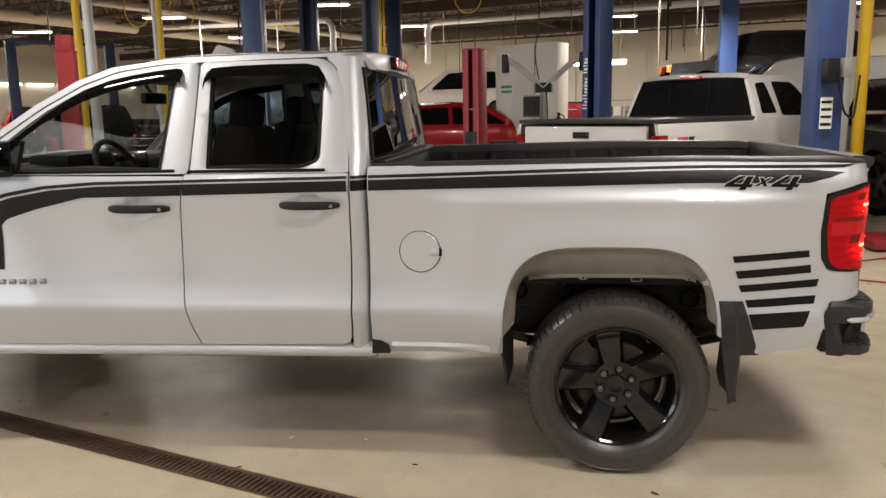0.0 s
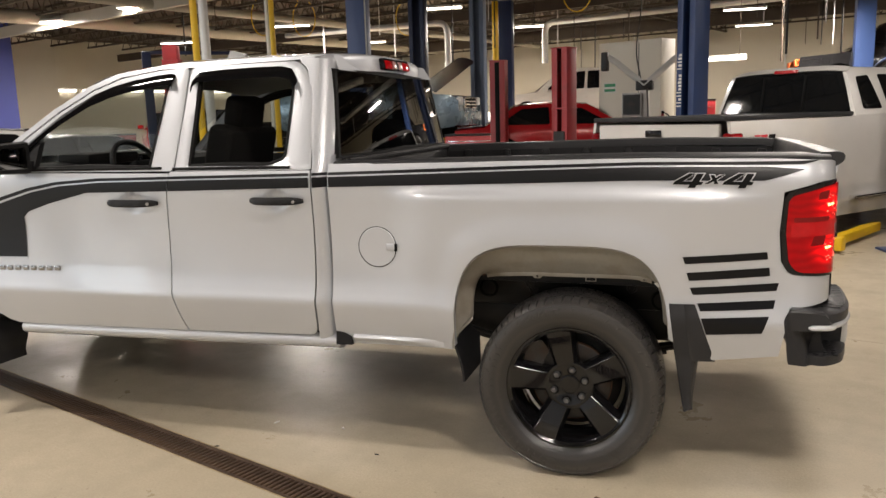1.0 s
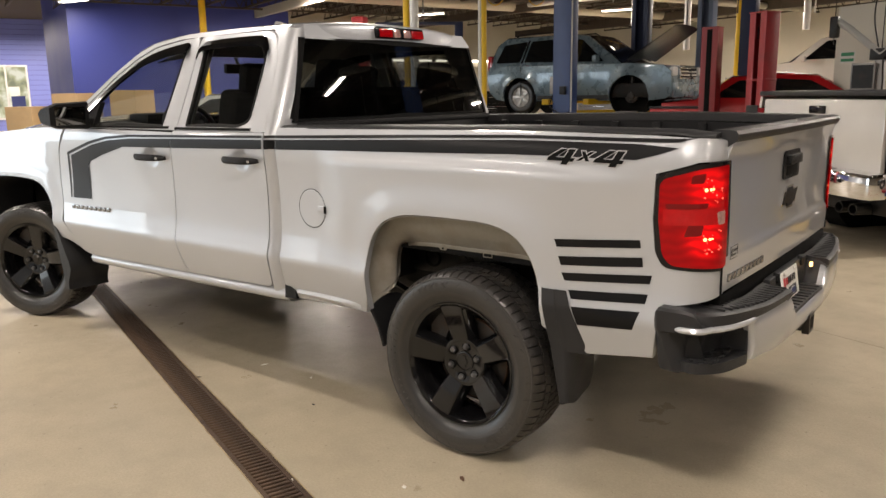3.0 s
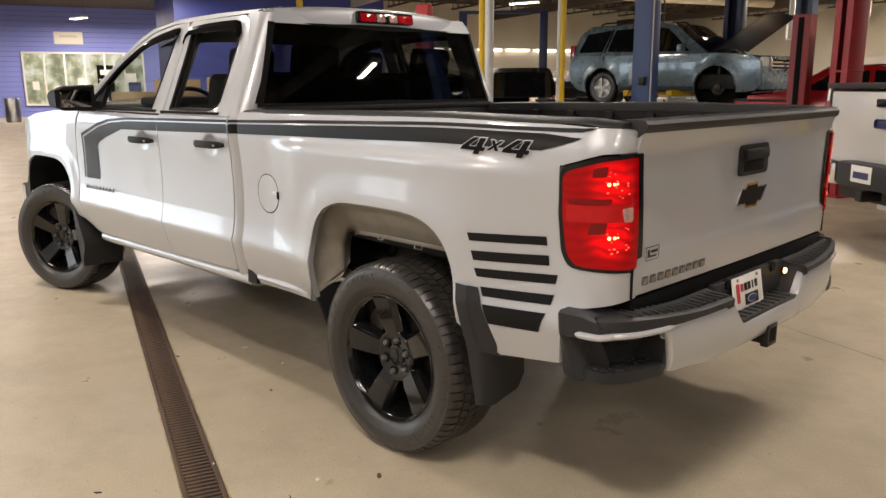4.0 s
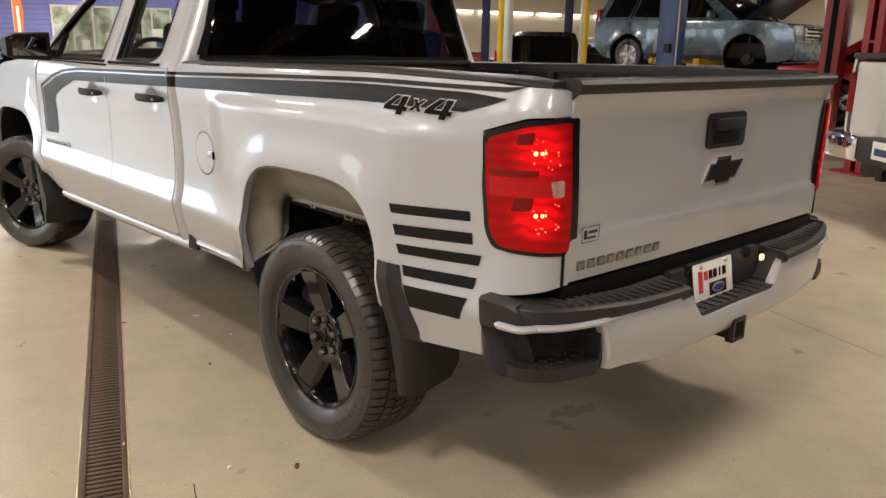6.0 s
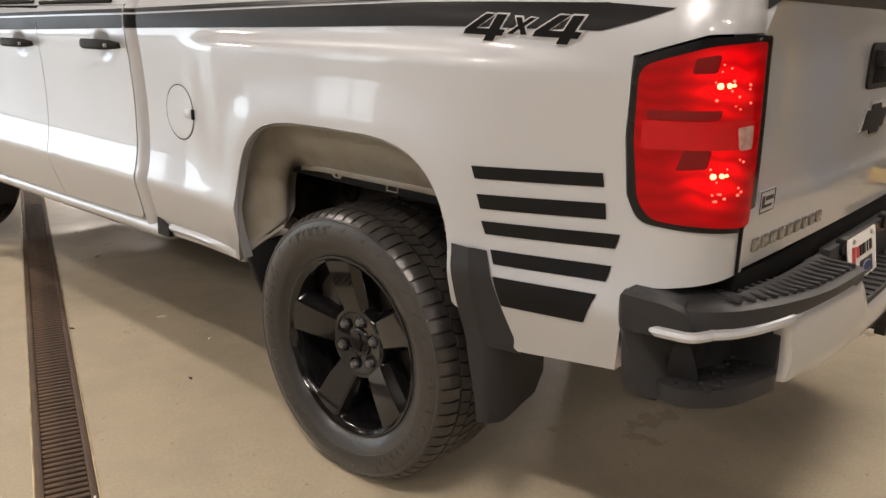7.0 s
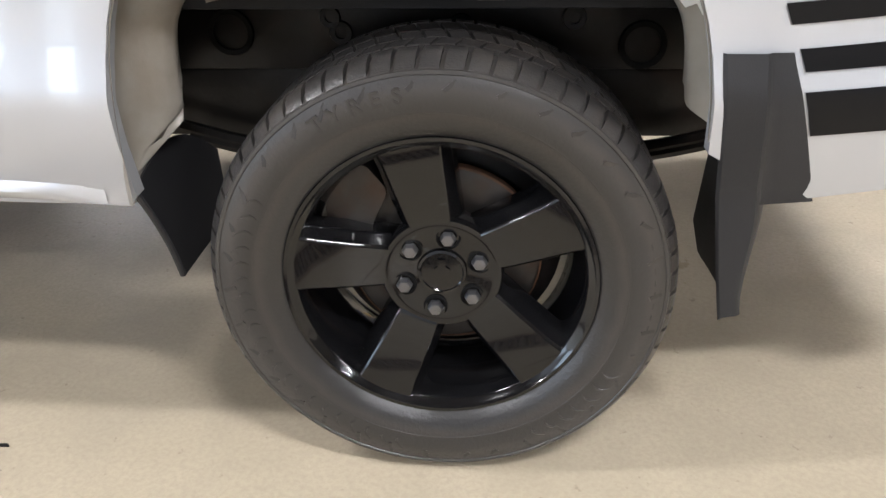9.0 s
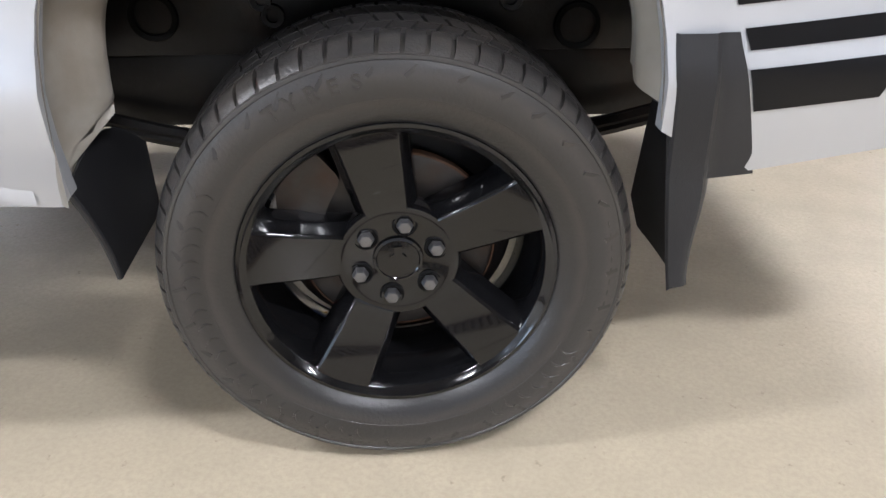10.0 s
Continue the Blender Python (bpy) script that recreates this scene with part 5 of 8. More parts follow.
for sg in (-1, 1):
    bm = BM()
    for k, (ln, z) in enumerate(((1.40, 0.47), (1.10, 0.455), (0.8, 0.44))):
        tube(bm, [(x, sg * 0.60, z + 0.13 * (x / 0.7) ** 2) for x in steps(-ln / 2, ln / 2, 12)], 0.014, 6)
    part("leaf_spring", bm, "chassis", TRUCK)
    bm = tube(BM(), [(0.10, sg * 0.45, 0.36), (0.36, sg * 0.50, 0.78)], 0.032, 12)
    part("shock_absorber", bm, "grey_metal", TRUCK)
bm = box(BM(), (-1.35, -0.62, 0.62), (0.9, 0.34, 0.24), 0.04)
part("fuel_tank", bm, "chassis", TRUCK)
bm = tube(BM(), bend([(-2.6, 0.3, 0.48), (-0.6, 0.35, 0.50), (-0.2, 0.6, 0.62), (0.4, 0.62, 0.60), (0.75, 0.85, 0.50)], 0.15), 0.032, 10)
part("exhaust_pipe", bm, "rust_steel", TRUCK)
bm = lathe(BM(), [(0.16, -0.10), (0.30, -0.12), (0.37, -0.08), (0.385, 0.0), (0.37, 0.08), (0.30, 0.12), (0.16, 0.10)], 40, "Z")
o = part("spare_tyre", bm, "rubber", TRUCK, "spare tyre under the bed")
o.location = (0.58, 0, 0.62)
part("cab_floor", box(BM(), (-2.25, 0, 0.60), (2.3, 1.72, 0.06), 0.01), "chassis", TRUCK)
part("engine_bay", box(BM(), (-3.7, 0, 0.85), (1.2, 1.1, 0.55), 0.05), "chassis", TRUCK)
bm = well_skin(-3.690, 0.480, 0.545, 0.93, 0.62, 0.9)
o = part("front_arch_liner", bm, "black_plastic", TRUCK, "black front wheel arch liner")
mirrored(o, TRUCK)


# ---- wheels ----
def wheel_mesh_parts(parent):
    """Outer face towards -y, hub centre at the origin."""
    R = 0.397
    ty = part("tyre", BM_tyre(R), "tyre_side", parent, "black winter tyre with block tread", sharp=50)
    tagged(part("tread", BM_tread(R), "rubber", ty), kind="stuff")
    for a0, n, r, tall, wide in ((-10, 8, 0.345, 0.016, 0.012), (-120, 12, 0.35, 0.012, 0.009)):
        for k in range(n):
            a = radians(a0 + k * (3.6 if tall > 0.014 else 2.8))
            rot = Matrix.Rotation(-a + math.pi / 2, 4, "Y")
            c = Vector((math.cos(a) * r, -0.1351 + 0.16 * (r - 0.335), math.sin(a) * r))
            part("sidewall_mark", box(BM(), c, (wide, 0.004, tall), 0.0012, rot), "rubber", ty)
    for k, ch in enumerate("TYRES"):
        me = text_mesh(ch, 0.034, 0.0022, 0.0, 0.0006)
        a = radians(121 - 5.6 * k)
        me.transform(Matrix.Rotation(math.pi / 2 - a, 4, "Y") @ Matrix.Translation((0, -0.1352, 0.341)) @ Matrix.Rotation(radians(90), 4, "X"))
        me.materials.clear()
        me.materials.append(M["rubber"])
        new("sidewall_letter", me).parent = ty
    bm = BM()
    rnd = random.Random(5)
    for k in range(34):
        a = 2 * math.pi * (k + rnd.uniform(-0.15, 0.15)) / 34
        rot = Matrix.Rotation(-a + math.pi / 2, 4, "Y") @ Matrix.Rotation(radians(rnd.choice((48, 56, -20))), 4, "Y")
        box(bm, Vector((math.cos(a) * 0.353, -0.1329, math.sin(a) * 0.353)), (0.0065, 0.0052, rnd.uniform(0.016, 0.030)), 0.0, rot @ Matrix.Rotation(radians(-12), 4, "X"))
    # curved claw marks in four groups
    for g in (150, 187, 224, 300):
        for k in range(7):
            a = radians(g + 5.2 * k)
            pts = [(0.318 + 0.034 * q, a + 0.055 * q * q - 0.02 * math.sin(math.pi * q)) for q in steps(0, 1, 5)]
            tube(bm, [(r * math.cos(e), -0.1362 + 0.10 * max(0.0, r - 0.335), r * math.sin(e)) for r, e in pts], [0.0006, 0.0016, 0.0022, 0.0019, 0.0014, 0.0006], 5)
    for r0 in (0.300, 0.3685):
        y0 = -0.1275 if r0 < 0.31 else -0.1292
        lathe(bm, [(r0 - 0.0012, y0 + 0.001), (r0, y0 - 0.0012), (r0 + 0.0012, y0 + 0.001)], 90)
    tagged(part("sidewall_relief", bm, "rubber", ty), kind="stuff")
    rim = part("rim", lathe(BM(), [(0.265, -0.098), (0.2695, -0.108), (0.266, -0.1135), (0.260, -0.1135), (0.255, -0.108), (0.249, -0.104), (0.246, -0.100), (0.243, -0.06), (0.232, -0.03), (0.226, 0.05), (0.240, 0.08), (0.260, 0.10), (0.271, 0.102)], 72), "rim_black", parent, "gloss black alloy rim with five spokes")
    # spokes
    for k in range(5):
        a = radians(100 + 72 * k)
        bm = BM()
        rs = (0.060, 0.085, 0.110, 0.148, 0.184, 0.218, 0.244, 0.258)
        hw = (0.034, 0.037, 0.040, 0.043, 0.046, 0.049, 0.053, 0.062)
        fy = (-0.054, -0.066, -0.074, -0.084, -0.092, -0.099, -0.104, -0.1055)
        rows = []
        for r, w, y in zip(rs, hw, fy):
            half = [(w + 0.017, y + 0.060), (w + 0.0145, y + 0.030), (w + 0.0125, y + 0.0245), (w + 0.0095, y + 0.0215), (w + 0.0015, y + 0.0055), (w - 0.001, y + 0.0022), (w - 0.0045, y)]
            ring = [(-q, yy) for q, yy in half] + half[::-1]
            rows.append([bm.verts.new((r * math.cos(a) - t * math.sin(a), yy, r * math.sin(a) + t * math.cos(a))) for t, yy in ring])
        for p, q in zip(rows, rows[1:]):
            for i in range(len(p) - 1):
                bm.faces.new((p[i], p[i + 1], q[i + 1], q[i]))
        part("spoke", bm, "rim_black", rim, sharp=28)
    part("hub_face", lathe(BM(), [(0.106, -0.032), (0.109, -0.056), (0.1075, -0.0635), (0.1035, -0.0685), (0.097, -0.0700), (0.088, -0.0685), (0.070, -0.0635), (0.052, -0.0600), (0.0435, -0.0585), (0.0425, -0.0625), (0.038, -0.0640), (0.036, -0.0620), (0.0005, -0.0625)], 56), "rim_black", rim)
    em2 = [(-0.007, 0.026), (0.007, 0.026), (0.007, 0.012), (0.014, 0.007), (0.014, -0.007), (0.007, -0.012), (0.007, -0.026), (-0.007, -0.026), (-0.007, -0.012), (-0.014, -0.007), (-0.014, 0.007), (-0.007, 0.012)]
    part("cap_emblem", prism(BM(), em2, lambda u, v, d: (u, d, v), -0.0655, -0.062), "rim_black", rim)
    for k in range(6):
        a = radians(79.5 + 60 * k)
        c = (0.0699 * math.cos(a), 0.013, 0.0699 * math.sin(a))
        bm = lathe(BM(), [(0.0205, -0.070), (0.0215, -0.0790), (0.0195, -0.0800), (0.0180, -0.0775), (0.0172, -0.0765), (0.0005, -0.0765)], 20)
        o = part("lug_seat", bm, "gap", rim)
        o.location = c
        bm = lathe(BM(), [(0.0140, -0.055), (0.0140, -0.084), (0.0110, -0.0905), (0.0075, -0.0915), (0.0005, -0.0915)], 6)
        o = part("lug_nut", bm, "nut", rim, "dark chrome lug nut", sharp=20)
        o.location = c
    disc = part("brake_disc", lathe(BM(), [(0.085, 0.0), (0.10, -0.005), (0.165, -0.005), (0.172, -0.002), (0.172, 0.018), (0.10, 0.018)], 48), "rust_steel", parent, "worn steel brake disc with rust")
    part("disc_hat", lathe(BM(), [(0.0005, -0.045), (0.09, -0.045), (0.098, -0.035), (0.10, 0.0)], 40), "rust_steel", disc)
    part("rust_ring", lathe(BM(), [(0.172, -0.004), (0.1755, -0.002), (0.1755, 0.016), (0.172, 0.018)], 48), "rust", disc)
    bm = prism(BM(), rounded([(-0.20, 0.03), (-0.20, 0.14), (-0.13, 0.19), (-0.09, 0.14), (-0.12, 0.08), (-0.13, 0.02)], 0.015), lambda u, v, d: (u, d, v), -0.030, 0.05)
    part("brake_caliper", bm, "rust_steel", parent, "grey brake caliper")
    part("backing_plate", lathe(BM(), [(0.0005, 0.045), (0.20, 0.045), (0.215, 0.055), (0.215, 0.065), (0.0005, 0.065)], 40), "chassis", parent)


def BM_tyre(R):
    """Tyre carcass and tread blocks in one mesh."""
    bm = BM()
    prof = [(0.260, -0.100), (0.265, -0.109), (0.2705, -0.113), (0.277, -0.119), (0.294, -0.128), (0.314, -0.1345), (0.335, -0.1365), (0.350, -0.1355), (0.360, -0.1335), (0.368, -0.1310), (0.3695, -0.1325), (0.3745, -0.1318), (0.3765, -0.1285), (0.3785, -0.1235), (0.3835, -0.108), (0.3870, -0.092), (0.3885, -0.06), (0.389, 0)]
    prof += [(r, -y) for r, y in prof[-2::-1]]
    lathe(bm, prof, 144)
    for v in bm.verts:
        v.co.y *= 1.2 if v.co.y > 0 else 1
    # raised rib on the sidewall
    lathe(bm, [(0.309, -0.1310), (0.311, -0.1340), (0.3135, -0.1345), (0.316, -0.1335)], 120)
    return bm


def BM_tread(R):
    """Tread blocks round the tyre."""
    bm = BM()
    n = 66
    rnd = random.Random(3)
    # shoulder blocks: section across the tread (radius, distance from the middle), with sipes between
    shoulder = [(R - 0.0005, 0.072), (R - 0.0015, 0.092), (0.3915, 0.108), (0.3845, 0.1205), (0.3775, 0.1285)]
    rib = [(R, 0.026), (R, 0.066)]
    middle = [(R, -0.021), (R, 0.021)]
    for sg in (-1, 1):
        for sect, ph, gap, lean in ((shoulder, 0.0, 0.19, 0.10), (rib, 0.35, 0.13, 0.30)):
            for k in range(n):
                lo, hi = k + ph + gap / 2, k + 1 + ph - gap / 2 + rnd.uniform(-0.02, 0.02)
                rows = []
                for i, (r, y) in enumerate(sect):
                    tw = lean * (i / (len(sect) - 1))
                    rows.append([bm.verts.new((q * math.cos(2 * math.pi * (e + tw) / n), sg * y, q * math.sin(2 * math.pi * (e + tw) / n))) for e, q in ((lo, r - 0.009), (lo, r), (hi, r), (hi, r - 0.009))])
                for a, b in zip(rows, rows[1:]):
                    for i in range(3):
                        bm.faces.new((a[i], a[i + 1], b[i + 1], b[i]))
                bm.faces.new(rows[0])
                bm.faces.new(rows[-1][::-1])
    for k in range(n):
        lo, hi = k + 0.08, k + 0.90
        vs = [bm.verts.new((r * math.cos(2 * math.pi * (e + 0.25 * (y > 0)) / n), y, r * math.sin(2 * math.pi * (e + 0.25 * (y > 0)) / n))) for y in (-0.021, 0.021) for e, r in ((lo, R - 0.009), (lo, R), (hi, R), (hi, R - 0.009))]
        for q in ((0, 1, 5, 4), (1, 2, 6, 5), (2, 3, 7, 6), (0, 1, 2, 3), (4, 5, 6, 7)):
            bm.faces.new([vs[i] for i in q])
    for v in bm.verts:
        v.co.y *= 1.2 if v.co.y > 0 else 1
    return bm


wheel = new("road_wheel")
wheel.parent = TRUCK
tagged(wheel, "black five-spoke alloy wheel with winter tyre")
wheel_mesh_parts(wheel)
wheel.location = (0, -0.859, 0.3955)
wheel.scale = (1.002, 1.002, 1.002)
mats = [pose(-3.745, -0.86, 0.3955, 0, 20, 23), pose(0, 0.859, 0.3955, 0, 0, 180), pose(-3.745, 0.86, 0.3955, 0, 33, 203)]
for m in mats:
    made = {}
    for o in (wheel, *wheel.children_recursive):
        made[o] = o.copy()
        scene.collection.objects.link(made[o])
        made[o].parent = made.get(o.parent, TRUCK)
    made[wheel].matrix_basis = m @ Matrix.Diagonal((*wheel.scale, 1))

# torn white clip at the rear edge of the wheel opening
bm = prism(BM(), [(0.352, 0.868), (0.366, 0.852), (0.382, 0.858), (0.392, 0.842), (0.404, 0.838), (0.400, 0.862), (0.388, 0.868), (0.378, 0.884), (0.366, 0.872)], lambda u, v, d: (u, -0.93 + d, v), 0.0, 0.006)
part("torn_clip", bm, "paper", TRUCK, "torn white plastic clip in the wheel opening")

# ---- mirrors, cabin ----
for sg in (-1, 1):
    bm = BM()
    rows = []
    for k in steps(0, 1, 10):
        y = 0.985 + 0.235 * k
        h = 0.078 - 0.012 * k
        xf = -2.86 + 0.03 * k - 0.01
        e = 1 - 0.25 * sm(0.8, 1, k)
        rows.append([bm.verts.new((x, sg * y, 1.425 + z * e)) for x, z in ((-2.735, -h), (-2.735, h), (-2.76, h + 0.008), (xf + 0.015, h - 0.01), (xf - 0.02, 0.02), (xf, -h + 0.015), (-2.76, -h - 0.006))])
    for a, b in zip(rows, rows[1:]):
        for i in range(7):
            bm.faces.new((a[i], a[(i + 1) % 7], b[(i + 1) % 7], b[i]))
    bm.faces.new(rows[0])
    bm.faces.new(rows[-1][::-1])
    mir = part("door_mirror", bm, "black_plastic", TRUCK, "black plastic door mirror")
    mir.location.x = 0.05
    part("mirror_glass", box(BM(), (-2.732, sg * 1.10, 1.425), (0.004, 0.180, 0.108), 0.001), "mirror", mir, "mirror glass")
    bm = prism(BM(), [(-2.86, 1.36), (-2.74, 1.36), (-2.74, 1.50), (-2.775, 1.51)], lambda u, v, d: (u, sg * (cab_w(u, v) + d), v), -0.02, 0.012)
    box(bm, (-2.785, sg * 0.97, 1.385), (0.07, 0.10, 0.045), 0.012)
    part("mirror_foot", bm, "black_plastic", mir)


def seat(x, y, bench=0.0):
    s = new("seat_row" if bench else "front_seat")
    s.parent = TRUCK
    w = bench or 0.52
    part("seat_cushion", box(BM(), (x - 0.05, y, 1.02), (0.52, w, 0.16), 0.05, None, 3), "seat", s)
    bm = box(BM(), (0, 0, 0), (0.15, w - 0.02, 0.62), 0.055, None, 3)
    o = part("seat_back", bm, "seat", s)
    o.matrix_local = pose(x + 0.25, y, 1.26, 0, 14, 0)
    for yy in ((y,) if not bench else (y - 0.42, y + 0.42)):
        bm = box(BM(), (0, 0, 0), (0.11, 0.27, 0.19), 0.05, None, 3)
        o = part("headrest", bm, "seat", s)
        o.matrix_local = pose(x + 0.325, yy, 1.625, 0, 10, 0)
        part("headrest_post", tube(BM(), [(x + 0.31, yy - 0.06, 1.5), (x + 0.32, yy - 0.06, 1.58)], 0.007, 6), "steel", s)
    return tagged(s, "dark grey cloth seat with headrest")


seat(-2.15, -0.42)
seat(-2.15, 0.42)
seat(-1.52, 0.0, 1.40)
bm = sheet(BM(), lambda x, t: (x, 0.86 * t, spline((-3.1, -2.95, -2.75, -2.68, -2.66), (1.335, 1.375, 1.37, 1.32, 1.1))(x)), steps(-3.08, -2.66, 14), steps(-1, 1, 12))
dash = part("dashboard", bm, "trim_dark", TRUCK, "black dashboard with red lights")
part("instrument_hood", box(BM(), (-2.74, -0.42, 1.39), (0.20, 0.42, 0.07), 0.025), "trim_dark", dash)
for k in range(3):
    part("dash_light", box(BM(), (-2.655, -0.22 + 0.05 * k, 1.285), (0.006, 0.022, 0.022), 0.003), "red_led", dash)
part("centre_stack", box(BM(), (-2.69, 0.0, 1.2), (0.10, 0.36, 0.40), 0.02), "gloss_black", dash)
bm = BM()
ringp = [Vector((0, 0.185 * math.cos(a), 0.185 * math.sin(a))) for a in steps(0, 2 * math.pi, 28)]
tube(bm, ringp, 0.016, 8, False)
for a in (0.1, 3.04, 4.71):
    tube(bm, [(0.03, 0, 0), (0, 0.18 * math.cos(a), 0.18 * math.sin(a))], 0.014, 6)
box(bm, (0.03, 0, 0), (0.05, 0.14, 0.11), 0.02)
sw = part("steering_wheel", bm, "trim_dark", TRUCK, "black steering wheel")
sw.matrix_local = pose(-2.50, -0.42, 1.31, 0, -22, 0)
bm = box(BM(), (-2.50, 0.0, 1.715), (0.03, 0.25, 0.065), 0.012)
tube(bm, [(-2.50, 0, 1.72), (-2.54, 0, 1.79)], 0.01, 6)
part("inside_mirror", bm, "trim_dark", TRUCK, "black inside mirror")
bm = sheet(BM(), lambda x, z: (x, -0.86 + 0.22 * max(0, z - 1.36), z), steps(-2.95, -1.2, 4), steps(0.65, 1.345, 3))
o = part("door_lining", bm, "trim_dark", TRUCK)
mirrored(o, TRUCK)
part("cab_rear_lining", box(BM(), (-1.14, 0, 1.05), (0.03, 1.64, 0.70), 0.01), "trim_dark", TRUCK)
bm = prism(BM(), [(0, 0), (0.16, 0), (0.13, 0.05), (0.05, 0.075)], lambda u, v, d: (-2.18 + u, d, 1.928 + v), -0.02, 0.02)
part("roof_antenna", bm, "grey_metal", TRUCK, "grey shark-fin antenna")


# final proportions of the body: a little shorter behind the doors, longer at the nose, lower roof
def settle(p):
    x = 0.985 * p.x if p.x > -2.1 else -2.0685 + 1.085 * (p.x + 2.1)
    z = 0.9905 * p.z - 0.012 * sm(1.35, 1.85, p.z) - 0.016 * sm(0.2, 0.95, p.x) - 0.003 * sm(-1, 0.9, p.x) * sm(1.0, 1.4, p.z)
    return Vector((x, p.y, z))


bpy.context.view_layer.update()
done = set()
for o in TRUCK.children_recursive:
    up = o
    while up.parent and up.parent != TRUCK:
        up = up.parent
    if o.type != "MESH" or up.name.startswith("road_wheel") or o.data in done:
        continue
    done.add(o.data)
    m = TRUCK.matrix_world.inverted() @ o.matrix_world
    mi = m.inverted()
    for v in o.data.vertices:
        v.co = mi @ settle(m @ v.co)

# ---- rear wheel wells and mudguards, in the body's final proportions ----
def well_point(t, k):
    """Inner wheel arch: t runs over the opening from rear to front, k from the outer lip to the inner edge."""
    c, s = math.cos(t), math.sin(t)
    cs, sn = math.copysign(abs(c) ** 0.5, c), abs(s) ** 0.5
    outer = Vector((-0.044 + 0.450 * cs, 0.440 + 0.569 * sn))
    front = sm(0.2, 0.9, -c)
    c8, s8 = math.copysign(abs(c) ** 0.24, c), abs(s) ** 0.24
    inner = Vector((0.012 + (0.372 + 0.100 * front) * c8, 0.440 + 0.437 * s8))
    bulge = 0.020 * sm(0.0, 0.18, k) * (1 - sm(0.3, 0.6, k))
    m = sm(0.22, 0.95, k)
    p = outer.lerp(inner, m) + (outer - Vector((-0.044, 0.60))).normalized() * bulge
    # pressed ridge down the front column and over the top panel
    ridge = math.exp(-((k - 0.62) / 0.12) ** 2) * (0.008 + 0.020 * front)
    p += (Vector((-0.044, 0.70)) - p).normalized() * ridge
    y = -(0.984 - (0.115 + 0.085 * front) * sm(0.0, 1.0, k) ** 0.8)
    return (p.x, y, p.y)


ts = steps(0.15, math.pi - 0.12, 72) + [math.pi - a for a in (0.10, 0.075, 0.055, 0.034)]
bm = sheet(BM(), lambda t, k: well_point(t, k * (1 - 0.72 * (1 - sm(0.034, 0.12, math.sin(t))) * (t > 2))), ts, steps(0, 1, 22))
ws = part("wheel_arch_skin", bm, "silver_bare", TRUCK, "bare primed inner wheel arch", sharp=60)
mirrored(ws, TRUCK)
# turned-down flange along the inner edge, with two drilled tabs and a bracket
tt = [t for t in ts if 0.95 < t < 2.28]
bm = BM()
rows = []
for t in tt:
    p = Vector(well_point(t, 1.0))
    rows.append([bm.verts.new(p + Vector(d)) for d in ((0, 0, 0.002), (0, -0.003, -0.006), (0, -0.001, -0.016), (0, 0.003, -0.016), (0, 0.004, 0.0))])
for a, b in zip(rows, rows[1:]):
    for i in range(4):
        bm.faces.new((a[i], a[i + 1], b[i + 1], b[i]))
fl2 = part("bed_flange", bm, "silver_bare", TRUCK, "bare bed flange above the wheel")
fl3 = mirrored(fl2, TRUCK)
for x in (-0.145, 0.305):
    tab = prism(BM(), [(x - 0.034, 0.872), (x - 0.012, 0.851), (x + 0.012, 0.851), (x + 0.034, 0.872)], lambda u, v, d: (u, -0.869 + d, v), 0, 0.003)
    mirrored(part("flange_tab", tab, "silver_bare", fl2), fl3)
    part("tab_hole", box(BM(), (x, -0.8705, 0.860), (0.008, 0.002, 0.008)), "gap", fl2)
bm = BM()
for c, d in (((0.084, -0.868, 0.846), (0.044, 0.004, 0.003)), ((0.063, -0.868, 0.857), (0.003, 0.004, 0.024)), ((0.105, -0.868, 0.857), (0.003, 0.004, 0.024))):
    box(bm, c, d, 0.0006)
part("flange_clip", bm, "silver_bare", fl2)
# drain holes and a rust bloom on the front column
for t, k, r in ((2.47, 0.90, 0.0055), (2.70, 0.74, 0.0045), (2.86, 0.80, 0.004)):
    p = Vector(well_point(t, k))
    n = (Vector(well_point(t + 0.02, k)) - p).cross(Vector(well_point(t, k + 0.02)) - p).normalized()
    n = n if n.y < 0 else -n
    bm = BM()
    bmesh.ops.create_cone(bm, cap_ends=True, segments=12, radius1=r, radius2=r, depth=0.002, matrix=Matrix.Translation(p + n * 0.0012) @ n.to_track_quat("Z", "Y").to_matrix().to_4x4())
    part("drain_hole", bm, "gap", ws)
bm = BM()
rnd = random.Random(12)
for k in range(14):
    t, q = 2.30 + 0.012 * k + rnd.uniform(-0.004, 0.004), 0.845 + 0.006 * k + rnd.uniform(-0.012, 0.012)
    p = Vector(well_point(t, min(0.97, q)))
    r = rnd.uniform(0.003, 0.007)
    vs = [bm.verts.new(p + Vector((r * math.cos(a) * rnd.uniform(0.6, 1.2), -0.0022, r * math.sin(a) * rnd.uniform(0.6, 1.2) - 0.4 * r * math.cos(a)))) for a in steps(0, 5.4, 6)]
    bm.faces.new(vs)
tagged(part("rust_bloom", bm, "rust", ws, "rust bloom on the inner arch"), kind="stuff")
# plan of the rear mudguard at a height: front return, outer strip, flare along the body
guard_front = spline((0.30, 0.40, 0.52, 0.64, 0.80), (0.474, 0.457, 0.438, 0.422, 0.404))


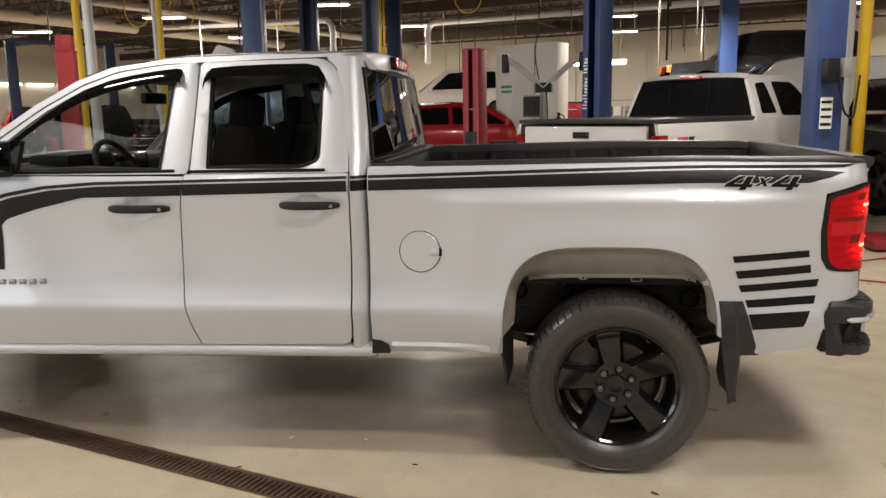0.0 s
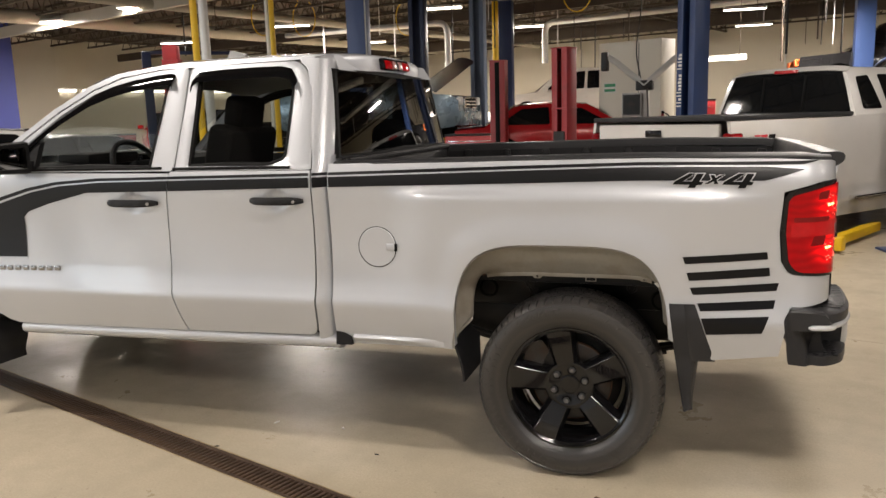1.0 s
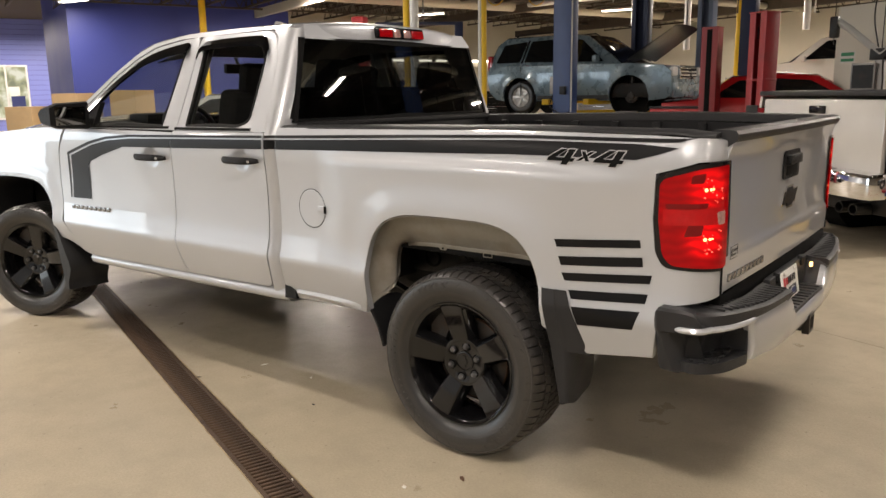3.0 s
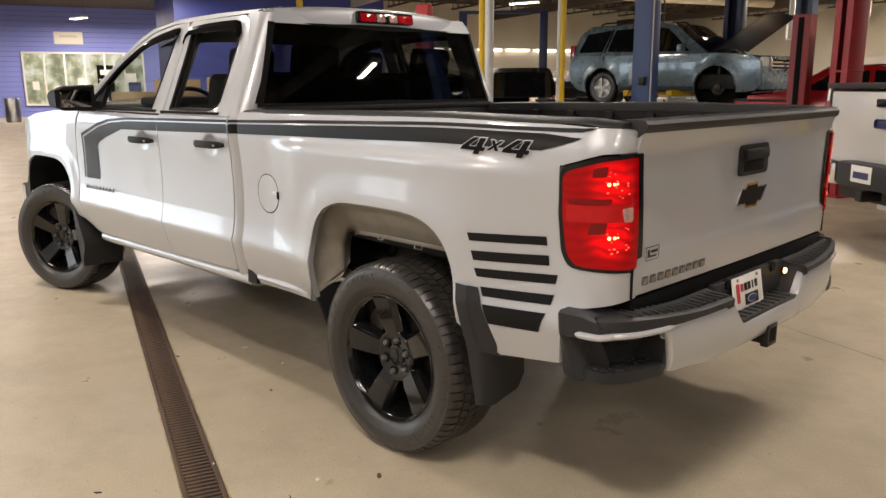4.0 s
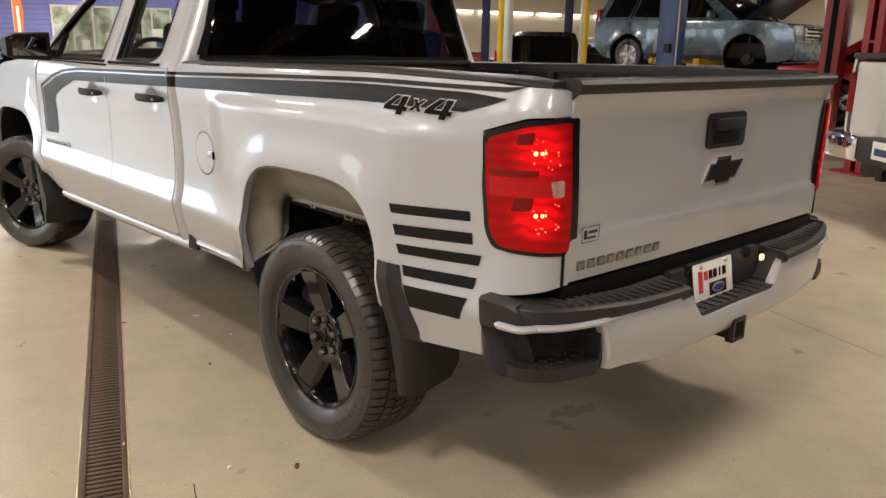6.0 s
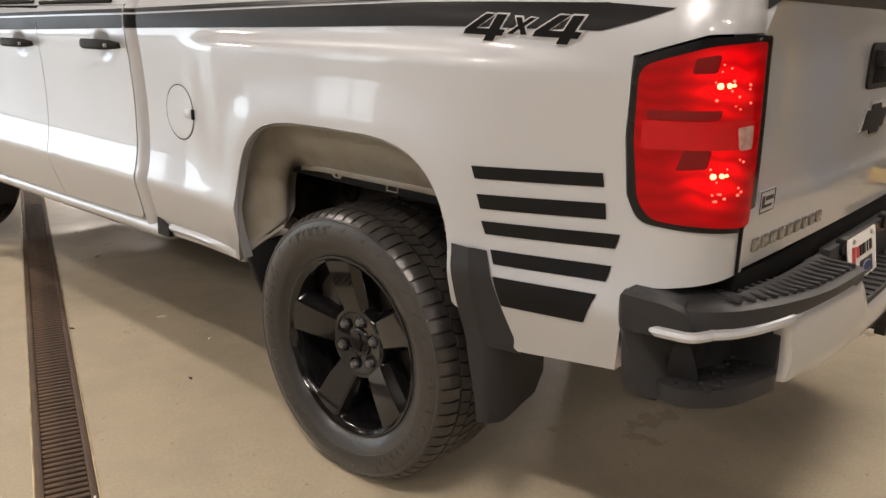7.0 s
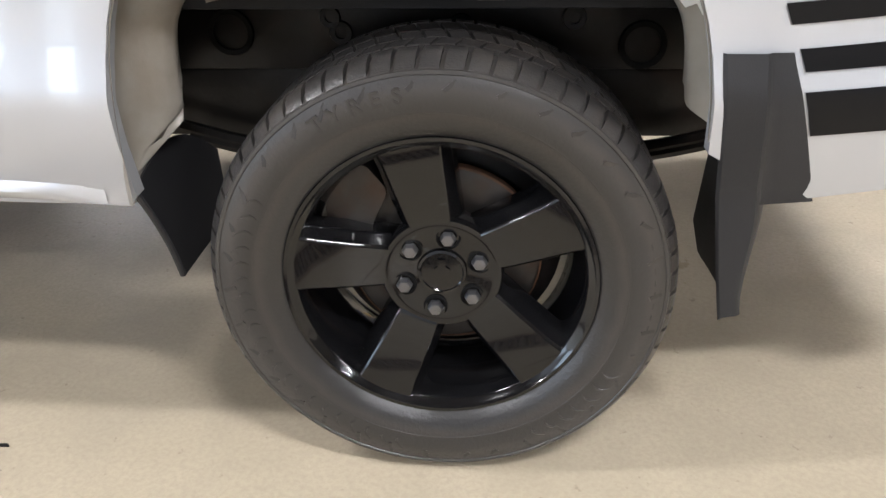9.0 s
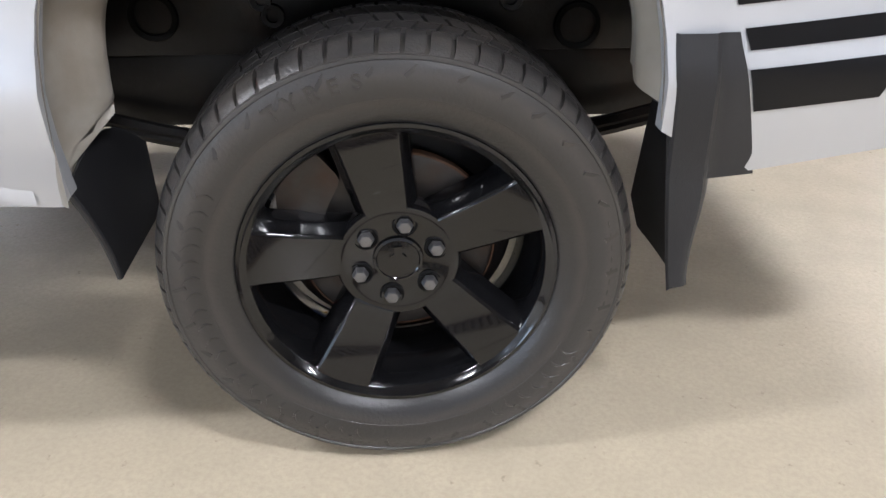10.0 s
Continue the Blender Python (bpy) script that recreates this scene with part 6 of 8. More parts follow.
def guard_plan(z, u):
    xf = guard_front(z)
    yo = 0.955 + (box_w(0.47, max(z, 0.56)) + 0.011 - 0.955) * sm(0.36, 0.60, z)
    xr = min(0.590, 0.506 + max(0.0, 0.79 - z) * 0.345)
    fold = xf + 0.064 - 0.030 * sm(0.55, 0.34, z)
    return spline_path([(xf + 0.012, -0.930), (xf + 0.001, -yo + 0.006), (xf + 0.006, -yo), (fold - 0.004, -yo - 0.002), (fold + 0.006, -yo + 0.006), (max(xr, fold + 0.014), -(box_w(xr, max(z, 0.56)) + 0.002 - 0.03 * sm(0.60, 0.34, z)))], u)


def spline_path(pts, u):
    """Point at 0..1 along a polyline, each piece an equal share."""
    n = len(pts) - 1
    i = min(n - 1, int(u * n))
    f = u * n - i
    return (pts[i][0] + (pts[i + 1][0] - pts[i][0]) * f, pts[i][1] + (pts[i + 1][1] - pts[i][1]) * f)


bm = sheet(BM(), lambda z, u: (*guard_plan(z, u), z - 0.012 * max(0.0, u - 0.75)), steps(0.792, 0.548, 18), steps(0, 1, 20))
gd = part("rear_mudguard", bm, "gray_plastic", TRUCK, "dark grey plastic mudguard")
gd2 = mirrored(gd, TRUCK)


def flap_point(u, v):
    """Hanging flap: u from the outer strip to the inner rear corner, v from top to bottom."""
    top = 0.575 + 0.02 * sm(0.5, 1, u)
    low = 0.324 + 0.014 * sm(0.05, 0.26, u) - 0.014 * sm(0.34, 0.6, u) + 0.012 * sm(0.6, 0.9, u) + 0.05 * sm(0.90, 1.0, u) ** 2
    z = top + (low - top) * v
    if u < 0.34:
        x, y = guard_plan(z, u / 0.34 * 0.8)
    else:
        q = (u - 0.34) / 0.66
        a = Vector(guard_plan(z, 0.8))
        b = Vector((0.492 - 0.010 * v, -0.685 - 0.02 * (1 - v)))
        mid = Vector((a.x + 0.004 + 0.05 * (1 - v), -0.90))
        w = a * (1 - q) ** 2 + mid * 2 * q * (1 - q) + b * q * q
        x, y = w.x, w.y
    return (x, y, z)


bm = sheet(BM(), flap_point, steps(0, 1, 30), [0, 0.1, 0.25, 0.4, 0.55, 0.7, 0.85, 0.94, 1.0])
bmesh.ops.recalc_face_normals(bm, faces=bm.faces[:])
bmesh.ops.solidify(bm, geom=bm.faces[:], thickness=0.005)
mirrored(part("mud_flap", bm, "gray_plastic", gd, "dark grey moulded mud flap"), gd2)
# splash guard before the wheel: thin curved sheet with a turned outer edge
def splash_point(u, v):
    top = Vector((-0.508 + 0.048 * u, -0.947 + 0.257 * u, 0.560 + 0.060 * math.sin(math.pi * u) - 0.026 * u))
    low = Vector((-0.480 + 0.020 * u, -0.893 + 0.208 * u, 0.366 + 0.024 * u))
    p = top.lerp(low, v)
    p.x += 0.008 * math.sin(math.pi * v) * (1 - u)
    return p


bm = sheet(BM(), splash_point, [0, 0.02, 0.05] + steps(0.1, 1, 10), steps(0, 1, 10))
bmesh.ops.recalc_face_normals(bm, faces=bm.faces[:])
bmesh.ops.solidify(bm, geom=bm.faces[:], thickness=0.005)
sp = part("arch_splash_guard", bm, "black_plastic", TRUCK, "black splash guard before the rear wheel")
sp2 = mirrored(sp, TRUCK)
bm = tube(BM(), [splash_point(0.0, v) for v in steps(0, 1, 8)], 0.006, 8)
mirrored(part("guard_edge", bm, "gray_plastic", sp), sp2)

# ---- the hall ----
def slab(name, u0, u1, v0, v1, z0, z1, material, label, category="wall", bev=0.0):
    """Upright or level block in hall axes."""
    bm = box(BM(), ((u0 + u1) / 2, (v0 + v1) / 2, (z0 + z1) / 2), (u1 - u0, v1 - v0, z1 - z0), bev)
    o = part(name, bm, material)
    o.matrix_world = HALL
    return tagged(o, label, category, kind="structure")


def area_light(name, m, sx, sy, power, color):
    """Lamp with the shape of the opening or diffuser that it stands in."""
    d = bpy.data.lights.new(name, "AREA")
    d.shape, d.size, d.size_y, d.energy, d.color = "RECTANGLE", sx, sy, power, color
    o = bpy.data.objects.new(name, d)
    scene.collection.objects.link(o)
    o.matrix_world = m
    return o


U0, U1, V0, V1, TOP = -41.5, 22.0, -8.0, 33.0, 5.3
FL = "sealed tan concrete workshop floor with scuffs"
slab("floor", U0, U1, V0, 2.239, -0.2, 0, "floor", FL, "floor")
slab("floor_middle", U0, U1, 2.395, 5.878, -0.2, 0, "floor", FL, "floor")
slab("floor_far", U0, U1, 5.883, V1, -0.2, 0, "floor", FL, "floor")
slab("floor_joint", U0, U1, 5.875, 5.886, -0.2, -0.012, "pit", "dark saw-cut joint in the floor", "floor")
slab("wall_north", U0, U1, V1, V1 + 0.3, 0, TOP, "cream", "cream painted workshop back wall")
# unseen street side: wall with a glazed side door and a wide glazed roller door (centre, half width, panes across)
# the wide door is added, its width set for cool fill on the pickup's doors
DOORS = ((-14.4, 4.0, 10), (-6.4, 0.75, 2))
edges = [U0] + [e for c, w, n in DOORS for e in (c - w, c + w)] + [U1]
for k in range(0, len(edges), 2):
    slab("wall_south", edges[k], edges[k + 1], V0 - 0.3, V0, 0, TOP, "pale_wall", "unseen workshop wall, pale blue to bounce cool fill")
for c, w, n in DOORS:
    slab("wall_lintel", c - w, c + w, V0 - 0.3, V0, 3.5, TOP, "pale_wall", "unseen pale blue bounce wall above a glazed door")
    dr = thing("roller_door", Matrix.Translation(hall(c, V0 - 0.15)) @ HALL, "unseen white sectional roller door with daylit panes", "door", "roller doors", "structure")
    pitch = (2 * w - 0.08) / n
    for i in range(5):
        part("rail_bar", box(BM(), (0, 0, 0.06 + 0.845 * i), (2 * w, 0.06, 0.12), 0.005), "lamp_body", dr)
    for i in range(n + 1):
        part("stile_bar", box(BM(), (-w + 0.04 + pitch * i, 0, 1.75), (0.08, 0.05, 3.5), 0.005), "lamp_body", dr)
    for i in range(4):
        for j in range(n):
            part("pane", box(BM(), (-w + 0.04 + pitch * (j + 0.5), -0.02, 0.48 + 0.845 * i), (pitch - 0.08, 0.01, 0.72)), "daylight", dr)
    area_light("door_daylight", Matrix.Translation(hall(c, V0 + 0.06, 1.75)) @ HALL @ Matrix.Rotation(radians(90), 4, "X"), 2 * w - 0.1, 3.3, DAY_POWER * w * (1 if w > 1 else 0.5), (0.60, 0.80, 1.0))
slab("wall_east", U1, U1 + 0.3, V0, V1, 0, TOP, "cream", "cream painted workshop side wall")
slab("ceiling", U0, U1, V0, V1, TOP, TOP + 0.2, "deck", "dark brown corrugated roof deck", "ceiling")

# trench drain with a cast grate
slab("drain_pit", U0, U1, 2.232, 2.402, -0.22, -0.10, "pit", "near-black drain channel under the grate", "drain")
grate = thing("drain_grate", HALL.copy(), "rusty brown cast-iron trench drain grate set in concrete", "drain grate", kind="structure")
for v in (2.239, 2.374):
    part("grate_edge", box(BM(), ((U0 + 8) / 2, v + 0.0105, -0.012), (8 - U0, 0.021, 0.026), 0.003), "iron", grate)
for v in (2.2355, 2.3985):
    part("frame_lip", box(BM(), ((U0 + 8) / 2, v, -0.009), (8 - U0, 0.0058, 0.022), 0.0015), "worn_steel", grate, "worn bright steel edge of the drain")
part("grate_spine", box(BM(), ((U0 + 8) / 2, 2.317, -0.020), (8 - U0, 0.008, 0.022), 0.002), "iron", grate)
slat = box(BM(), (0, 0, 0), (0.0165, 0.116, 0.016), 0.003, None, 1)
first = part("slat", slat, "iron", grate)
first.location = (-4.6, 2.317, -0.010)
for k in range(1, 300):
    o = new("slat", first.data)
    o.parent = grate
    o.location = (-4.6 + 0.030 * k, 2.317, -0.010)
verts, faces = [], []
k = 0
for u in [-4.6 - 0.030 * i for i in range(1, 376)]:
    b = len(verts)
    verts += [(u + dx, 2.317 + dy, -0.010 + dz) for dz in (-0.008, 0.008) for dx, dy in ((-0.0082, -0.058), (0.0082, -0.058), (0.0082, 0.058), (-0.0082, 0.058))]
    faces += [(b + 4, b + 5, b + 6, b + 7), (b, b + 1, b + 5, b + 4), (b + 1, b + 2, b + 6, b + 5), (b + 2, b + 3, b + 7, b + 6), (b + 3, b, b + 4, b + 7)]
me = bpy.data.meshes.new("far_slats")
me.from_pydata(verts, [], faces)
me.materials.append(M["iron"])
o = new("far_slats", me)
o.parent = grate
tagged(o, kind="stuff")

# blue-walled office block and the far end of the hall
slab("wall_blue", -33.0, -26.86, 5.5, 13.27, 0, TOP, "blue_wall", "dark blue painted wall of an inner room")
slab("wall_cream", -33.0, -31.05, 13.27, 16.9, 0, TOP, "cream", "cream painted wall beside the blue one")
slab("wall_west", -33.5, -33.0, 16.9, V1, 0, TOP, "cream", "cream painted workshop side wall")
slab("wall_far", U0 - 0.3, U0, V0, 12.0, 0, TOP, "lav_wall", "blue painted block wall with a long window")

# roof joists along the hall
def joist(length):
    bm = BM()
    for z in (-0.03, -0.60):
        box(bm, (0, 0, z), (length, 0.09, 0.06))
    n = int(length / 0.6)
    for i in range(n):
        a = -length / 2 + length * i / n
        b = a + length / n
        for p, q in (((a, 0, -0.58), ((a + b) / 2, 0, -0.05)), (((a + b) / 2, 0, -0.05), (b, 0, -0.58))):
            tube(bm, [p, q], 0.018, 4, False)
    return bm


jo = part("roof_joist", joist(U1 - U0 - 12), "joist")
jo.matrix_world = Matrix.Translation(hall((U0 + U1) / 2 + 6, 4.0, TOP - 0.02)) @ HALL
tagged(jo, "dark brown open-web steel roof joist", "joist", "roof joists", "structure")
for k in range(1, 20):
    copy_thing(jo, Matrix.Translation(hall((U0 + U1) / 2 + 6, 4.0 + 1.5 * k, TOP - 0.02)) @ HALL)
for u in (-26.0, -17.5, -9.0, -0.5, 8.0):
    o = part("roof_girder", joist(28.0), "joist")
    o.matrix_world = Matrix.Translation(hall(u, 19.0, TOP - 0.12)) @ HALL @ Matrix.Rotation(radians(90), 4, "Z")
    tagged(o, "dark brown open-web steel roof girder", "girder", "roof girders", "structure")

# lamps
def ceiling_lamp(m):
    t = thing("ceiling_lamp", m, "lit white strip lamp hanging under the roof joists", "ceiling lamp", "hall lamps")
    bm = prism(BM(), [(-0.15, 0), (-0.11, 0.07), (0.11, 0.07), (0.15, 0)], lambda u, v, d: (d, u, v), -0.62, 0.62)
    part("housing", bm, "lamp_body", t)
    part("diffuser", box(BM(), (0, 0, -0.014), (1.2, 0.26, 0.02), 0.004), "lamp", t)
    for x in (-0.5, 0.5):
        part("hanger", tube(BM(), [(x, 0, 0.07), (x, 0, TOP - 4.5)], 0.006, 5), "joist", t)
    return t


LZ = 4.5
ROT = Matrix.Rotation(radians(6), 4, "Z")
lamp0 = ceiling_lamp(Matrix.Translation(Vector((-12.2, 17.0, LZ))) @ ROT)
area_light("lamp_light", Matrix.Translation(Vector((-12.2, 17.0, LZ - 0.03))) @ ROT, 1.2, 0.26, LAMP_POWER, (1.0, 0.955, 0.90))
# (-34, 9), (-35, 15), (-33.5, 19): unseen lamps added to brighten the far end
spots = [(-16.3, 18.07), (-5.56, 21.05), (-4.1, 26.95), (3.2, 31.2), (-10.96, 22.5), (-17.0, 25.0), (-11.0, 29.0), (2.6, 26.0), (9.0, 24.5), (9.8, 18.5), (3.6, 19.5), (9.5, 12.0), (-24, 8), (-22, 13.5),
         (-16.5, 9.5), (-10.0, 8.6), (-3.6, 7.8), (2.6, 7.4), (9.0, 6.4), (-9.8, 3.0), (-3.4, 2.2), (2.3, 0.6), (9.1, 0.6), (-9.5, -2.6), (-3.4, -3.2), (2.9, -3.8), (9.0, -4.4), (15.0, 4.0), (-29, 4), (-34, 9), (-37, 0), (-35, 15), (-33.5, 19)]
for i, (x, y) in enumerate(spots):
    copy_thing(lamp0, Matrix.Translation(Vector((x, y, LZ))) @ ROT)
    near = abs(x) < 11 and y < 13
    if near or i % 2 == 0 or x < -20:
        area_light("lamp_light", Matrix.Translation(Vector((x, y, LZ - 0.03))) @ ROT, 1.2, 0.26, LAMP_POWER * ((1.15 if y < 0 else 0.95) if near else 2.4 if x < -28 else 0.9 if x < -20 else 6.0 if y > 14 else 2.4), (1.0, 0.97, 0.935) if near else (1.0, 0.955, 0.90))

# strip lamps low on the far wall
wl = thing("wall_strip_lamp", Matrix.Translation(hall(-32.95, 18.0, 3.15)) @ HALL, "lit white strip lamp fixed along the cream wall", "wall lamp", "wall strip lamps")
part("housing", box(BM(), (0.05, 0, 0.06), (0.10, 1.5, 0.06), 0.01), "lamp_body", wl)
part("diffuser", box(BM(), (0.06, 0, 0.0), (0.11, 1.30, 0.10), 0.02), "lamp_soft", wl)
for k in range(1, 8):
    copy_thing(wl, Matrix.Translation(hall(-32.95, 18.0 + 1.62 * k, 3.15)) @ HALL)
lw = thing("bench_strip_lamp", pose(1.7, 20.2, 2.72, 0, 0, -6), "lit white strip lamp hanging low over a bench", "ceiling lamp")
part("diffuser", box(BM(), (0, 0, 0), (1.3, 0.12, 0.08), 0.02), "lamp_soft", lw)
part("housing", box(BM(), (0, 0, 0.06), (1.34, 0.14, 0.05), 0.01), "lamp_body", lw)
for x in (-0.5, 0.5):
    part("hanger", tube(BM(), [(x, 0, 0.08), (x, 0, TOP - 2.74)], 0.006, 5), "joist", lw)

# long window in the far blue wall: frame, panes and the daylit green outside
fw2 = thing("window_1", Matrix.Translation(hall(U0 + 0.02, 0.0)) @ HALL, "long white-framed window with daylight and greenery outside", "window", kind="structure")
NP = 6
for k in range(NP + 1):
    part("window_frame", box(BM(), (0.03, 0.03 + 5.5 * k / NP, 1.83), (0.08, 0.09, 2.56), 0.01), "lamp_body", fw2)
for z in (0.58, 3.08):
    part("window_frame", box(BM(), (0.035, 2.78, z), (0.09, 5.6, 0.10), 0.01), "lamp_body", fw2)
for k in range(NP):
    part("pane", box(BM(), (0.0, 0.03 + 5.5 * (k + 0.5) / NP, 1.83), (0.01, 0.84, 2.42)), "green_foliage", fw2)
for v, z, w2, h in ((0.5, 1.5, 0.3, 0.4), (1.45, 1.25, 0.35, 0.5), (2.6, 1.6, 0.4, 0.5), (4.9, 1.9, 0.5, 0.4)):
    part("notice", box(BM(), (0.012, v, z), (0.006, w2, h)), "paper", fw2)
part("blue_notice", box(BM(), (0.012, 5.05, 1.25), (0.006, 0.6, 0.8)), "navy_print", fw2)
part("door_glass", box(BM(), (0.012, 3.7, 1.55), (0.006, 0.78, 1.9)), "car_glass", fw2)
part("oval_notice", box(BM(), (0.017, 3.7, 2.15), (0.006, 0.5, 0.25), 0.002), "paper", fw2)
lettering("lettering", "TRUCKS", 0.24, Matrix.Translation((0.019, 3.7, 1.72)) @ Matrix.Rotation(radians(90), 4, "Z") @ Matrix.Rotation(radians(90), 4, "X") @ Matrix.Diagonal((0.75, 1, 1, 1)), "paper", fw2, 0.002)
sg2 = thing("wall_sign", Matrix.Translation(hall(U0 + 0.02, 2.15, 3.8)) @ HALL, "cream sign board on the blue wall", "sign")
part("board", box(BM(), (0.02, 0, 0), (0.04, 1.3, 0.6), 0.01), "white_panel", sg2)
part("writing_bar", box(BM(), (0.043, 0, 0.08), (0.004, 0.8, 0.10)), "cream", sg2)
for k in range(24):
    o = part("block_course", box(BM(), (0, 0, 0), (0.012, 20.0, 0.012)), "blue_wall")
    o.matrix_world = Matrix.Translation(hall(U0 + 0.002, 2.0, 0.25 + 0.24 * k)) @ HALL
    tagged(o, "mortar joint of the blue block wall", "wall", "block courses", "structure")

# ducts and pipes under the roof
def run(name, pts, r, material, label, seg=14):
    o = part(name, tube(BM(), bend(pts, 0.35), r, seg), material)
    return tagged(o, label, "pipe", "roof pipes")


run("air_duct", [hall(-21.5, 6.0, 4.62), hall(-21.5, 31.0, 4.62)], 0.20, "duct", "off-white round air duct under the roof")
run("air_duct", [hall(-16.5, 9.0, 4.5), hall(-16.5, 31.0, 4.5)], 0.12, "duct", "off-white round air duct under the roof")
run("exhaust_pipe_run", [hall(-12.0, 23.6, 3.2), hall(-12.0, 23.6, 4.5), hall(-1.0, 23.6, 4.5), hall(8, 23.6, 4.5)], 0.10, "white_pipe", "galvanised exhaust pipe under the roof")
run("exhaust_pipe_run", [hall(-13.0, 19.5, 2.6), hall(-13.0, 19.5, 4.3), hall(-20.0, 19.5, 4.5)], 0.09, "white_pipe", "galvanised exhaust pipe under the roof")
run("exhaust_pipe_run", [hall(0.5, 20.0, 4.55), hall(4.5, 14.0, 4.55)], 0.10, "white_pipe", "galvanised exhaust pipe under the roof")
for v in (12.0, 20.0, 28.0):
    o = part("roof_beam", box(BM(), ((U0 + 10 + U1) / 2, 0, 0), (U1 - U0 - 10, 0.14, 0.30), 0.0), "duct" if v < 13 else "joist")
    o.matrix_world = Matrix.Translation(hall(0, v, TOP - 0.80)) @ HALL
    tagged(o, "off-white boxed roof beam" if v < 13 else "dark brown steel roof beam", "beam", "roof beams", "structure")
random.seed(4)
for k in range(46):
    u, v = (random.uniform(-18, 6), random.uniform(13, 29)) if k < 26 else (random.uniform(-12, -2), random.uniform(17, 27))
    o = part("drop_pipe", tube(BM(), [hall(u, v, TOP), hall(u, v, random.choice((3.0, 3.4, 3.9, 2.6)))], random.choice((0.012, 0.018, 0.025)), 6), random.choice(("joist", "chassis", "white_pipe")))
    tagged(o, "thin service pipe dropping from the roof", "pipe", "drop pipes")
for k, (x, y) in enumerate(((-10.2, 19.5), (-9.4, 20.4), (-6.8, 21.8), (-1.5, 19.0))):
    pts = [(x + 0.35 * math.sin(a), y, 4.4 - 0.5 * math.cos(a) * 1.0) for a in steps(-2.6, 2.6, 16)]
    bm = tube(BM(), pts, 0.014, 6)
    tube(bm, [pts[0], (pts[0][0], pts[0][1], TOP)], 0.010, 5)
    o = part("hanging_cord", bm, "yellow")
    tagged(o, "yellow cord looped under the roof", "cord", "roof cords")

# ---- lifts, poles ----
def post(name, x, y, w, d, h, rz, material, label, group="lift posts"):
    t = thing(name, pose(x, y, 0, 0, 0, rz), label, "lift post", group)
    prof = rounded([(-w / 2, -d / 2), (w / 2, -d / 2), (w / 2, d / 2), (w / 2 - 0.10, d / 2), (w / 2 - 0.10, d / 2 - 0.02), (w / 2 - 0.03, d / 2 - 0.02), (w / 2 - 0.03, -d / 2 + 0.04), (-w / 2 + 0.03, -d / 2 + 0.04), (-w / 2 + 0.03, d / 2 - 0.02), (-w / 2 + 0.10, d / 2 - 0.02), (-w / 2 + 0.10, d / 2), (-w / 2, d / 2)], 0.006, 2)
    part("column", prism(BM(), prof, lambda u, v, k: (u, v, k), 0.02, h), material, t)
    part("base_plate", box(BM(), (0, 0, 0.012), (w + 0.25, d + 0.2, 0.024), 0.004), material, t)
    part("carriage", box(BM(), (0, d / 2 - 0.03, 1.0), (w - 0.08, 0.10, 0.55), 0.01), "chassis", t)
    part("top_plate", box(BM(), (0, 0, h + 0.008), (w + 0.02, d + 0.02, 0.016), 0.002), material, t)
    return t


pa = post("lift_post", -5.16, 14.45, 0.38, 0.30, 4.4, 0, "lift_blue", "blue steel two-post lift column with control box beside a raised car")
part("control_box", box(BM(), (-0.24, 0.0, 1.62), (0.10, 0.20, 0.34), 0.01), "grey_metal", pa)
part("switch_box", box(BM(), (0.06, -0.19, 1.52), (0.12, 0.08, 0.16), 0.01), "chassis", pa)
part("hose", tube(BM(), bend([(-0.24, -0.05, 1.45), (-0.22, -0.25, 1.2), (0.1, -0.3, 1.05), (0.2, -0.18, 1.1)], 0.1), 0.012, 6), "chassis", pa)
part("conduit", tube(BM(), [(0.20, -0.12, 1.1), (0.20, -0.12, 4.3)], 0.015, 6), "white_pipe", pa)
post("lift_post", -5.15, 18.0, 0.38, 0.30, 4.4, 180, "lift_navy", "dark navy steel lift column")
post("lift_post", -3.75, 18.3, 0.34, 0.30, 4.6, 180, "lift_grey_blue", "faded grey-blue steel lift column")
post("lift_post", -3.80, 21.5, 0.36, 0.32, 4.6, 0, "lift_navy", "dark navy steel lift column beside a yellow pipe")
chp = post("lift_post", 1.15, 12.12, 0.32, 0.32, 4.8, 140, "lift_blue", "tall blue steel lift column with white lettering")
post("lift_post", 5.1, 21.6, 0.42, 0.36, 5.0, 0, "lift_blue", "tall blue steel lift column")
r1 = post("lift_post", -0.73, 12.05, 0.28, 0.27, 2.52, 155, "lift_red", "short red steel lift column")
part("seam_band", box(BM(), (0, 0, 1.62), (0.29, 0.28, 0.03), 0.004), "lift_red", r1)
part("slot", box(BM(), (-0.02, 0.139, 2.25), (0.012, 0.006, 0.16)), "gap", r1)
r2 = post("lift_post", -2.47, 15.0, 0.30, 0.28, 2.58, 0, "lift_red", "short red steel lift column with dark carriage slot")
part("slot", box(BM(), (0.0, -0.145, 1.4), (0.09, 0.02, 2.3), 0.004), "gap", r2)
r3 = post("lift_post", -5.72, 9.23, 0.22, 0.20, 2.42, 20, "lift_red", "narrow red steel lift column with motor on top")
part("motor", box(BM(), (0, 0, 2.53), (0.20, 0.20, 0.20), 0.03), "lift_red", r3)
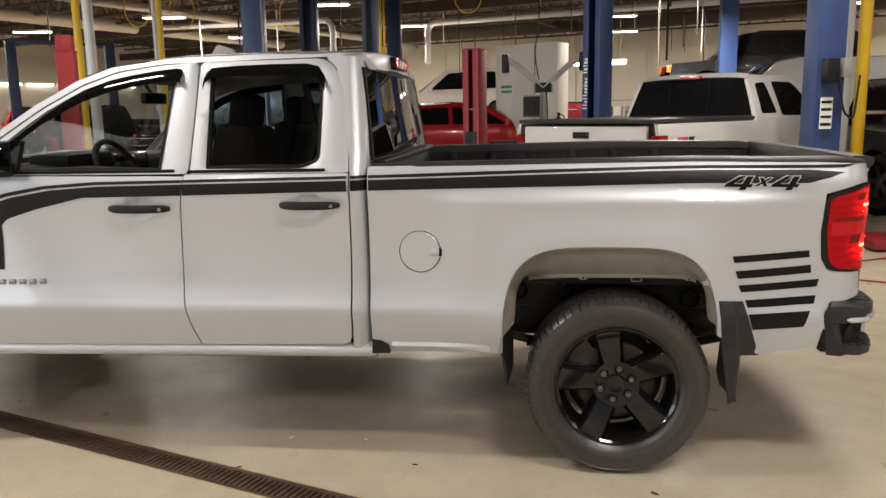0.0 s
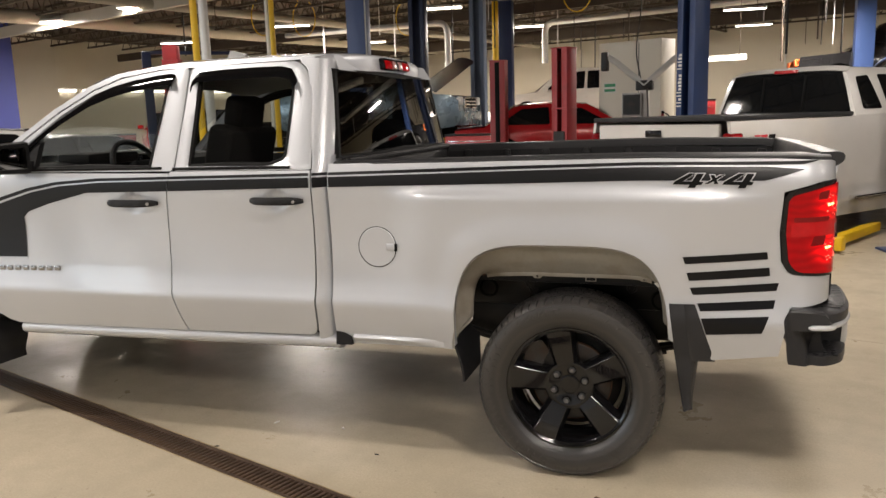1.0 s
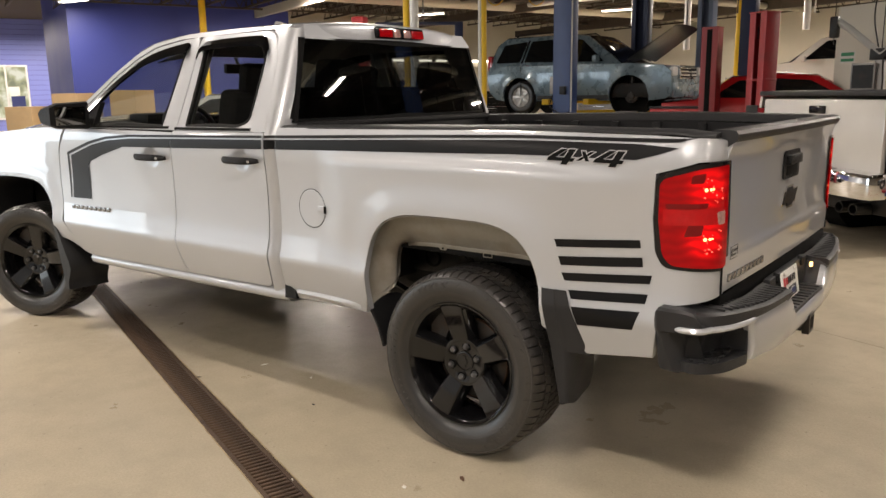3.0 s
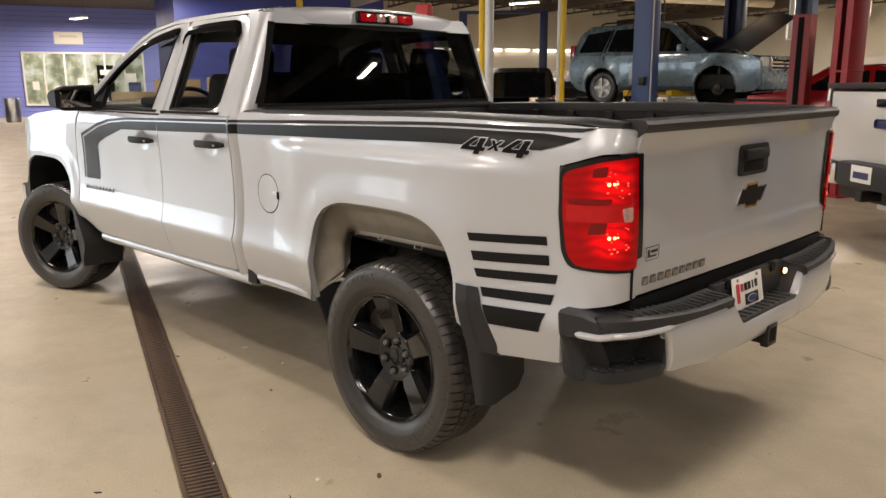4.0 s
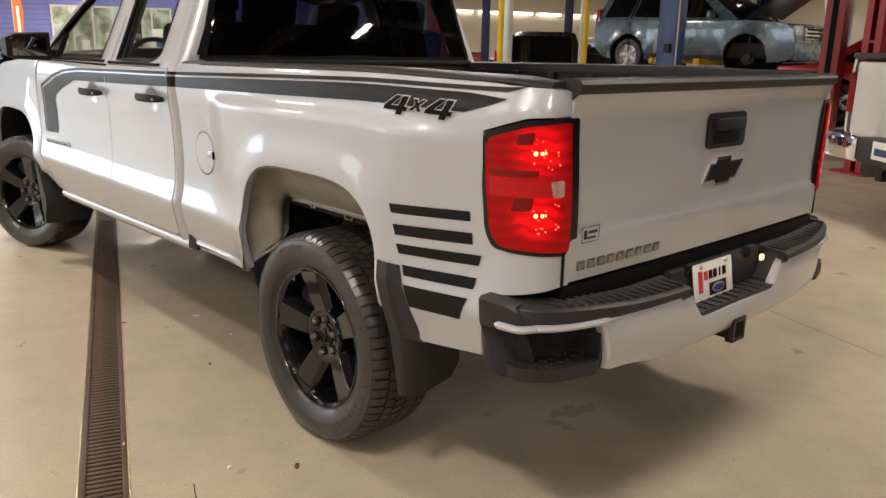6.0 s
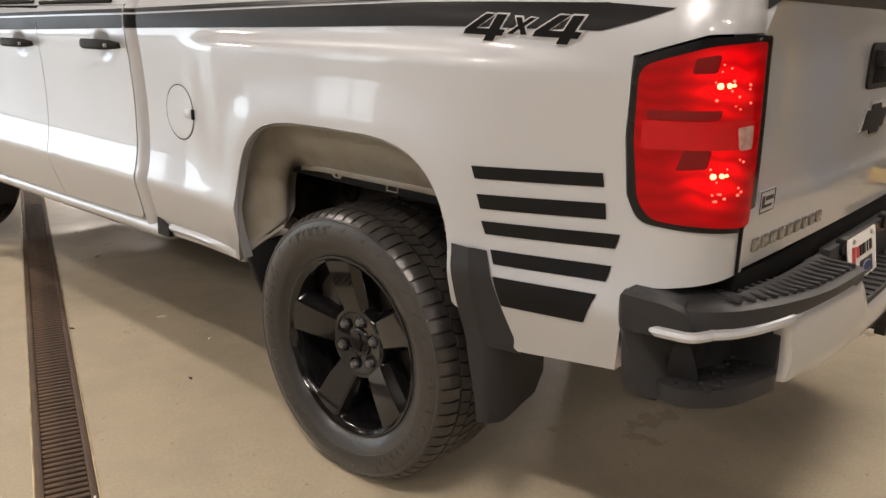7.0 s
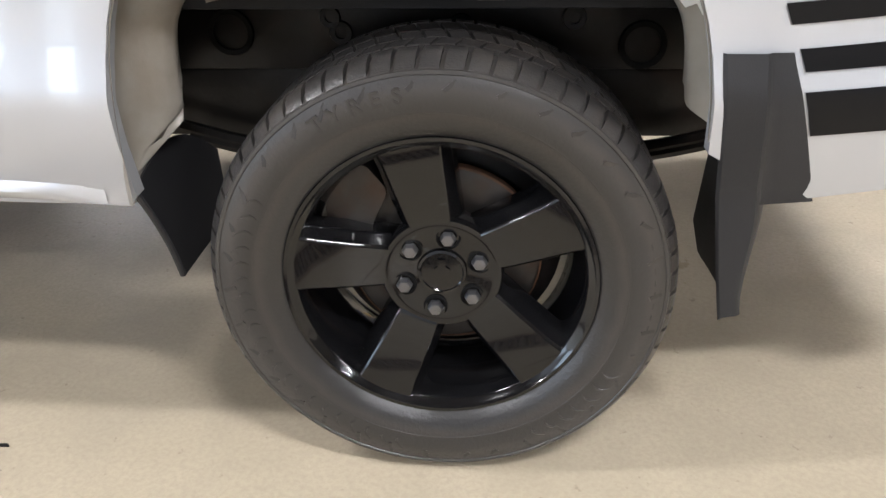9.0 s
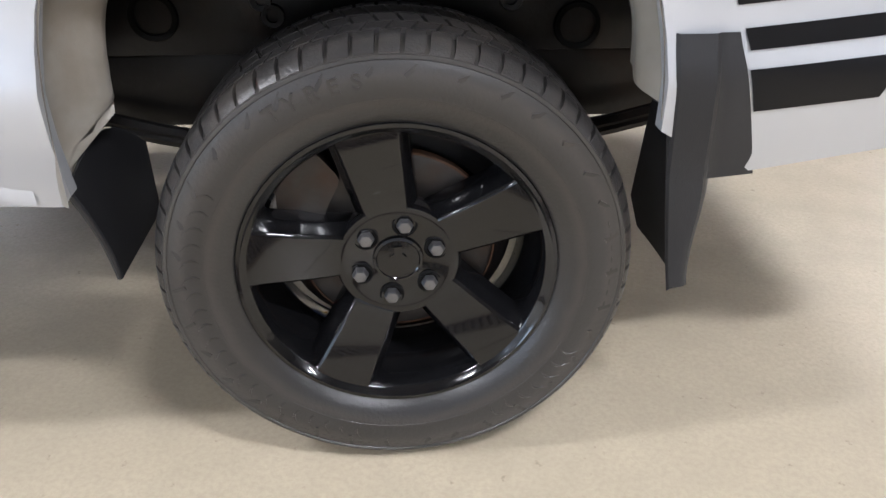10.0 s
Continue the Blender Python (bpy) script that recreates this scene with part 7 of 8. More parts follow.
# white bars for the lettering up the blue column
for k in range(16):
    w = (0.085, 0.085, 0.05, 0.085, 0.085, 0.052, 0.052, 0.064, 0.052, 0.050, 0.0, 0.085, 0.062, 0.080, 0.066, 0.052)[k]
    if w:
        part("letter_bar", box(BM(), (0.105 - (0.085 - w) / 2, 0.162, 1.60 + 0.049 * k), (w, 0.003, 0.034 if w < 0.08 else 0.018), 0.0), "paper", chp)
for x, y, r, mm, lb in ((-7.52, 12.43, 0.065, "yellow", "yellow painted guard pipe"), (-7.27, 12.36, 0.085, "white_pipe", "galvanised steel roof column pipe"), (-4.33, 22.4, 0.09, "yellow", "yellow painted guard pipe"), (-21.1, 17.56, 0.12, "yellow", "yellow painted guard pipe"), (4.1, 9.75, 0.07, "yellow", "yellow painted guard pipe"), (3.93, 9.75, 0.05, "white_pipe", "galvanised steel pipe"), (-6.93, 14.2, 0.055, "yellow", "yellow painted guard pipe"), (-7.06, 14.25, 0.045, "white_pipe", "galvanised steel pipe")):
    o = part("pipe_column", tube(BM(), [(0, 0, 0), (0, 0, TOP - 0.02)], r, 16), mm)
    o.location = (x, y, 0)
    tagged(o, lb, "pipe", "columns")
# overhead-beam lift in the far bay
gl = thing("overhead_lift", pose(-10.3, 16.2, 0, 0, 0, 41.8), "navy two-post lift with an overhead beam", "car lift")
for x in (-1.0, 1.0):
    part("column", box(BM(), (x, 0, 1.62), (0.20, 0.22, 3.24), 0.01), "lift_navy", gl)
part("crossbeam", box(BM(), (0, 0, 3.22), (2.2, 0.10, 0.08), 0.01), "lift_navy", gl)
# control column at the edge of the hall with air lines
pf = post("lift_post", 3.42, 9.0, 0.32, 0.28, 4.8, 12, "lift_blue", "blue steel lift column with control box and cables")
part("control_box", box(BM(), (-0.06, -0.24, 1.95), (0.14, 0.12, 0.26), 0.01), "chassis", pf)
part("control_box", box(BM(), (0.10, -0.24, 1.98), (0.10, 0.12, 0.20), 0.01), "grey_metal", pf)
part("label_sheet", box(BM(), (-0.05, -0.184, 1.50), (0.14, 0.004, 0.34)), "paper", pf)
for k in range(4):
    part("label_bar", box(BM(), (-0.05, -0.188, 1.38 + 0.08 * k), (0.12, 0.003, 0.03)), "chassis", pf)
part("cable", tube(BM(), bend([(0.02, -0.26, 1.85), (0.08, -0.3, 1.5), (0.22, -0.26, 1.42), (0.30, -0.2, 1.9)], 0.1), 0.012, 6), "chassis", pf)

# yellow lift arms that carry the raised car, with drip boxes
arm = thing("swing_jack", pose(-5.16, 14.6, 1.02, 0, 0, 40), "yellow swing jack under the raised car", "car jack", "swing jacks")
part("beam", box(BM(), (0, 0.75, 0), (0.11, 1.5, 0.10), 0.01), "yellow", arm)
part("pad", lathe(BM(), [(0.0005, 0.12), (0.07, 0.12), (0.07, 0.05), (0.05, 0.05), (0.05, -0.05)], 16, "Z"), "chassis", arm)
part("bracket", box(BM(), (0, -0.02, 0), (0.3, 0.14, 0.14), 0.01), "yellow", arm)
copy_thing(arm, pose(-5.16, 14.6, 1.02, 0, 0, -40))
copy_thing(arm, pose(-5.15, 17.85, 1.02, 0, 0, 140))
copy_thing(arm, pose(-5.15, 17.85, 1.02, 0, 0, -140))
fa2 = copy_thing(arm, pose(2.60, 8.92, 0.10, 0, 0, -28))
tagged(fa2, "yellow swing jack lying low near the floor")


# ---- vehicles of the background ----
def vehicle(name, m, label, category, paint, low, arches, green, windows, top, glass_top, width, wheels, wheel_r, hub="steel", flare=0.0, crown=0.03, extra_z=0.0):
    """x to the rear, +y passenger side. low/green: side outlines; top: centre line from nose to tail; width(z): half width."""
    t = thing(name, m, label, category)

    def wmap(s, z):
        w = width(z)
        for xc, r in arches:
            d = math.hypot(s - xc, z - wheel_r)
            w += flare * (1 - sm(r + 0.02, r + 0.12, d))
        return (s, -w, z)
    body_low = []
    for p, q in zip(low, low[1:] + low[:1]):
        body_low.append(p)
        for xc, r in sorted(arches, reverse=q[0] < p[0]):
            zb = p[1]
            if abs(p[1] - q[1]) < 0.12 and p[1] < wheel_r + 0.15 and min(p[0], q[0]) < xc - r * 0.9 and max(p[0], q[0]) > xc + r * 0.9:
                a = [(xc + r * math.cos(k), wheel_r + r * math.sin(k)) for k in steps(math.pi + 0.2, -0.2, 18)]
                body_low += a if q[0] > p[0] else a[::-1]
    b = part("body_side", panel(dense(body_low, 0.10), wmap, 0.09, 0.04, 0.006), paint, t, fix=False)
    mirrored(b, t)
    if green:
        g = part("cabin_side", panel(dense(green, 0.10), wmap, 0.12, 0.03, 0.004), paint, t, fix=False)
        mirrored(g, t)
    for wnd in windows:
        o = part("side_window", panel(dense(rounded(wnd, 0.04), 0.08), lambda s, z: (s, -width(z) - 0.006, z), 0.12, 0.004, 0.002), "car_glass", t, "dark side window", fix=False)
        mirrored(o, t)
    for i, (p, q) in enumerate(zip(top, top[1:])):
        dark = i in glass_top
        n = max(2, int(math.hypot(q[0] - p[0], q[1] - p[1]) / 0.12))
        bm = sheet(BM(), lambda k, u: (p[0] + (q[0] - p[0]) * k, (width(p[1] + (q[1] - p[1]) * k) - (0.05 if dark else 0.0)) * u, p[1] + (q[1] - p[1]) * k + crown * (1 - u ** 4) * (1.0 if abs(q[0] - p[0]) > abs(q[1] - p[1]) else 0.3) + (0.006 if dark else 0)), steps(0, 1, n), steps(-1, 1, 12))
        part("screen" if dark else ("roof" if p[1] > 1.4 and q[1] > 1.4 else "body_top"), bm, "car_glass" if dark else paint, t)
        if dark:
            bm = sheet(BM(), lambda k, u: (p[0] + (q[0] - p[0]) * k, width(p[1] + (q[1] - p[1]) * k) * u, p[1] + (q[1] - p[1]) * k + crown * 0.3 * (1 - u ** 4) - 0.012), steps(0, 1, n), steps(-1, 1, 12))
            part("screen_surround", bm, paint, t)
    part("underbody", box(BM(), (sum(p[0] for p in low) / len(low), 0, wheel_r + 0.12), ((max(p[0] for p in low) - min(p[0] for p in low)) * 0.92, 2 * width(0.6) - 0.25, 0.30), 0.03), "chassis", t)
    for xw, bare in wheels:
        for sg in (-1, 1):
            w = new("wheel")
            w.parent = t
            w.location = (xw, sg * (width(0.5) - 0.12), wheel_r)
            r = wheel_r
            if not bare:
                part("tyre", lathe(BM(), [(r * 0.62, sg * 0.10), (r * 0.72, sg * 0.115), (r * 0.90, sg * 0.11), (r * 0.98, sg * 0.085), (r, sg * 0.04), (r, -sg * 0.06), (r * 0.9, -sg * 0.1), (r * 0.6, -sg * 0.1)], 32), "rubber", w)
                part("wheel_rim", lathe(BM(), [(r * 0.63, sg * 0.10), (r * 0.60, sg * 0.085), (r * 0.54, sg * 0.03), (r * 0.30, sg * 0.045), (r * 0.2, sg * 0.075), (0.0005, sg * 0.08)], 32), hub if hub in ("chrome", "alloy") else "chassis", w)
                for k in range(5 if hub != "chrome" else 8):
                    a = 2 * math.pi * k / (5 if hub != "chrome" else 8)
                    rot = Matrix.Rotation(-a, 4, "Y")
                    if hub == "chrome":
                        bm = lathe(BM(), [(0.0005, sg * 0.055), (0.030, sg * 0.055), (0.036, sg * 0.062), (0.042, sg * 0.05)], 12)
                        o = part("rim_hole", bm, "gap", w)
                        o.location = (r * 0.42 * math.cos(a), 0, r * 0.42 * math.sin(a))
                    else:
                        part("spoke", box(BM(), rot @ Vector((r * 0.36, sg * 0.075, 0)), (r * 0.52, 0.03, r * 0.21), 0.008, rot), hub, w)
                part("hub", lathe(BM(), [(r * 0.2, sg * 0.06), (r * 0.19, sg * 0.095), (r * 0.1, sg * 0.105), (0.0005, sg * 0.105)], 16), hub, w)
            else:
                part("brake_disc", lathe(BM(), [(0.14, -sg * 0.02), (0.14, sg * 0.0), (0.08, sg * 0.005), (0.075, sg * 0.04), (0.03, sg * 0.045), (0.0005, sg * 0.05)], 32), "rust_steel", w)
                part("strut", tube(BM(), [(0.03, -sg * 0.06, 0), (0.03, -sg * 0.1, 0.45)], 0.05, 10), "chassis", w)
        for sg in (-1, 1):
            part("arch_liner", lathe(BM(), [(wheel_r + 0.09, 0.0), (wheel_r + 0.085, -sg * 0.02), (wheel_r + 0.08, -sg * 0.3), (0.1, -sg * 0.3)], 28), "gap", t).location = (xw, sg * (width(0.6) - 0.03), wheel_r)
    return t


# white pickup with a black bed cover
FORD = Matrix.Translation((0.79, 8.70, 0)) @ Matrix.Rotation(math.atan2(-0.766, -0.643), 4, "Z")
fwid = spline((0.4, 0.6, 0.9, 1.2, 1.40, 1.45, 1.7, 1.95, 2.02), (0.94, 0.97, 0.985, 0.985, 0.965, 0.945, 0.86, 0.76, 0.70))
fp2 = vehicle("white_pickup", FORD, "white pickup with black bed cover and chrome wheels", "pickup truck", "white_paint",
              [(0.0, 0.75), (0.0, 1.42), (-2.18, 1.42), (-2.2, 1.44), (-3.9, 1.42), (-4.2, 1.36), (-5.45, 1.25), (-5.55, 0.75), (-5.5, 0.52), (-0.35, 0.52), (-0.12, 0.72)],
              [(-1.24, 0.50), (-4.84, 0.50)],
              [(-2.2, 1.44), (-2.26, 1.92), (-2.4, 1.98), (-3.4, 1.98), (-3.6, 1.90), (-4.2, 1.42)],
              [[(-2.38, 1.50), (-2.40, 1.87), (-2.66, 1.89), (-2.78, 1.50)], [(-2.92, 1.47), (-2.86, 1.90), (-3.40, 1.90), (-3.56, 1.82), (-3.98, 1.46)]],
              [(-5.5, 1.2), (-4.25, 1.38), (-3.55, 1.93), (-2.40, 1.99), (-2.27, 1.93), (-2.19, 1.42)], {1, 4}, fwid, [(-1.24, False), (-4.84, False)], 0.40, "chrome", 0.05, 0.03)
bm = box(BM(), (0.0, 0, 1.07), (0.06, 1.70, 0.66), 0.03)
ftg = part("tailgate", bm, "white_paint", fp2)
part("tailgate_handle", box(BM(), (0.035, 0, 1.30), (0.03, 0.22, 0.075), 0.012), "gloss_black", ftg)
part("emblem", box(BM(), (0.034, 0, 1.12), (0.012, 0.20, 0.08), 0.03), "navy_print", ftg)
part("bed_cover", box(BM(), (-1.08, 0, 1.452), (2.24, 1.86, 0.05), 0.015), "gray_plastic", fp2, "black rolled bed cover")
for sg in (-1, 1):
    tlx = part("tail_lamp", box(BM(), (-0.08, sg * 0.935, 1.12), (0.20, 0.12, 0.38), 0.04), "lens_dark", fp2, "red tail lamp")
    part("lens", box(BM(), (-0.075, sg * 0.942, 1.05), (0.17, 0.122, 0.18), 0.03), "lens_off", tlx)
    part("lens", box(BM(), (-0.075, sg * 0.942, 1.25), (0.16, 0.122, 0.08), 0.03), "lens_off", tlx)
    bm = box(BM(), (0.10, sg * 0.66, 0.66), (0.22, 0.56, 0.24), 0.05)
    part("bumper_end", bm, "chrome", fp2)
    part("mud_flap", box(BM(), (-0.70, sg * 0.90, 0.40), (0.02, 0.26, 0.42), 0.006), "black_plastic", fp2)
    part("flap_foot", box(BM(), (-0.685, sg * 0.90, 0.27), (0.014, 0.25, 0.16), 0.006), "white_paint", fp2)
    arc = [(-1.24 + 0.515 * math.cos(a), sg * 1.025, 0.40 + 0.515 * math.sin(a)) for a in steps(0.1, math.pi - 0.1, 24)]
    part("arch_trim", tube(BM(), arc, 0.018, 8), "chrome", fp2)
part("bumper_step", box(BM(), (0.10, 0, 0.66), (0.20, 0.76, 0.22), 0.03), "gray_plastic", fp2)
pl2 = part("number_plate", box(BM(), (0.205, 0.02, 0.68), (0.006, 0.30, 0.15), 0.004), "paper", fp2, "white number plate")
part("plate_bar", box(BM(), (0.2095, 0.02, 0.67), (0.003, 0.22, 0.06)), "navy_print", pl2)
part("tow_hitch", box(BM(), (0.10, 0, 0.48), (0.2, 0.09, 0.09), 0.01), "chassis", fp2)
for k in (0.40, 0.58):
    part("exhaust_tip", lathe(BM(), [(0.05, 0), (0.055, 0.02), (0.055, 0.3), (0.045, 0.3)], 16, "Y"), "chassis", fp2).matrix_local = Matrix.Translation((0.04, k, 0.42)) @ Matrix.Rotation(radians(-90), 4, "Z") @ Matrix.Translation((0, -0.3, 0))
part("high_stop_lamp", box(BM(), (-2.28, 0, 1.965), (0.06, 0.30, 0.04), 0.01), "lens_off", fp2)
for yy in (-0.28, 0.28):
    part("window_bar", box(BM(), (-2.222, yy, 1.68), (0.02, 0.025, 0.46), 0.004, Matrix.Rotation(radians(-9), 4, "Y")), "gap", fp2)
for dx, wd, ink in ((-0.37, 0.085, "red_print"), (-0.48, 0.10, "red_print"), (-0.61, 0.10, "gap")):
    bm = prism(BM(), [(dx + wd / 2, 1.165), (dx + wd / 2 - 0.03, 1.275), (dx - wd / 2 - 0.03, 1.275), (dx - wd / 2, 1.165)], lambda u, v, d: (u, 0.985 + d, v), 0.0, 0.006)
    part("badge_bar", bm, ink, fp2)
part("decal_bar", box(BM(), (-0.52, 0.989, 1.115), (0.34, 0.004, 0.022)), "gray_plastic", fp2)
part("sill_board", box(BM(), (-3.1, 0.98, 0.50), (1.9, 0.10, 0.05), 0.02), "chrome", fp2)

# blue-grey sport utility car on the lift, bonnet up, front wheel off
ewid = spline((0.3, 0.5, 0.8, 1.0, 1.1, 1.4, 1.62, 1.72), (0.84, 0.88, 0.90, 0.89, 0.86, 0.76, 0.69, 0.62))
ESC = pose(-5.80, 16.80, 1.03, 0, 0, 180)
esc = vehicle("sport_utility_car", ESC, "steel-blue car raised on a lift, bonnet open", "car", "blue_car",
              [(2.16, 0.45), (2.22, 0.75), (2.17, 1.06), (1.0, 1.04), (-1.05, 1.02), (-1.3, 1.03), (-2.05, 0.97), (-2.22, 0.85), (-2.25, 0.40), (-2.1, 0.30), (2.0, 0.30)],
              [(1.33, 0.44), (-1.33, 0.44)],
              [(2.17, 1.06), (1.98, 1.55), (1.80, 1.66), (0.2, 1.69), (-0.30, 1.62), (-1.15, 1.02)],
              [[(2.00, 1.12), (1.84, 1.52), (1.22, 1.58), (1.36, 1.12)], [(1.24, 1.12), (1.12, 1.58), (0.45, 1.60), (0.42, 1.10)], [(0.34, 1.10), (0.36, 1.60), (-0.16, 1.56), (-0.74, 1.08)]],
              [(-2.2, 0.80), (-2.12, 0.93), (-1.25, 1.03)] [:2] + [(-2.05, 0.95)] + [(-1.16, 1.03), (-0.28, 1.63), (0.2, 1.70), (1.82, 1.68), (2.02, 1.52), (2.19, 1.05)], {3, 6}, ewid, [(1.33, False), (-1.33, True)], 0.35, "alloy", 0.045, 0.02)
part("open_bonnet", sheet(BM(), lambda k, u: (-1.20 - 0.95 * k, 0.74 * u * (1 - 0.12 * k), 1.08 + 0.62 * k + 0.05 * (1 - u * u)), steps(0, 1, 8), steps(-1, 1, 10)), "chassis", esc, "open bonnet, dark underside")
part("bonnet_skin", sheet(BM(), lambda k, u: (-1.19 - 0.97 * k, 0.75 * u * (1 - 0.12 * k), 1.10 + 0.63 * k + 0.05 * (1 - u * u)), steps(0, 1, 8), steps(-1, 1, 10)), "chassis", esc)
part("engine_cover", box(BM(), (-1.6, 0, 0.86), (0.8, 1.1, 0.16), 0.03), "chassis", esc)
part("grille", box(BM(), (-2.22, 0, 0.80), (0.06, 0.9, 0.24), 0.02), "chrome", esc, "chrome front grille")
for k in range(3):
    part("grille_slot", box(BM(), (-2.255, 0, 0.73 + 0.07 * k), (0.012, 0.82, 0.035), 0.004), "gap", esc)
part("front_bumper", box(BM(), (-2.22, 0, 0.47), (0.14, 1.62, 0.32), 0.05), "blue_car", esc)
part("front_panel", box(BM(), (-2.15, 0, 0.76), (0.12, 1.66, 0.36), 0.04), "blue_car", esc)
for sg in (-1, 1):
    hl = part("headlamp", box(BM(), (-2.10, sg * 0.70, 0.84), (0.30, 0.26, 0.18), 0.04), "alloy", esc, "clear headlamp")
    part("indicator", box(BM(), (-2.0, sg * 0.805, 0.86), (0.12, 0.07, 0.10), 0.02), "orange", hl)
    part("tail_lamp", box(BM(), (2.16, sg * 0.80, 1.12), (0.12, 0.16, 0.34), 0.03), "lens_off", esc, "red tail lamp")
    part("door_mirror", box(BM(), (-0.62, sg * 1.0, 1.14), (0.12, 0.20, 0.15), 0.04), "blue_car", esc)
    part("roof_bar", tube(BM(), [(1.6, sg * 0.58, 1.70), (1.5, sg * 0.58, 1.745), (0.2, sg * 0.58, 1.76), (0.1, sg * 0.58, 1.71)], 0.018, 6), "chassis", esc)
    for x in (1.0, 0.05):
        part("door_handle", box(BM(), (x, sg * 0.90, 0.98), (0.18, 0.03, 0.035), 0.01), "blue_car", esc)
    for x in (1.30, 0.40):
        part("door_gap", box(BM(), (x, sg * 0.905, 0.70), (0.012, 0.01, 0.66)), "gap", esc)
    part("lower_cladding", box(BM(), (0, sg * 0.875, 0.33), (1.75, 0.06, 0.10), 0.02), "gray_plastic", esc)
    for xw in (1.33, -1.33):
        lip = [(xw + 0.445 * math.cos(a), sg * 0.925, 0.35 + 0.445 * math.sin(a)) for a in steps(0.15, math.pi - 0.15, 20)]
        part("arch_lip", tube(BM(), lip, 0.016, 6), "blue_car", esc)
    for x0, x1 in ((1.30, 1.18), (0.39, 0.39)):
        part("window_pillar", tube(BM(), [(x0, sg * (ewid(1.1) + 0.006), 1.10), (x1, sg * (ewid(1.6) + 0.006), 1.60)], 0.022, 6), "gap", esc)
    part("fog_lamp", lathe(BM(), [(0.0005, -0.02), (0.05, -0.02), (0.06, 0.0), (0.05, 0.02)], 16), "alloy", esc).location = (-2.24, sg * 0.66, 0.50)


for x, rz in ((0.62, 12), (-0.55, -14)):
    for sg in (-1, 1):
        o = part("lift_arm", box(BM(), (0, 0, 0), (0.16, 0.80, 0.12), 0.015), "yellow", esc, "yellow lift arm under the sill")
        o.matrix_local = Matrix.Translation((x, sg * 0.72, 0.245)) @ Matrix.Rotation(radians(rz * sg), 4, "Z")
        part("arm_pad", lathe(BM(), [(0.0005, 0.0), (0.07, 0.0), (0.07, 0.06), (0.0005, 0.06)], 12, "Z"), "gap", o).location = (0, -sg * 0.1, 0.05)

# further cars, seen in part between the posts
def saloon(name, m, label, paint, category="car"):
    wd = spline((0.3, 0.6, 0.85, 0.95, 1.2, 1.38, 1.45), (0.84, 0.88, 0.88, 0.84, 0.72, 0.62, 0.55))
    t = vehicle(name, m, label, category, paint, [(2.3, 0.45), (2.35, 0.90), (1.6, 0.96), (-1.1, 0.93), (-2.2, 0.75), (-2.3, 0.45), (-2.2, 0.28), (2.2, 0.28)], [(1.35, 0.40), (-1.35, 0.40)],
                [(1.75, 0.95), (1.1, 1.36), (0.3, 1.41), (-0.35, 1.36), (-1.1, 0.93)], [[(1.45, 0.99), (0.98, 1.30), (0.42, 1.33), (0.42, 0.98)], [(0.34, 0.98), (0.34, 1.33), (-0.25, 1.29), (-0.80, 0.97)]],
                [(-2.28, 0.70), (-1.15, 0.95), (-0.35, 1.38), (0.3, 1.43), (1.1, 1.38), (1.72, 0.98), (2.3, 0.94)], {1, 4}, wd, [(1.35, False), (-1.35, False)], 0.33, "steel", 0.02, 0.02)
    for sg in (-1, 1):
        part("tail_lamp", box(BM(), (2.30, sg * 0.68, 0.82), (0.10, 0.30, 0.14), 0.03), "lens_off", t)
        part("headlamp", box(BM(), (-2.22, sg * 0.66, 0.68), (0.16, 0.30, 0.13), 0.03), "steel", t)
        part("door_mirror", box(BM(), (-0.75, sg * 0.95, 1.0), (0.10, 0.18, 0.12), 0.03), paint, t)
    return t


def big_suv(name, m, label, paint, category="car", cargo=False):
    wd = spline((0.3, 0.6, 1.0, 1.15, 1.5, 1.80, 1.90), (0.90, 0.95, 0.96, 0.93, 0.82, 0.72, 0.64))
    t = vehicle(name, m, label, category, paint, [(2.5, 0.5), (2.52, 1.15), (1.5, 1.16), (-1.15, 1.13), (-2.35, 1.05), (-2.45, 0.5), (-2.35, 0.36), (2.4, 0.36)], [(1.45, 0.46), (-1.45, 0.46)],
                [(2.5, 1.15), (2.35, 1.75), (2.2, 1.83), (0.0, 1.86), (-0.45, 1.78), (-1.15, 1.13)], [] if cargo else [[(2.34, 1.22), (2.2, 1.72), (1.4, 1.76), (1.5, 1.22)], [(1.38, 1.22), (1.30, 1.76), (0.5, 1.77), (0.5, 1.21)], [(0.40, 1.21), (0.42, 1.77), (-0.25, 1.72), (-0.82, 1.20)]],
                [(-2.42, 0.95), (-1.2, 1.16), (-0.42, 1.79), (0.0, 1.87), (2.2, 1.85), (2.38, 1.74), (2.52, 1.15)], {1, 5}, wd, [(1.45, False), (-1.45, False)], 0.40, "steel", 0.03, 0.02)
    for sg in (-1, 1):
        part("tail_lamp", box(BM(), (2.48, sg * 0.86, 1.0), (0.10, 0.16, 0.40), 0.03), "lens_off", t)
        part("headlamp", box(BM(), (-2.38, sg * 0.74, 0.92), (0.16, 0.30, 0.18), 0.03), "orange" if paint == "black_car" else "steel", t)
        part("door_mirror", box(BM(), (-0.80, sg * 1.05, 1.22), (0.12, 0.20, 0.18), 0.04), paint, t)
    return t


big_suv("black_sport_utility_car", pose(6.05, 22.6, 1.70, 0, 0, 0), "black sport utility car raised high on a lift", "black_car")
saloon("red_car", pose(-1.4, 16.6, 0.35, 0, 0, 195), "red car with its bonnet towards the aisle", "red_car")
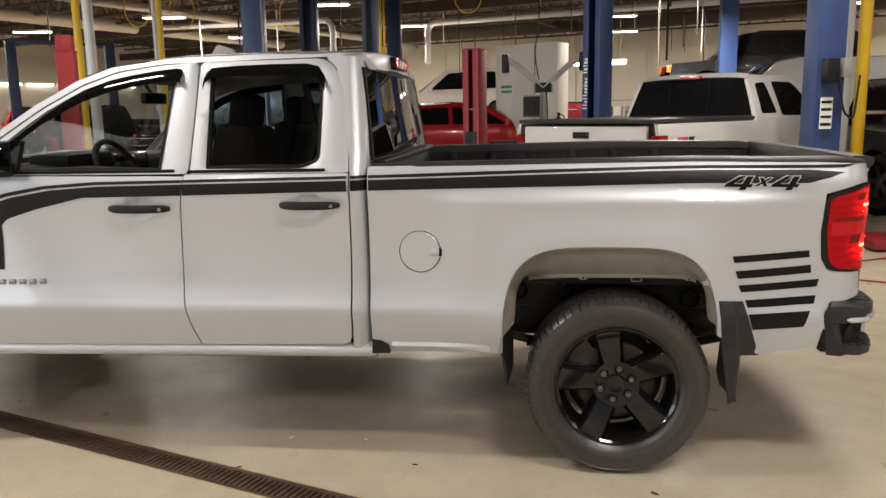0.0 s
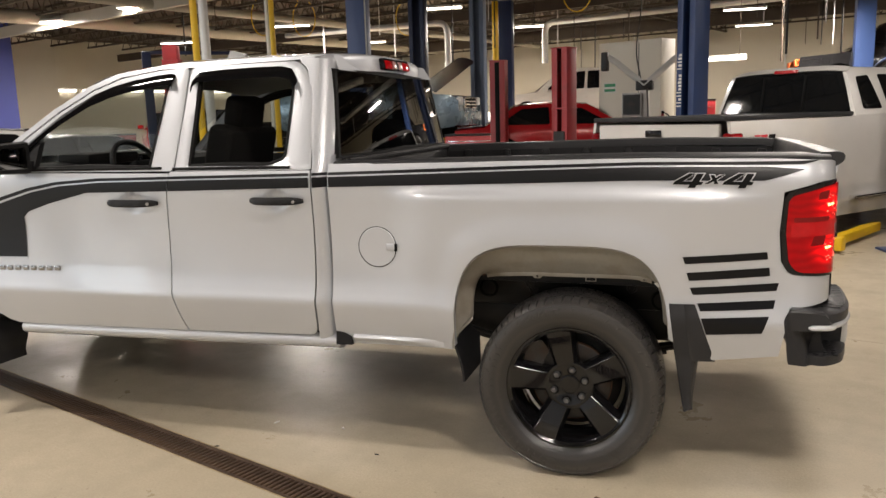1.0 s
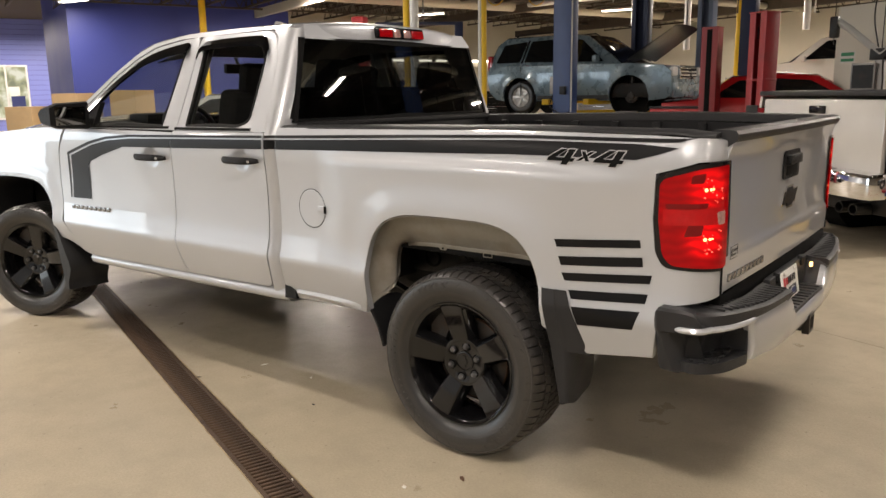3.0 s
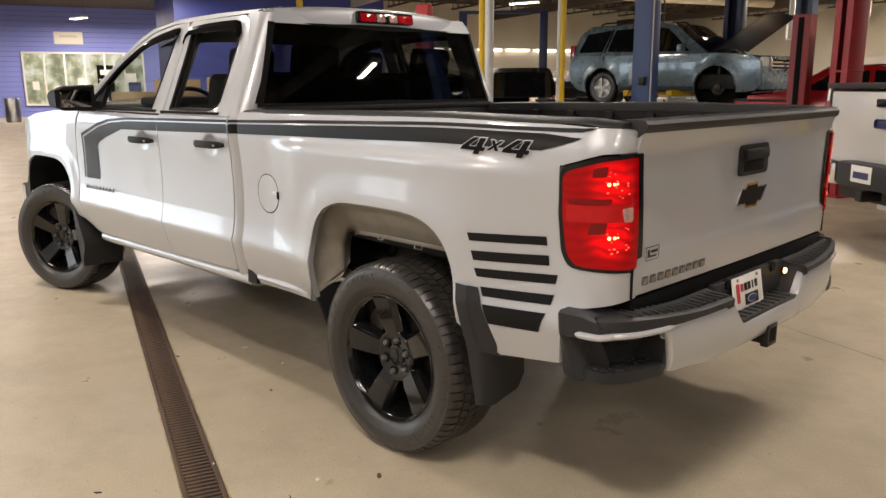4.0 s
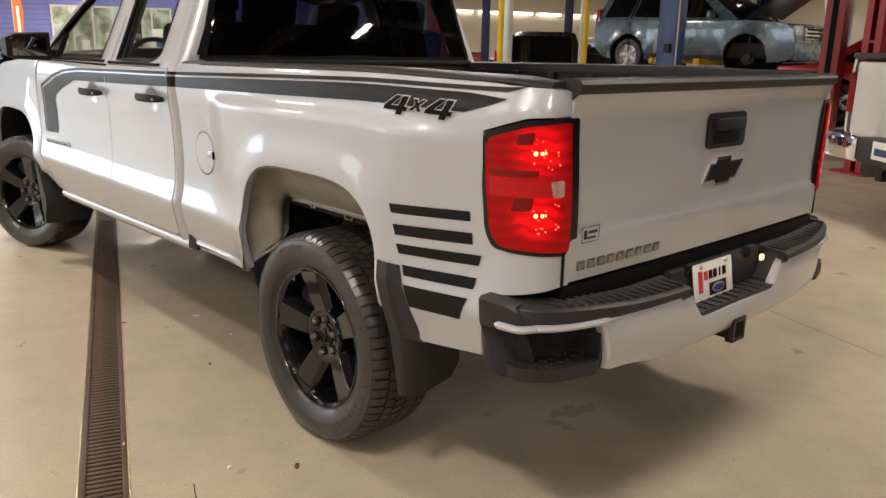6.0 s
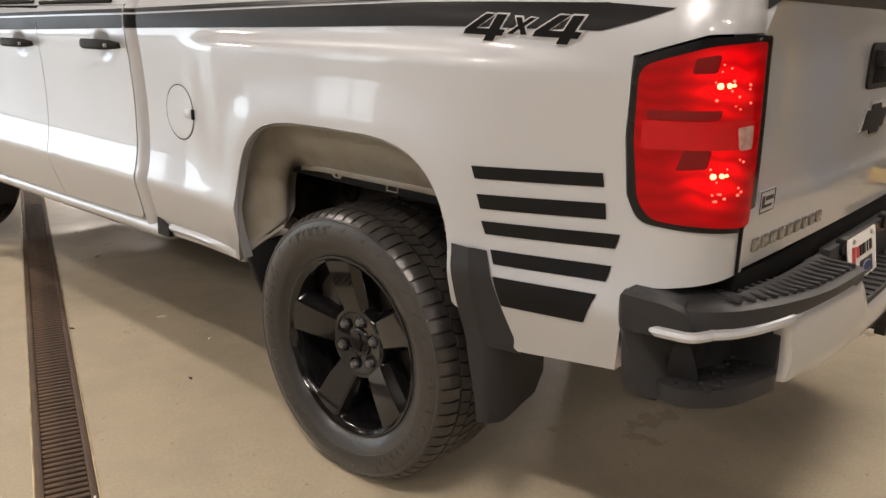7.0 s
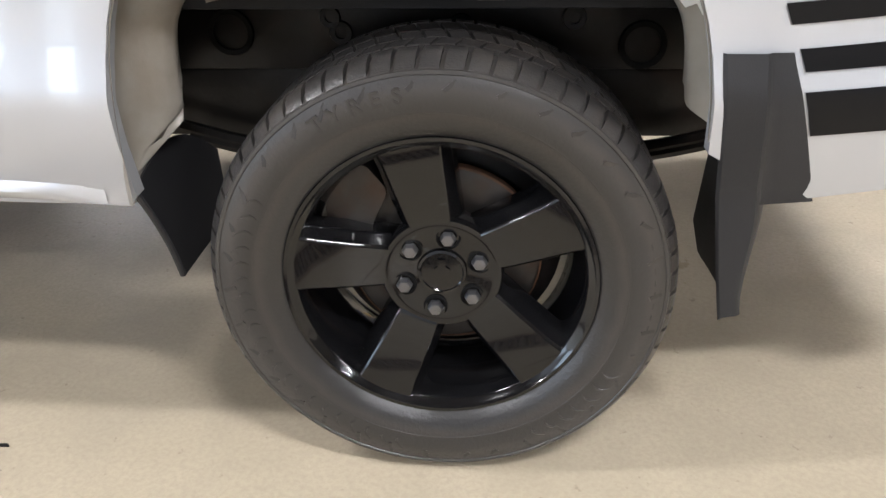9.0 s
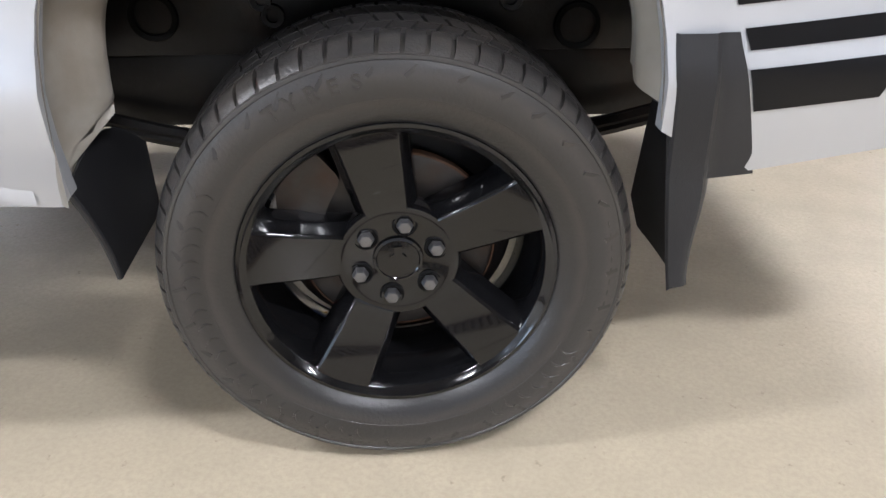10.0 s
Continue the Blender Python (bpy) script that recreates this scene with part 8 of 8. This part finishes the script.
saloon("red_saloon", pose(-2.9, 21.0, 0.0, 0, 0, 70), "red car parked low behind the lift", "red_car")
big_suv("white_sport_utility_car", pose(-2.6, 26.5, 1.1, 0, 0, 0), "white sport utility car raised on a far lift", "white_paint")
big_suv("white_van", pose(4.8, 15.0, 0.55, 0, 0, 0), "white windowless van raised on a lift", "white_paint", "van", True)
big_suv("black_pickup_rear", pose(-11.2, 18.0, 0.0, 0, 0, -50), "black car with red tail lamps facing away", "black_car")
saloon("dark_red_car", pose(-14.2, 20.6, 0.5, 0, 0, -50), "dark red car behind a black one", "red_car")
saloon("dark_green_car", pose(-8.4, 10.2, 0.0, 0, 0, 150), "dark green car standing beyond the pickup", "dark_green_car")
saloon("pale_car", pose(-13.0, 12.4, 0.15, 0, 0, 30), "pale car standing far across the hall", "white_paint")
big_suv("black_car_by_post", pose(6.2, 10.2, 0.1, 0, 0, 100), "black car beside the blue lift column", "black_car")

# ---- workshop furniture and clutter ----
# tall off-white panel with a wheel-alignment stand before it
cab2 = thing("tall_cabinet", pose(-0.05, 15.9, 0, 0, 0, -29), "tall off-white steel cabinet with a green notice", "cabinet")
part("body", box(BM(), (0, 0.25, 1.45), (1.42, 0.5, 2.9), 0.01), "white_panel", cab2)
part("door_gap", box(BM(), (0.22, -0.003, 1.45), (0.012, 0.008, 2.8)), "gap", cab2)
nt = part("notice", box(BM(), (-0.44, -0.004, 2.02), (0.30, 0.006, 0.20)), "paper", cab2, "green and white notice")
part("notice_bar", box(BM(), (-0.44, -0.009, 2.07), (0.26, 0.004, 0.06)), "green", nt)
part("notice_bar", box(BM(), (-0.44, -0.009, 1.97), (0.26, 0.004, 0.05)), "green", nt)
al = thing("alignment_stand", pose(0.33, 14.6, 0, 0, 0, -10), "grey wheel alignment stand with two camera arms and screen", "machine")
part("mast", box(BM(), (0, 0, 1.0), (0.14, 0.14, 2.0), 0.01), "grey_metal", al)
part("foot", box(BM(), (0, 0, 0.05), (0.7, 0.6, 0.10), 0.02), "grey_metal", al)
part("head", box(BM(), (0, 0, 2.0), (0.30, 0.16, 0.18), 0.02), "chassis", al)
for sg in (-1, 1):
    part("arm", tube(BM(), [(0, -0.03, 2.0), (sg * 0.50, -0.03, 2.42), (sg * 0.70, -0.03, 2.55)], 0.055, 8), "white_pipe", al)
    part("camera_head", box(BM(), (sg * 0.72, -0.04, 2.45), (0.13, 0.14, 0.34), 0.03), "chassis", al)
scn = part("screen", box(BM(), (-0.20, -0.12, 1.66), (0.36, 0.05, 0.42), 0.012), "grey_metal", al, "grey-framed dark screen")
part("screen_face", box(BM(), (-0.20, -0.148, 1.66), (0.31, 0.006, 0.36)), "chassis", scn)
part("cable", tube(BM(), bend([(0.06, -0.1, 1.95), (0.10, -0.12, 1.5), (0.05, -0.1, 1.0)], 0.2), 0.012, 6), "chassis", al)
part("cable", tube(BM(), bend([(-0.12, 0.2, 2.1), (-0.2, 0.1, 2.6), (-0.1, 0.1, 3.4), (-0.1, 0.1, 5.3)], 0.2), 0.012, 6), "chassis", al)


fx = thing("fire_extinguisher", pose(0.62, 15.45, 0.95, 0, 0, 0), "red fire extinguisher on a bracket beside the cabinet", "fire extinguisher")
part("cylinder", lathe(BM(), [(0.0005, 0.0), (0.075, 0.0), (0.08, 0.02), (0.08, 0.40), (0.06, 0.47), (0.025, 0.50), (0.025, 0.54), (0.0005, 0.54)], 20, "Z"), "lift_red", fx)
part("valve", box(BM(), (0, -0.03, 0.56), (0.05, 0.12, 0.05), 0.01), "gap", fx)
part("hose", tube(BM(), bend([(0.03, -0.05, 0.55), (0.12, -0.06, 0.5), (0.10, -0.05, 0.15)], 0.06), 0.012, 6), "gap", fx)
part("bracket_stand", box(BM(), (0, 0.10, -0.35), (0.10, 0.04, 1.20), 0.006), "grey_metal", fx)


def tool_cart(x, y, rz, paint, label, h=1.0, w=0.75):
    t = thing("tool_cart", pose(x, y, 0, 0, 0, rz), label, "tool cart", "tool carts")
    part("body", box(BM(), (0, 0, h / 2 + 0.06), (w, 0.45, h - 0.12), 0.012), paint, t)
    n = 5
    for k in range(n):
        z = 0.16 + (h - 0.22) * (k + 0.5) / n
        d = part("drawer", box(BM(), (0, -0.228, z), (w - 0.05, 0.012, (h - 0.22) / n - 0.012), 0.003), paint, t)
        part("drawer_pull", box(BM(), (0, -0.240, z + 0.05), (w - 0.12, 0.012, 0.014), 0.003), "chrome", d)
    part("top_tray", box(BM(), (0, 0, h + 0.02), (w + 0.03, 0.48, 0.04), 0.008), "chassis", t)
    for sx in (-1, 1):
        for sy in (-1, 1):
            part("castor", lathe(BM(), [(0.0005, -0.02), (0.055, -0.02), (0.06, 0.0), (0.055, 0.02), (0.0005, 0.02)], 14), "rubber", t).location = (sx * (w / 2 - 0.08), sy * 0.16, 0.06)
    return t


tool_cart(-0.15, 12.9, 10, "lift_red", "red steel tool cart with drawers", 1.05)
tool_cart(0.45, 13.6, -20, "lift_red", "red steel tool cart with a black tray top", 1.1)
tool_cart(-3.05, 15.2, 0, "red_car", "bright red rolling tool chest", 1.15, 1.1)
tool_cart(1.9, 17.5, 5, "chassis", "black steel tool cart", 1.3, 1.0)
tool_cart(2.9, 19.2, 5, "lift_navy", "navy steel tool cart", 1.5, 1.2)
tool_cart(-8.0, 15.4, 40, "chassis", "black steel tool cart in a far bay", 1.1, 0.9)
tool_cart(-11.5, 13.2, 40, "lift_red", "red tool cart in a far bay", 1.2, 0.9)
tool_cart(-7.2, 20.0, 0, "grey_metal", "grey steel tool cart", 1.2, 1.0)


tool_cart(1.3, 21.0, 0, "lift_red", "tall red steel tool chest", 1.75, 0.8)
tool_cart(3.3, 22.0, -10, "chassis", "tall black steel tool chest", 1.7, 1.1)
tool_cart(-1.3, 22.6, -10, "grey_metal", "grey steel tool chest by the far bays", 1.4, 1.2)
tool_cart(-4.9, 20.2, 0, "lift_red", "red steel tool chest by the far bays", 1.3, 0.9)
tool_cart(-10.2, 19.2, 30, "chassis", "black steel tool chest by the far bays", 1.5, 1.3)
tool_cart(-13.6, 17.2, 40, "lift_red", "red steel tool chest by the far bays", 1.3, 1.1)


def wall_shelf(x, y, rz, label):
    t = thing("storage_rack", pose(x, y, 0, 0, 0, rz), label, "rack", "storage racks")
    for sx in (-0.75, 0.75):
        for sy in (-0.2, 0.2):
            part("upright", box(BM(), (sx, sy, 0.95), (0.04, 0.04, 1.9), 0.003), "grey_metal", t)
    for z in (0.35, 0.85, 1.35, 1.86):
        part("shelf", box(BM(), (0, 0, z), (1.54, 0.46, 0.03), 0.003), "grey_metal", t)
    return t


rnd = random.Random(31)
for x, y, rz in ((-0.3, 27.6, -19), (2.9, 26.3, -19), (-6.2, 29.6, -19), (-14.6, 23.6, 60), (-9.2, 24.6, -10)):
    wall_shelf(x, y, rz, "grey steel storage rack with boxes on its shelves")
    m = pose(x, y, 0, 0, 0, rz)
    for z in (0.367, 0.867, 1.367):
        for k in range(4):
            p = m @ Vector((-0.54 + 0.36 * k, rnd.uniform(-0.05, 0.05), 0))
            o = part("stored_box", box(BM(), (0, 0, 0), (rnd.uniform(0.18, 0.30), 0.3, 0.30), 0.01), rnd.choice(("cardboard", "grey_metal", "lift_red", "chassis", "paper", "lift_blue", "yellow")))
            o.matrix_world = Matrix.Translation((p.x, p.y, z + 0.15)) @ Matrix.Rotation(radians(rz), 4, "Z")
            tagged(o, "small box on a storage rack shelf", "box", "stored boxes")


def bench(x, y, rz, w, label):
    t = thing("workbench", pose(x, y, 0, 0, 0, rz), label, "workbench", "workbenches")
    part("worktop", box(BM(), (0, 0, 0.92), (w, 0.7, 0.05), 0.008), "grey_metal", t)
    for sx in (-1, 1):
        for sy in (-1, 1):
            part("leg", box(BM(), (sx * (w / 2 - 0.06), sy * 0.3, 0.45), (0.06, 0.06, 0.9), 0.004), "chassis", t)
    part("shelf", box(BM(), (0, 0, 0.3), (w - 0.1, 0.6, 0.03), 0.004), "grey_metal", t)
    return t


random.seed(9)


def carton(x, y, z, s, rz, mm, label):
    o = part("carton", box(BM(), (0, 0, s[2] / 2), s, 0.008), mm)
    o.matrix_world = pose(x, y, z, 0, 0, rz)
    part("tape", box(BM(), (0, 0, s[2] + 0.0015), (s[0] * 1.002, 0.05, 0.003)), "paper", o)
    return tagged(o, label, "box", "cartons")


for bx, by, rz, w in ((-2.4, 28.6, -19, 3.0), (1.6, 27.2, -19, 3.0), (5.6, 25.9, -19, 3.0), (-13.0, 26.0, 60, 3.0), (-16.5, 21.0, 60, 3.0), (3.6, 13.9, -40, 1.6)):
    bench(bx, by, rz, w, "grey steel workbench with parts on it")
    m = pose(bx, by, 0, 0, 0, rz)
    for k in range(6):
        p = m @ Vector((random.uniform(-w / 2 + 0.2, w / 2 - 0.2), random.uniform(-0.2, 0.2), 0))
        s = (random.uniform(0.15, 0.35), random.uniform(0.12, 0.3), random.uniform(0.12, 0.45))
        carton(p.x, p.y, 0.945, s, rz + random.uniform(-20, 20), random.choice(("cardboard", "grey_metal", "paper", "lift_red", "chassis", "lift_blue")), "small box on a workbench")
# cartons before the blue wall
for p, s in (((-19.9, 12.2), (1.2, 0.8, 1.65)), ((-19.0, 13.4), (1.1, 0.8, 1.72)), ((-20.3, 11.0), (1.0, 0.8, 1.3))):
    carton(p[0], p[1], 0, s, -60, "cardboard", "brown cardboard carton stacked on the floor")
# drip trays and bins under the raised car
for k, (x, y, mm, s) in enumerate(((-5.9, 14.9, "lift_blue", (0.9, 0.4, 0.5)), (-4.6, 14.9, "lift_blue", (0.8, 0.4, 0.5)), (-3.5, 15.0, "grey_metal", (0.7, 0.5, 0.9)), (-6.7, 14.7, "chassis", (0.7, 0.5, 1.0)))):
    t = thing("parts_bin", pose(x, y, 0, 0, 0, 5), "steel parts bin on the floor under a raised car", "bin", "parts bins")
    part("bin_body", box(BM(), (0, 0, s[2] / 2 + 0.02), s, 0.02), mm, t)
    part("bin_rim", box(BM(), (0, 0, s[2] + 0.03), (s[0] + 0.04, s[1] + 0.04, 0.03), 0.008), mm, t)
# drain oil stand: funnel on a pole
od = thing("oil_drainer", pose(-4.05, 14.9, 0, 0, 0, 0), "grey steel rolling oil drainer with funnel", "oil drainer")
part("tank", lathe(BM(), [(0.0005, 0.1), (0.25, 0.1), (0.27, 0.15), (0.27, 0.6), (0.2, 0.7), (0.05, 0.72), (0.03, 0.75), (0.03, 1.0), (0.2, 1.08), (0.21, 1.1)], 24, "Z"), "grey_metal", od)
part("foot", box(BM(), (0, 0, 0.05), (0.5, 0.5, 0.1), 0.02), "chassis", od)
# orange feather banner by the far window
fb = thing("feather_banner", Matrix.Translation((-35.7, 11.1, 0)) @ HALL, "orange feather banner on a stand", "banner")
bm = prism(BM(), rounded([(0.0, 1.2, 0.05), (0.30, 1.5, 0.1), (0.42, 2.6, 0.15), (0.34, 3.2, 0.15), (0.12, 3.35, 0.1), (0.0, 3.1, 0.1)], 0.1), lambda u, v, d: (d, u, v), -0.01, 0.01)
part("cloth", bm, "orange", fb)
part("pole", tube(BM(), [(0, 0, 0), (0, 0, 3.2)], 0.02, 8), "white_pipe", fb)
part("foot", box(BM(), (0, 0, 0.02), (0.5, 0.5, 0.04), 0.01), "chassis", fb)
part("writing_bar", box(BM(), (0.012, 0.2, 2.3), (0.004, 0.12, 1.1)), "paper", fb)
cyl = part("steel_bin", lathe(BM(), [(0.0005, 0), (0.28, 0), (0.30, 0.02), (0.30, 0.95), (0.28, 1.0), (0.0005, 1.0)], 24, "Z"), "steel")
cyl.location = (-33.2, 11.3, 0)
tagged(cyl, "steel waste bin by the blue wall", "bin")
saloon("dark_showroom_car", pose(-34.2, 9.7, 0, 0, 0, -10), "dark car far off by the blue wall", "black_car")
# exhaust hose reel and rolling jack near the blue lift column
jk = thing("transmission_jack", pose(4.35, 8.9, 0, 0, 0, 0), "red transmission jack on a wheeled base", "jack")
part("base", box(BM(), (0, 0, 0.08), (0.9, 0.7, 0.10), 0.02), "lift_red", jk)
part("ram", tube(BM(), [(0, 0, 0.1), (0, 0, 1.25)], 0.07, 12), "grey_metal", jk)
part("saddle", box(BM(), (0, 0, 1.36), (0.42, 0.36, 0.16), 0.03), "lift_red", jk)
part("handle_bar", tube(BM(), [(-0.45, 0.1, 1.5), (0.4, 0.1, 1.5)], 0.02, 8), "steel", jk)
hs = thing("exhaust_hose", pose(4.65, 9.2, 0, 0, 0, 0), "black corrugated exhaust hose hanging in a loop", "hose")
ring = bend([(0.35, 0.3, TOP - 0.6), (0.35, 0.3, 2.2), (0.1, 0.2, 1.75), (-0.05, 0.0, 1.2), (0.05, -0.05, 0.4)], 0.5, 16)
part("hose_skin", tube(BM(), ring, [0.075 + 0.008 * (i % 2) for i in range(len(ring))], 12), "chassis", hs)
# floor debris: chips and scraps
random.seed(21)
for x, y, s, mm in ((0.843, 2.83, 0.030, "rust"), (0.70, 2.64, 0.022, "paper"), (-0.49, 3.252, 0.02, "paper"), (-0.866, 3.24, 0.026, "paper"), (0.98, 2.55, 0.02, "chassis"), (-0.2, 3.0, 0.015, "chassis"), (0.2, 2.0, 0.018, "chassis"), (-1.0, 2.9, 0.018, "chassis"), (1.2, 2.25, 0.022, "chassis"), (0.3, 2.42, 0.012, "paper")):
    bm = prism(BM(), [(s * math.cos(a) * random.uniform(0.4, 1), s * 0.4 * math.sin(a) * random.uniform(0.5, 1)) for a in steps(0, 2 * math.pi - 0.9, 6)], lambda u, v, d: (u, v, d), 0.0, 0.003)
    o = part("floor_scrap", bm, mm)
    o.matrix_world = pose(x, y, 0.0, 0, 0, random.uniform(0, 180))
    tagged(o, "small scrap lying on the concrete floor", "debris", "floor scraps")
crack = part("floor_crack", tube(BM(), [(0.72, 2.50, 0.0), (0.80, 2.47, 0.0005), (0.86, 2.46, 0.0), (0.93, 2.42, 0.0005), (0.97, 2.415, 0.0)], 0.0018, 4), "pit")
tagged(crack, "thin dark crack in the concrete", "crack", kind="structure")
o = part("air_hose", tube(BM(), bend([(3.9, 8.2, 0.01), (3.2, 7.8, 0.01), (3.0, 7.2, 0.01), (3.6, 6.9, 0.01), (4.6, 7.0, 0.01)], 0.4, 8), 0.008, 6), "lift_red")
tagged(o, "thin red air hose on the floor", "hose")
# number of daily things on the back wall
for k in range(9):
    u = -16 + 3.1 * k
    o = part("wall_conduit", tube(BM(), [hall(u, V1 - 0.03, 1.0), hall(u, V1 - 0.03, 5.2)], 0.03, 6), "white_pipe")
    tagged(o, "grey electrical conduit on the cream wall", "pipe", "wall conduits")
